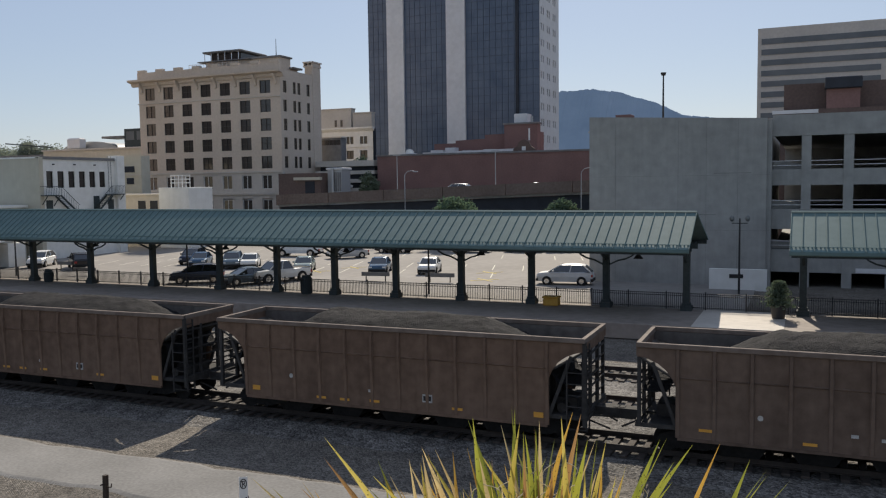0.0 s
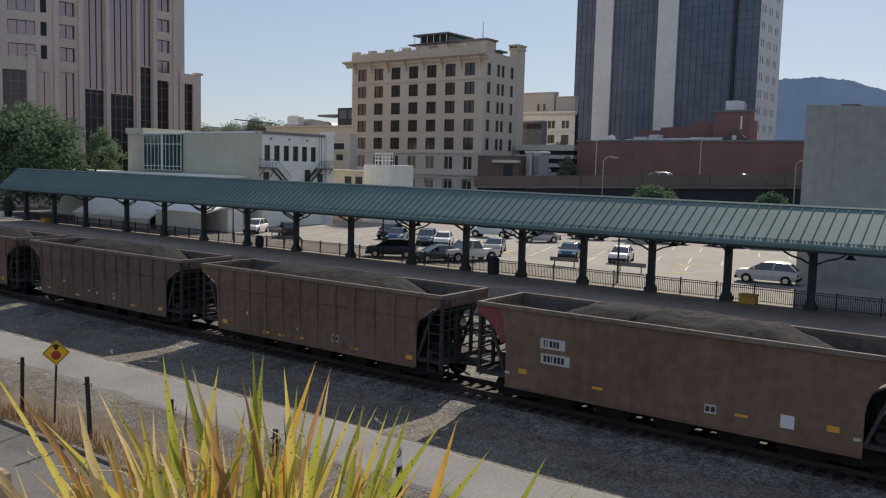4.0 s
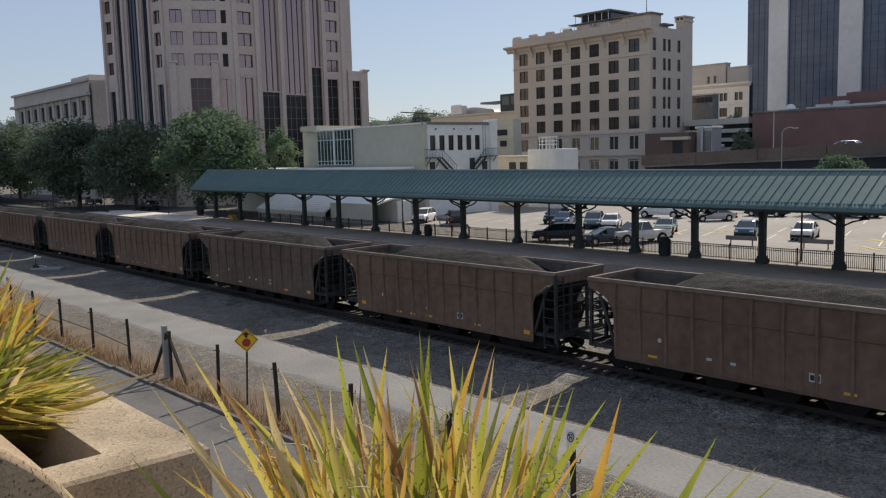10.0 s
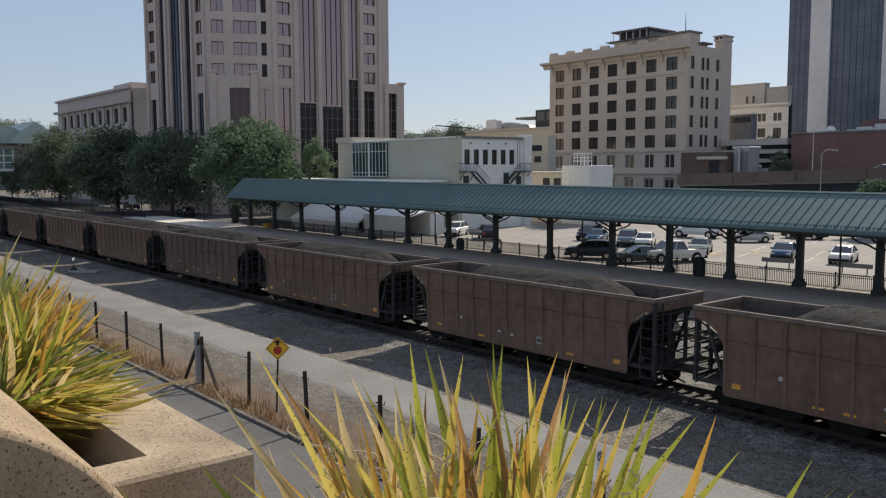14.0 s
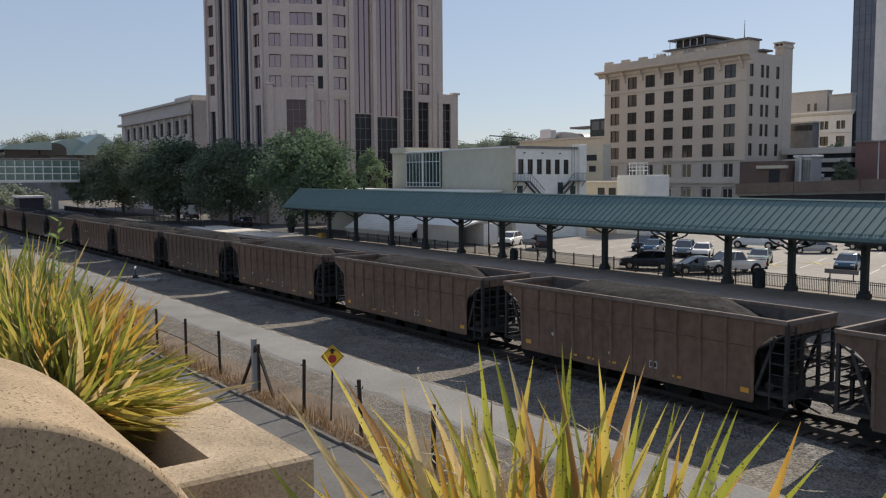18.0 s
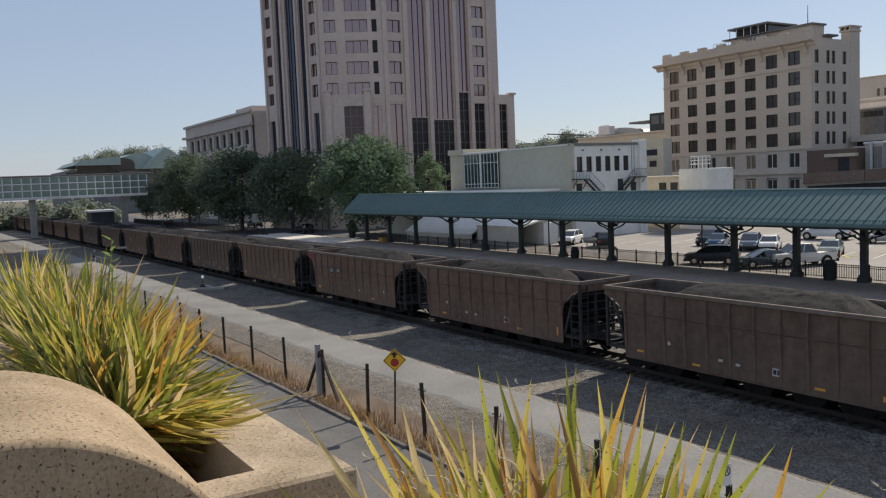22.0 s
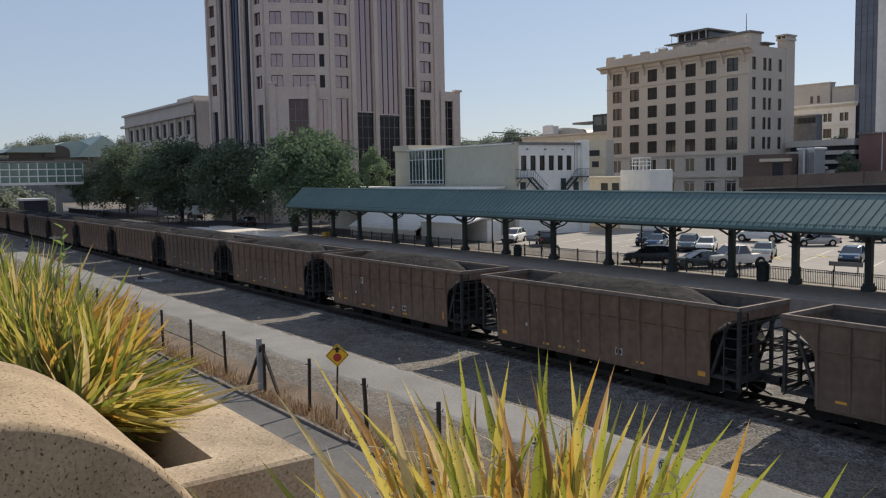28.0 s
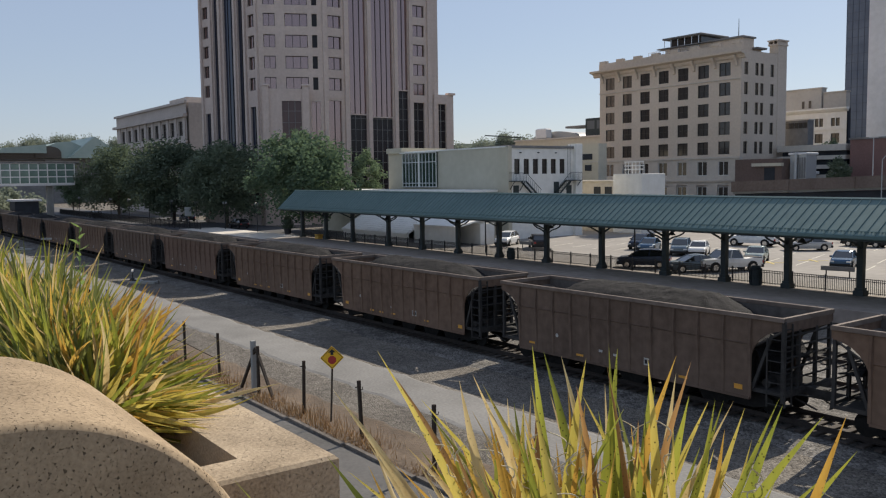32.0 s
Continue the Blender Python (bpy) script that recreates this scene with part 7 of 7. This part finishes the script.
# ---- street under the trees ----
# the trees' shade is in the street's dark colour
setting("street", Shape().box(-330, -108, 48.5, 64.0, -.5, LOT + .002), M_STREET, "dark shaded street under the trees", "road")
b = thing("street_fence", "dark iron fence along the shaded street", "fence")
for i in range(40):
    part("post", Shape().box(-.05, .05, -.05, .05, 0, 1.5), M_BLACK, b, at=(-136 - i * 2.6, 49.6, LOT))
part("rail", Shape().box(-240, -136, 49.57, 49.63, 1.2, 1.27), M_BLACK, b)
part("rail", Shape().box(-240, -136, 49.57, 49.63, .25, .32), M_BLACK, b)
pk = Shape()
for i in range(520):
    pk.box(-136 - i * .2 - .012, -136 - i * .2 + .012, 49.58, 49.62, .2, 1.45)
tagged(part("picket_infill", pk.mesh("picket_infill", M_BLACK, flip=False), M_BLACK, b), kind="stuff")
b = thing("street_sign", "small white sign plate on a post", "sign", at=(-150.0, 52.5, 0))
part("post", Shape().tube((0, 0, 0), (0, 0, 3.2), .05, n=6), M_GALV, b)
part("plate", Shape().slab(-.05, .05, -.6, .6, 2.0, 3.6, .02), M_WHITEPAINT, b)
for x, y, c in ((-139, 57.5, C_BLACK), (-172, 60, C_NAVY), (-207, 50.5, C_BLACK)):
    vehicle("suv", x, y, 4, c, "dark suv parked in the shaded street")


# ---- glazed footbridge over the tracks ----
def footbridge():
    b = thing("glazed_footbridge", "long glazed pedestrian bridge with a white grid frame", "bridge")
    X, y0, y1, z0, z1 = -200.0, -40.0, 44.8, 8.2, 12.6
    part("deck", Shape().box(X - 5, X, y0, y1, z0 - .45, z0), M_LIGHTPANEL, b)
    part("roof", Shape().slab(X - 5.2, X + .25, y0, y1 + 1, z1, z1 + .35, .05), M_ROOF, b)
    n = 46
    step = (y1 - y0) / n
    pane = Shape().box(-.02, .02, .04, step - .04, .04, (z1 - z0) / 3 - .04).mesh("pane", M_BRIDGEGLASS)
    for i in range(n):
        for j in range(3):
            part("pane", pane, M_BRIDGEGLASS, b, at=(X - .05, y0 + i * step, z0 + j * (z1 - z0) / 3))
    for j in range(4):
        part("rail", Shape().box(X - .1, X + .06, y0, y1, z0 + j * (z1 - z0) / 3 - .11, z0 + j * (z1 - z0) / 3 + .11), M_WHITEPAINT, b)
    mu = Shape().box(-.1, .06, -.1, .1, z0, z1).mesh("mullion", M_WHITEPAINT)
    for i in range(n + 1):
        part("mullion", mu, M_WHITEPAINT, b, at=(X, y0 + i * step, 0))
    part("back_wall", Shape().box(X - 5, X - 4.9, y0, y1, z0, z1), M_BRIDGEGLASS, b)
    for y in (-25, 5, 21, 40):
        part("column", Shape().slab(X - 3.4, X - 1.8, y - .6, y + .6, -.5, z0 - .45), M_CONCRETE, b)
    part("low_block", Shape().box(X + 3, X + 9, 31, 35.5, -.3, 4.6), M_DARKPANEL, b)
    part("low_roof", Shape().box(X + 2.5, X + 9.5, 30.5, 36, 4.6, 5.0), M_LIGHTPANEL, b)


M_BRIDGEGLASS = paint("bridge_glass", (.09, .15, .125), (.21, .30, .255), .12, grain=.5, stain=.2, spec=.8)
footbridge()
b = thing("conference_hall", "low hall with pale green pitched roofs beyond the bridge", "building")
part("wall", Shape().box(-420, -380, 52, 104, 0, 18.5), M_ROOF, b)
part("window_band", Shape().box(-379.98, -379.6, 53, 74, 14.5, 17.9), M_PANE, b)
M_PALEGREEN = paint("pale_copper_roof", (.27, .35, .315), (.37, .44, .395), .6, grain=.4, stain=.08)
part("roof", Shape().prism([(55, 20.6), (74, 20.6), (74, 24.2), (58, 22.6)], -424, -376, "x"), M_PALEGREEN, b)
part("window_band", Shape().box(-379.9, -379.6, 57, 73, 18.2, 20.6), M_PANE, b)
part("roof", Shape().prism([(72, 18.6), (90, 18.6), (90, 22.8), (84, 25.6), (79, 25.2), (72, 22.6)], -420, -378.5, "x"), M_PALEGREEN, b)
part("arched_wall", Shape().prism([(70, 18.6), (80, 18.6)] + [(75 + 5 * math.cos(radians(a)), 21.0 + 2.6 * math.sin(radians(a))) for a in range(0, 181, 20)], -378.4, -378.0, "x"), M_PANE, b)
part("gable_roof", Shape().prism([(82, 18.6), (106, 18.6), (92.5, 27.6)], -416, -374, "x"), M_PALEGREEN, b)
b = thing("brick_stack", "tall thin factory chimney far away", "chimney")
part("shaft", Shape().tube((-640, 30.5, 0), (-640, 30.5, 38), 1.7, 1.3, 12), M_BRICKB, b)


# ---- hills and the edge of town ----
def ridge(name, pts, y, depth, mat, label, seed, rough=6.0):
    """A rounded ridge seen from the yard; pts: x and height of the crest."""
    r = random.Random(seed)
    v, f = [], []
    n = 420
    for i in range(n + 1):
        x = pts[0][0] + (pts[-1][0] - pts[0][0]) * i / n
        for (xa, za), (xb, zb) in zip(pts, pts[1:]):
            if xa <= x <= xb:
                z = za + (zb - za) * (x - xa) / (xb - xa)
        z += rough * noise.noise(Vector((x * .02, seed, 0))) + rough * .4 * noise.noise(Vector((x * .09, seed, 0))) + rough * .3 * noise.noise(Vector((x * .3, seed, 0)))
        for k, fz in ((-1, 0), (-.5, .3), (-.25, .68), (-.01, 1), (.4, .6), (1, 0)):
            v.append((x, y + k * depth, max(-3, z * fz)))
    for i in range(n):
        for k in range(5):
            a = 6 * i + k
            f.append((a, a + 6, a + 7, a + 1))
    return setting(name, Shape().add(v, f).mesh(name, mat, flip=False), mat, label, "hill")


# distance haze is mixed into this pale blue hill colour
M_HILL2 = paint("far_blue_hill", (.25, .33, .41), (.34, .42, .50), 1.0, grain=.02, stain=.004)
M_WOOD = paint("far_wood", (.05, .075, .05), (.11, .14, .09), 1.0, grain=.12, stain=.03)
ridge("hill_far", [(-760, 150), (-650, 205), (-554, 228), (-478, 228), (-404, 215), (-333, 191), (-265, 158), (-200, 150), (-100, 120), (150, 90)], 2000, 240, M_HILL2, "wooded mountain beyond the town, coloured haze blue", 1)
ridge("hill_back", [(-400, 130), (-220, 158), (-100, 150), (300, 120)], 2600, 200, M_HILL2, "farther ridge coloured faint haze blue", 2)
ridge("wood_edge", [(-3500, 40), (-1400, 40), (-900, 41), (-500, 42), (-250, 28), (300, 24)], 520, 120, M_WOOD, "low wooded rise behind the town", 3, 4)
def far_trees(name, spots, label, seed):
    """Broad crowns of a far wood, as clumps of leaf patches."""
    r = random.Random(seed)
    sh = Shape()
    for x, y, z, w in spots:
        for _ in range(int(420 * w)):
            d = Vector((r.gauss(0, .36), r.gauss(0, .36), r.gauss(-.3, .4))) * w
            if d.length > w * 1.05:
                continue
            u = Vector((r.gauss(0, 1), r.gauss(0, 1), r.gauss(0, .6))).normalized() * r.uniform(.3, .6)
            q = u.orthogonal().normalized() * .4
            p = Vector((x, y, z)) + d
            sh.add([p - u, p - q, p + u, p + q], [(0, 1, 2, 3)])
    tagged(new(name, sh.mesh(name, M_FARLEAF, flip=False)), label, "trees", kind="stuff")


# leaf green paled towards grey, with distance haze put into the colour
M_FARLEAF = paint("far_leaf", (.17, .20, .16), (.28, .31, .24), .9, grain=.3, stain=.08)
let_light_through(M_FARLEAF, .4)
far_trees("far_wood", [(-402 + 9 * i + (i % 3) * 2, 305 + (i % 2) * 12, (24.5, 26.0, 25.0, 23.5)[i % 4], 6.5) for i in range(8)] + [(-353, 300, 28.0, 6.5), (-346, 304, 26, 5)],
          "row of leafy tree tops behind the town roofs", 31)
far_trees("west_wood", [(-600 - (i % 3) * 10, 88 + 6.2 * i, (24, 29, 31, 32.5, 34, 33.5, 35, 34, 36, 34.5, 35, 33, 34, 32)[i], 7.0) for i in range(14)],
          "leafy tree tops on the hill behind the hall", 32)
far_trees("yard_shrubs", [(-262 - (i % 3) * 9, 4 + 3.6 * i, (2.2, 3.6, 2.8, 4.6)[i % 4], 4.2) for i in range(13)], "shrubs and small trees beyond the footbridge", 33)
ridge("wood_west", [(-1500, 20), (-1250, 46), (-1050, 56), (-900, 50), (-760, 30)], 215, 60, M_WOOD, "wooded hill beyond the footbridge", 4, 5)

# ---- more town blocks ----
b = thing("cream_office", "cream classical office block behind the hotel", "building")
hol = [(x, x + .85, z0, z1) for x in (7.1, 8.1, 10.65, 11.65) for z0, z1 in ((17.75, 19.45),)] + [(10.65, 12.5, 14.4, 16.3), (7.1, 8.95, 14.4, 16.3), (10.65, 12.5, 11.0, 12.9)]
s = Shape()
face_wall(s, (-104.6, 168), (1, 0), 14.0, 0, 21.3, hol, .3)
part("wall", s, M_WHITE, b)
part("back_wall", Shape().box(-104.6, -90.6, 168.6, 169.5, 0, 21.2), M_DARKPANEL, b)
put_windows(b, window_mesh(.85, 1.7, M_FRAME_DK, M_PANE, 0, True), (-104.6, 168), (1, 0), hol[:4], .3)
put_windows(b, window_mesh(1.85, 1.9, M_FRAME_DK, M_PANE, 1, True), (-104.6, 168), (1, 0), hol[4:], .3)
part("cornice", Shape().prism([(168, 20.6), (167.6, 20.9), (167.3, 21.2), (167.3, 21.5), (168.4, 21.5)], -104.9, -90.3, "x"), M_WHITE, b)
part("string_course", Shape().box(-104.6, -90.6, 167.85, 167.99, 17.0, 17.3), M_WHITE, b)
part("attic", Shape().box(-112, -100.7, 176, 178, 0, 26.5), M_LIME, b)
part("attic", Shape().box(-100.5, -95.4, 176.4, 178, 0, 25.4), M_LIME, b)
part("attic_coping", Shape().box(-112.2, -100.5, 175.8, 178, 26.5, 26.75), M_LIME, b)
part("attic_coping", Shape().box(-100.4, -95.2, 176.2, 178, 25.4, 25.65), M_LIME, b)
for x in (-105.2, -103.6):
    part("attic_window", Shape().box(x, x + .6, 175.95, 176.0, 22.4, 24.0), M_PANE, b)
b = thing("grey_annex", "grey flat block beside the hotel", "building")
part("wall", Shape().box(-91.8, -87.2, 148, 150, 0, 18.0), M_ROOF, b)
for i in range(5):
    part("window", Shape().box(-91.6 + i * .87, -90.85 + i * .87, 147.92, 147.99, 16.6, 17.6), M_PANE, b)
part("coping", Shape().box(-92, -87, 147.8, 150, 18.0, 18.25), M_LIME, b)
b = thing("brown_block", "brown brick plant room beside the elevated road", "building")
part("wall", Shape().box(-86, -77.4, 124, 129, 0, 10.6), M_BRICKB, b)
part("canopy", Shape().box(-82.5, -77.2, 123.4, 124.2, 9.4, 9.9), M_CREAM, b)
# flat dark panel, coloured as the shade inside the doorway
part("doorway", Shape().box(-80.5, -78.6, 123.95, 124.02, 5.5, 9.2), M_DARKPANEL, b)
b = thing("roof_plant", "galvanised roof cooling unit", "machine")
part("casing", Shape().slab(-77.2, -74.4, 126, 129, 0, 11.1, .05), M_GALV, b)
part("lid", Shape().slab(-77.4, -74.2, 125.8, 129.2, 11.1, 11.5, .08), M_LIGHTPANEL, b)
for k in range(4):
    part("louvre", Shape().box(-76.0 + k * .4, -75.7 + k * .4, 125.93, 125.99, 7.4, 10.7), M_ROOF, b)
part("duct", Shape().tube((-76.0, 125.6, 0), (-76.0, 125.6, 11.4), .25, n=10), M_GALV, b)
b = thing("garage_deck_block", "low concrete parking deck beyond the hotel", "building")
for z0, z1 in ((12.0, 13.1), (10.5, 11.2), (8.9, 9.6), (7.2, 7.9)):
    part("deck_edge", Shape().slab(-88.4, -75.6, 140, 146, z0, z1, .03), M_LIME, b)
# the shade between the decks is put into this wall's colour
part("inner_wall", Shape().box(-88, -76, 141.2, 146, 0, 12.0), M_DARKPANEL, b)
for x, w in ((-87.2, 4.2), (-81.8, 3.4), (-78, 2.0)):
    part("parked_roof", Shape().slab(x, x + w * .5, 139.4, 139.9, 7.95, 8.5, .1), M_WHITE if w > 3.5 else M_LIGHTPANEL, b)
b = thing("tan_deck_block", "tan parking structure with dark open slots", "building")
part("wall", Shape().box(-125, -100.2, 106, 108, 0, 13.7), M_CREAM, b)
# flat dark panels: the shade inside the slots as colour
for x0, x1, z in ((-104.9, -101.6, 11.0), (-103.3, -101.8, 9.1)):
    part("open_slot", Shape().box(x0, x1, 105.9, 105.99, z, z + 1.0), M_DARKPANEL, b)
part("slot_sill", Shape().box(-125, -100.2, 105.8, 106, 10.5, 10.7), M_LIME, b)
part("rear_wall", Shape().box(-172, -124, 150, 170, 0, 17.6), M_CREAM, b)
part("low_wing", Shape().box(-190, -172, 152, 170, 0, 16.6), M_LIME, b)
part("wing_roof", Shape().slab(-190.5, -171.6, 151.6, 170, 16.6, 17.0, .05), M_ROOF, b)
part("parapet", Shape().box(-172.3, -124, 149.7, 150.2, 17.6, 17.95), M_LIME, b)
part("boom", Shape().beam((-186, 151, 20.0), (-170, 151, 18.6), .25, .3), M_STEEL, b)
part("barrel_roof", Shape().prism([(-170, 17.6)] + [(-160 - 9 * math.cos(radians(a)), 17.6 + 2.2 * math.sin(radians(a))) for a in range(15, 166, 15)] + [(-150, 17.6)], 153, 168), M_GALV0, b)
part("barrel_roof", Shape().prism([(-151, 17.6), (-146, 19.0), (-140, 19.4), (-136, 19.0), (-136, 17.6)], 153.2, 168), M_GALV0, b)
part("roof_fan", Shape().slab(-164.5, -160.5, 150.5, 152.4, 17.95, 20.6, .3), M_LIGHTPANEL, b)
part("roof_hut", Shape().box(-147, -140, 151, 158, 17.6, 22.2), M_STEEL, b)
for x in (-146.4, -143.2):
    part("hut_window", Shape().box(x, x + 2.4, 150.93, 150.99, 19.6, 21.6), M_RIBBON, b)
part("roof_deck", Shape().box(-154, -147.2, 151, 156, 20.2, 20.7), M_ROOF, b)
b = thing("cream_shed", "low cream shed with dark doors", "building")
part("wall", Shape().box(-100, -85, 93, 104, 0, 7.35), M_LIME, b)
part("roof", Shape().box(-100.3, -84.9, 92.8, 104, 7.35, 7.55), M_LIME, b)
for x in (-88.8, -86.6):
    part("door", Shape().box(x, x + 1.3, 92.9, 93.02, 4.2, 6.6), M_DARKPANEL, b)
b = thing("white_tank_house", "small white rendered block with a roof rail", "building")
part("wall", Shape().slab(-84.1, -78.8, 92, 97, 0, 8.45, .05), M_WHITE, b)
rr = Shape()
for i in range(6):
    rr.tube((-82.3 + i * .66, 92.5, 8.4), (-82.3 + i * .66, 92.5, 10.2), .05, n=5)
for z in (8.9, 9.4, 9.95):
    rr.box(-82.4, -78.9, 92.46, 92.54, z + .1, z + .25)
part("roof_rail", rr, M_WHITEPAINT, b)
b = thing("brick_roof_blocks", "dark brick blocks above the garage roof", "building")
part("wall", Shape().box(-4.6, 40, 116, 135, 0, 17.2), M_BRICKB, b)
part("upper_wall", Shape().box(-3.6, 40, 118, 135, 17.2, 20.6), M_BRICKB, b)
part("light_band", Shape().box(-4.9, .5, 115.7, 116.02, 16.7, 17.15), M_LIGHTPANEL, b)
part("plant_box", Shape().slab(1.2, 5.4, 115.5, 117.8, 19.6, 21.0, .1), M_DARKPANEL, b)
part("plant_stand", Shape().box(1.4, 5.2, 116.2, 117.8, 17.2, 19.6), M_BRICK, b)
for x in (-30.5, -24.5):
    c = thing("roof_chimney", "square brick chimney above the warehouse", "chimney", "brick chimneys")
    part("stack", Shape().slab(x, x + 2.6, 142, 145, 13.9, 19.6 if x < -27 else 18.2, .05), M_BRICK, c)
b = thing("cream_warehouse", "cream office block behind the brick warehouse", "building")
part("wall", Shape().box(-57.5, -20, 236, 260, 0, 23.3), M_CREAM, b)
part("cornice", Shape().box(-57.9, -20, 235.4, 236, 22.2, 22.7), M_LIME, b)

motions()
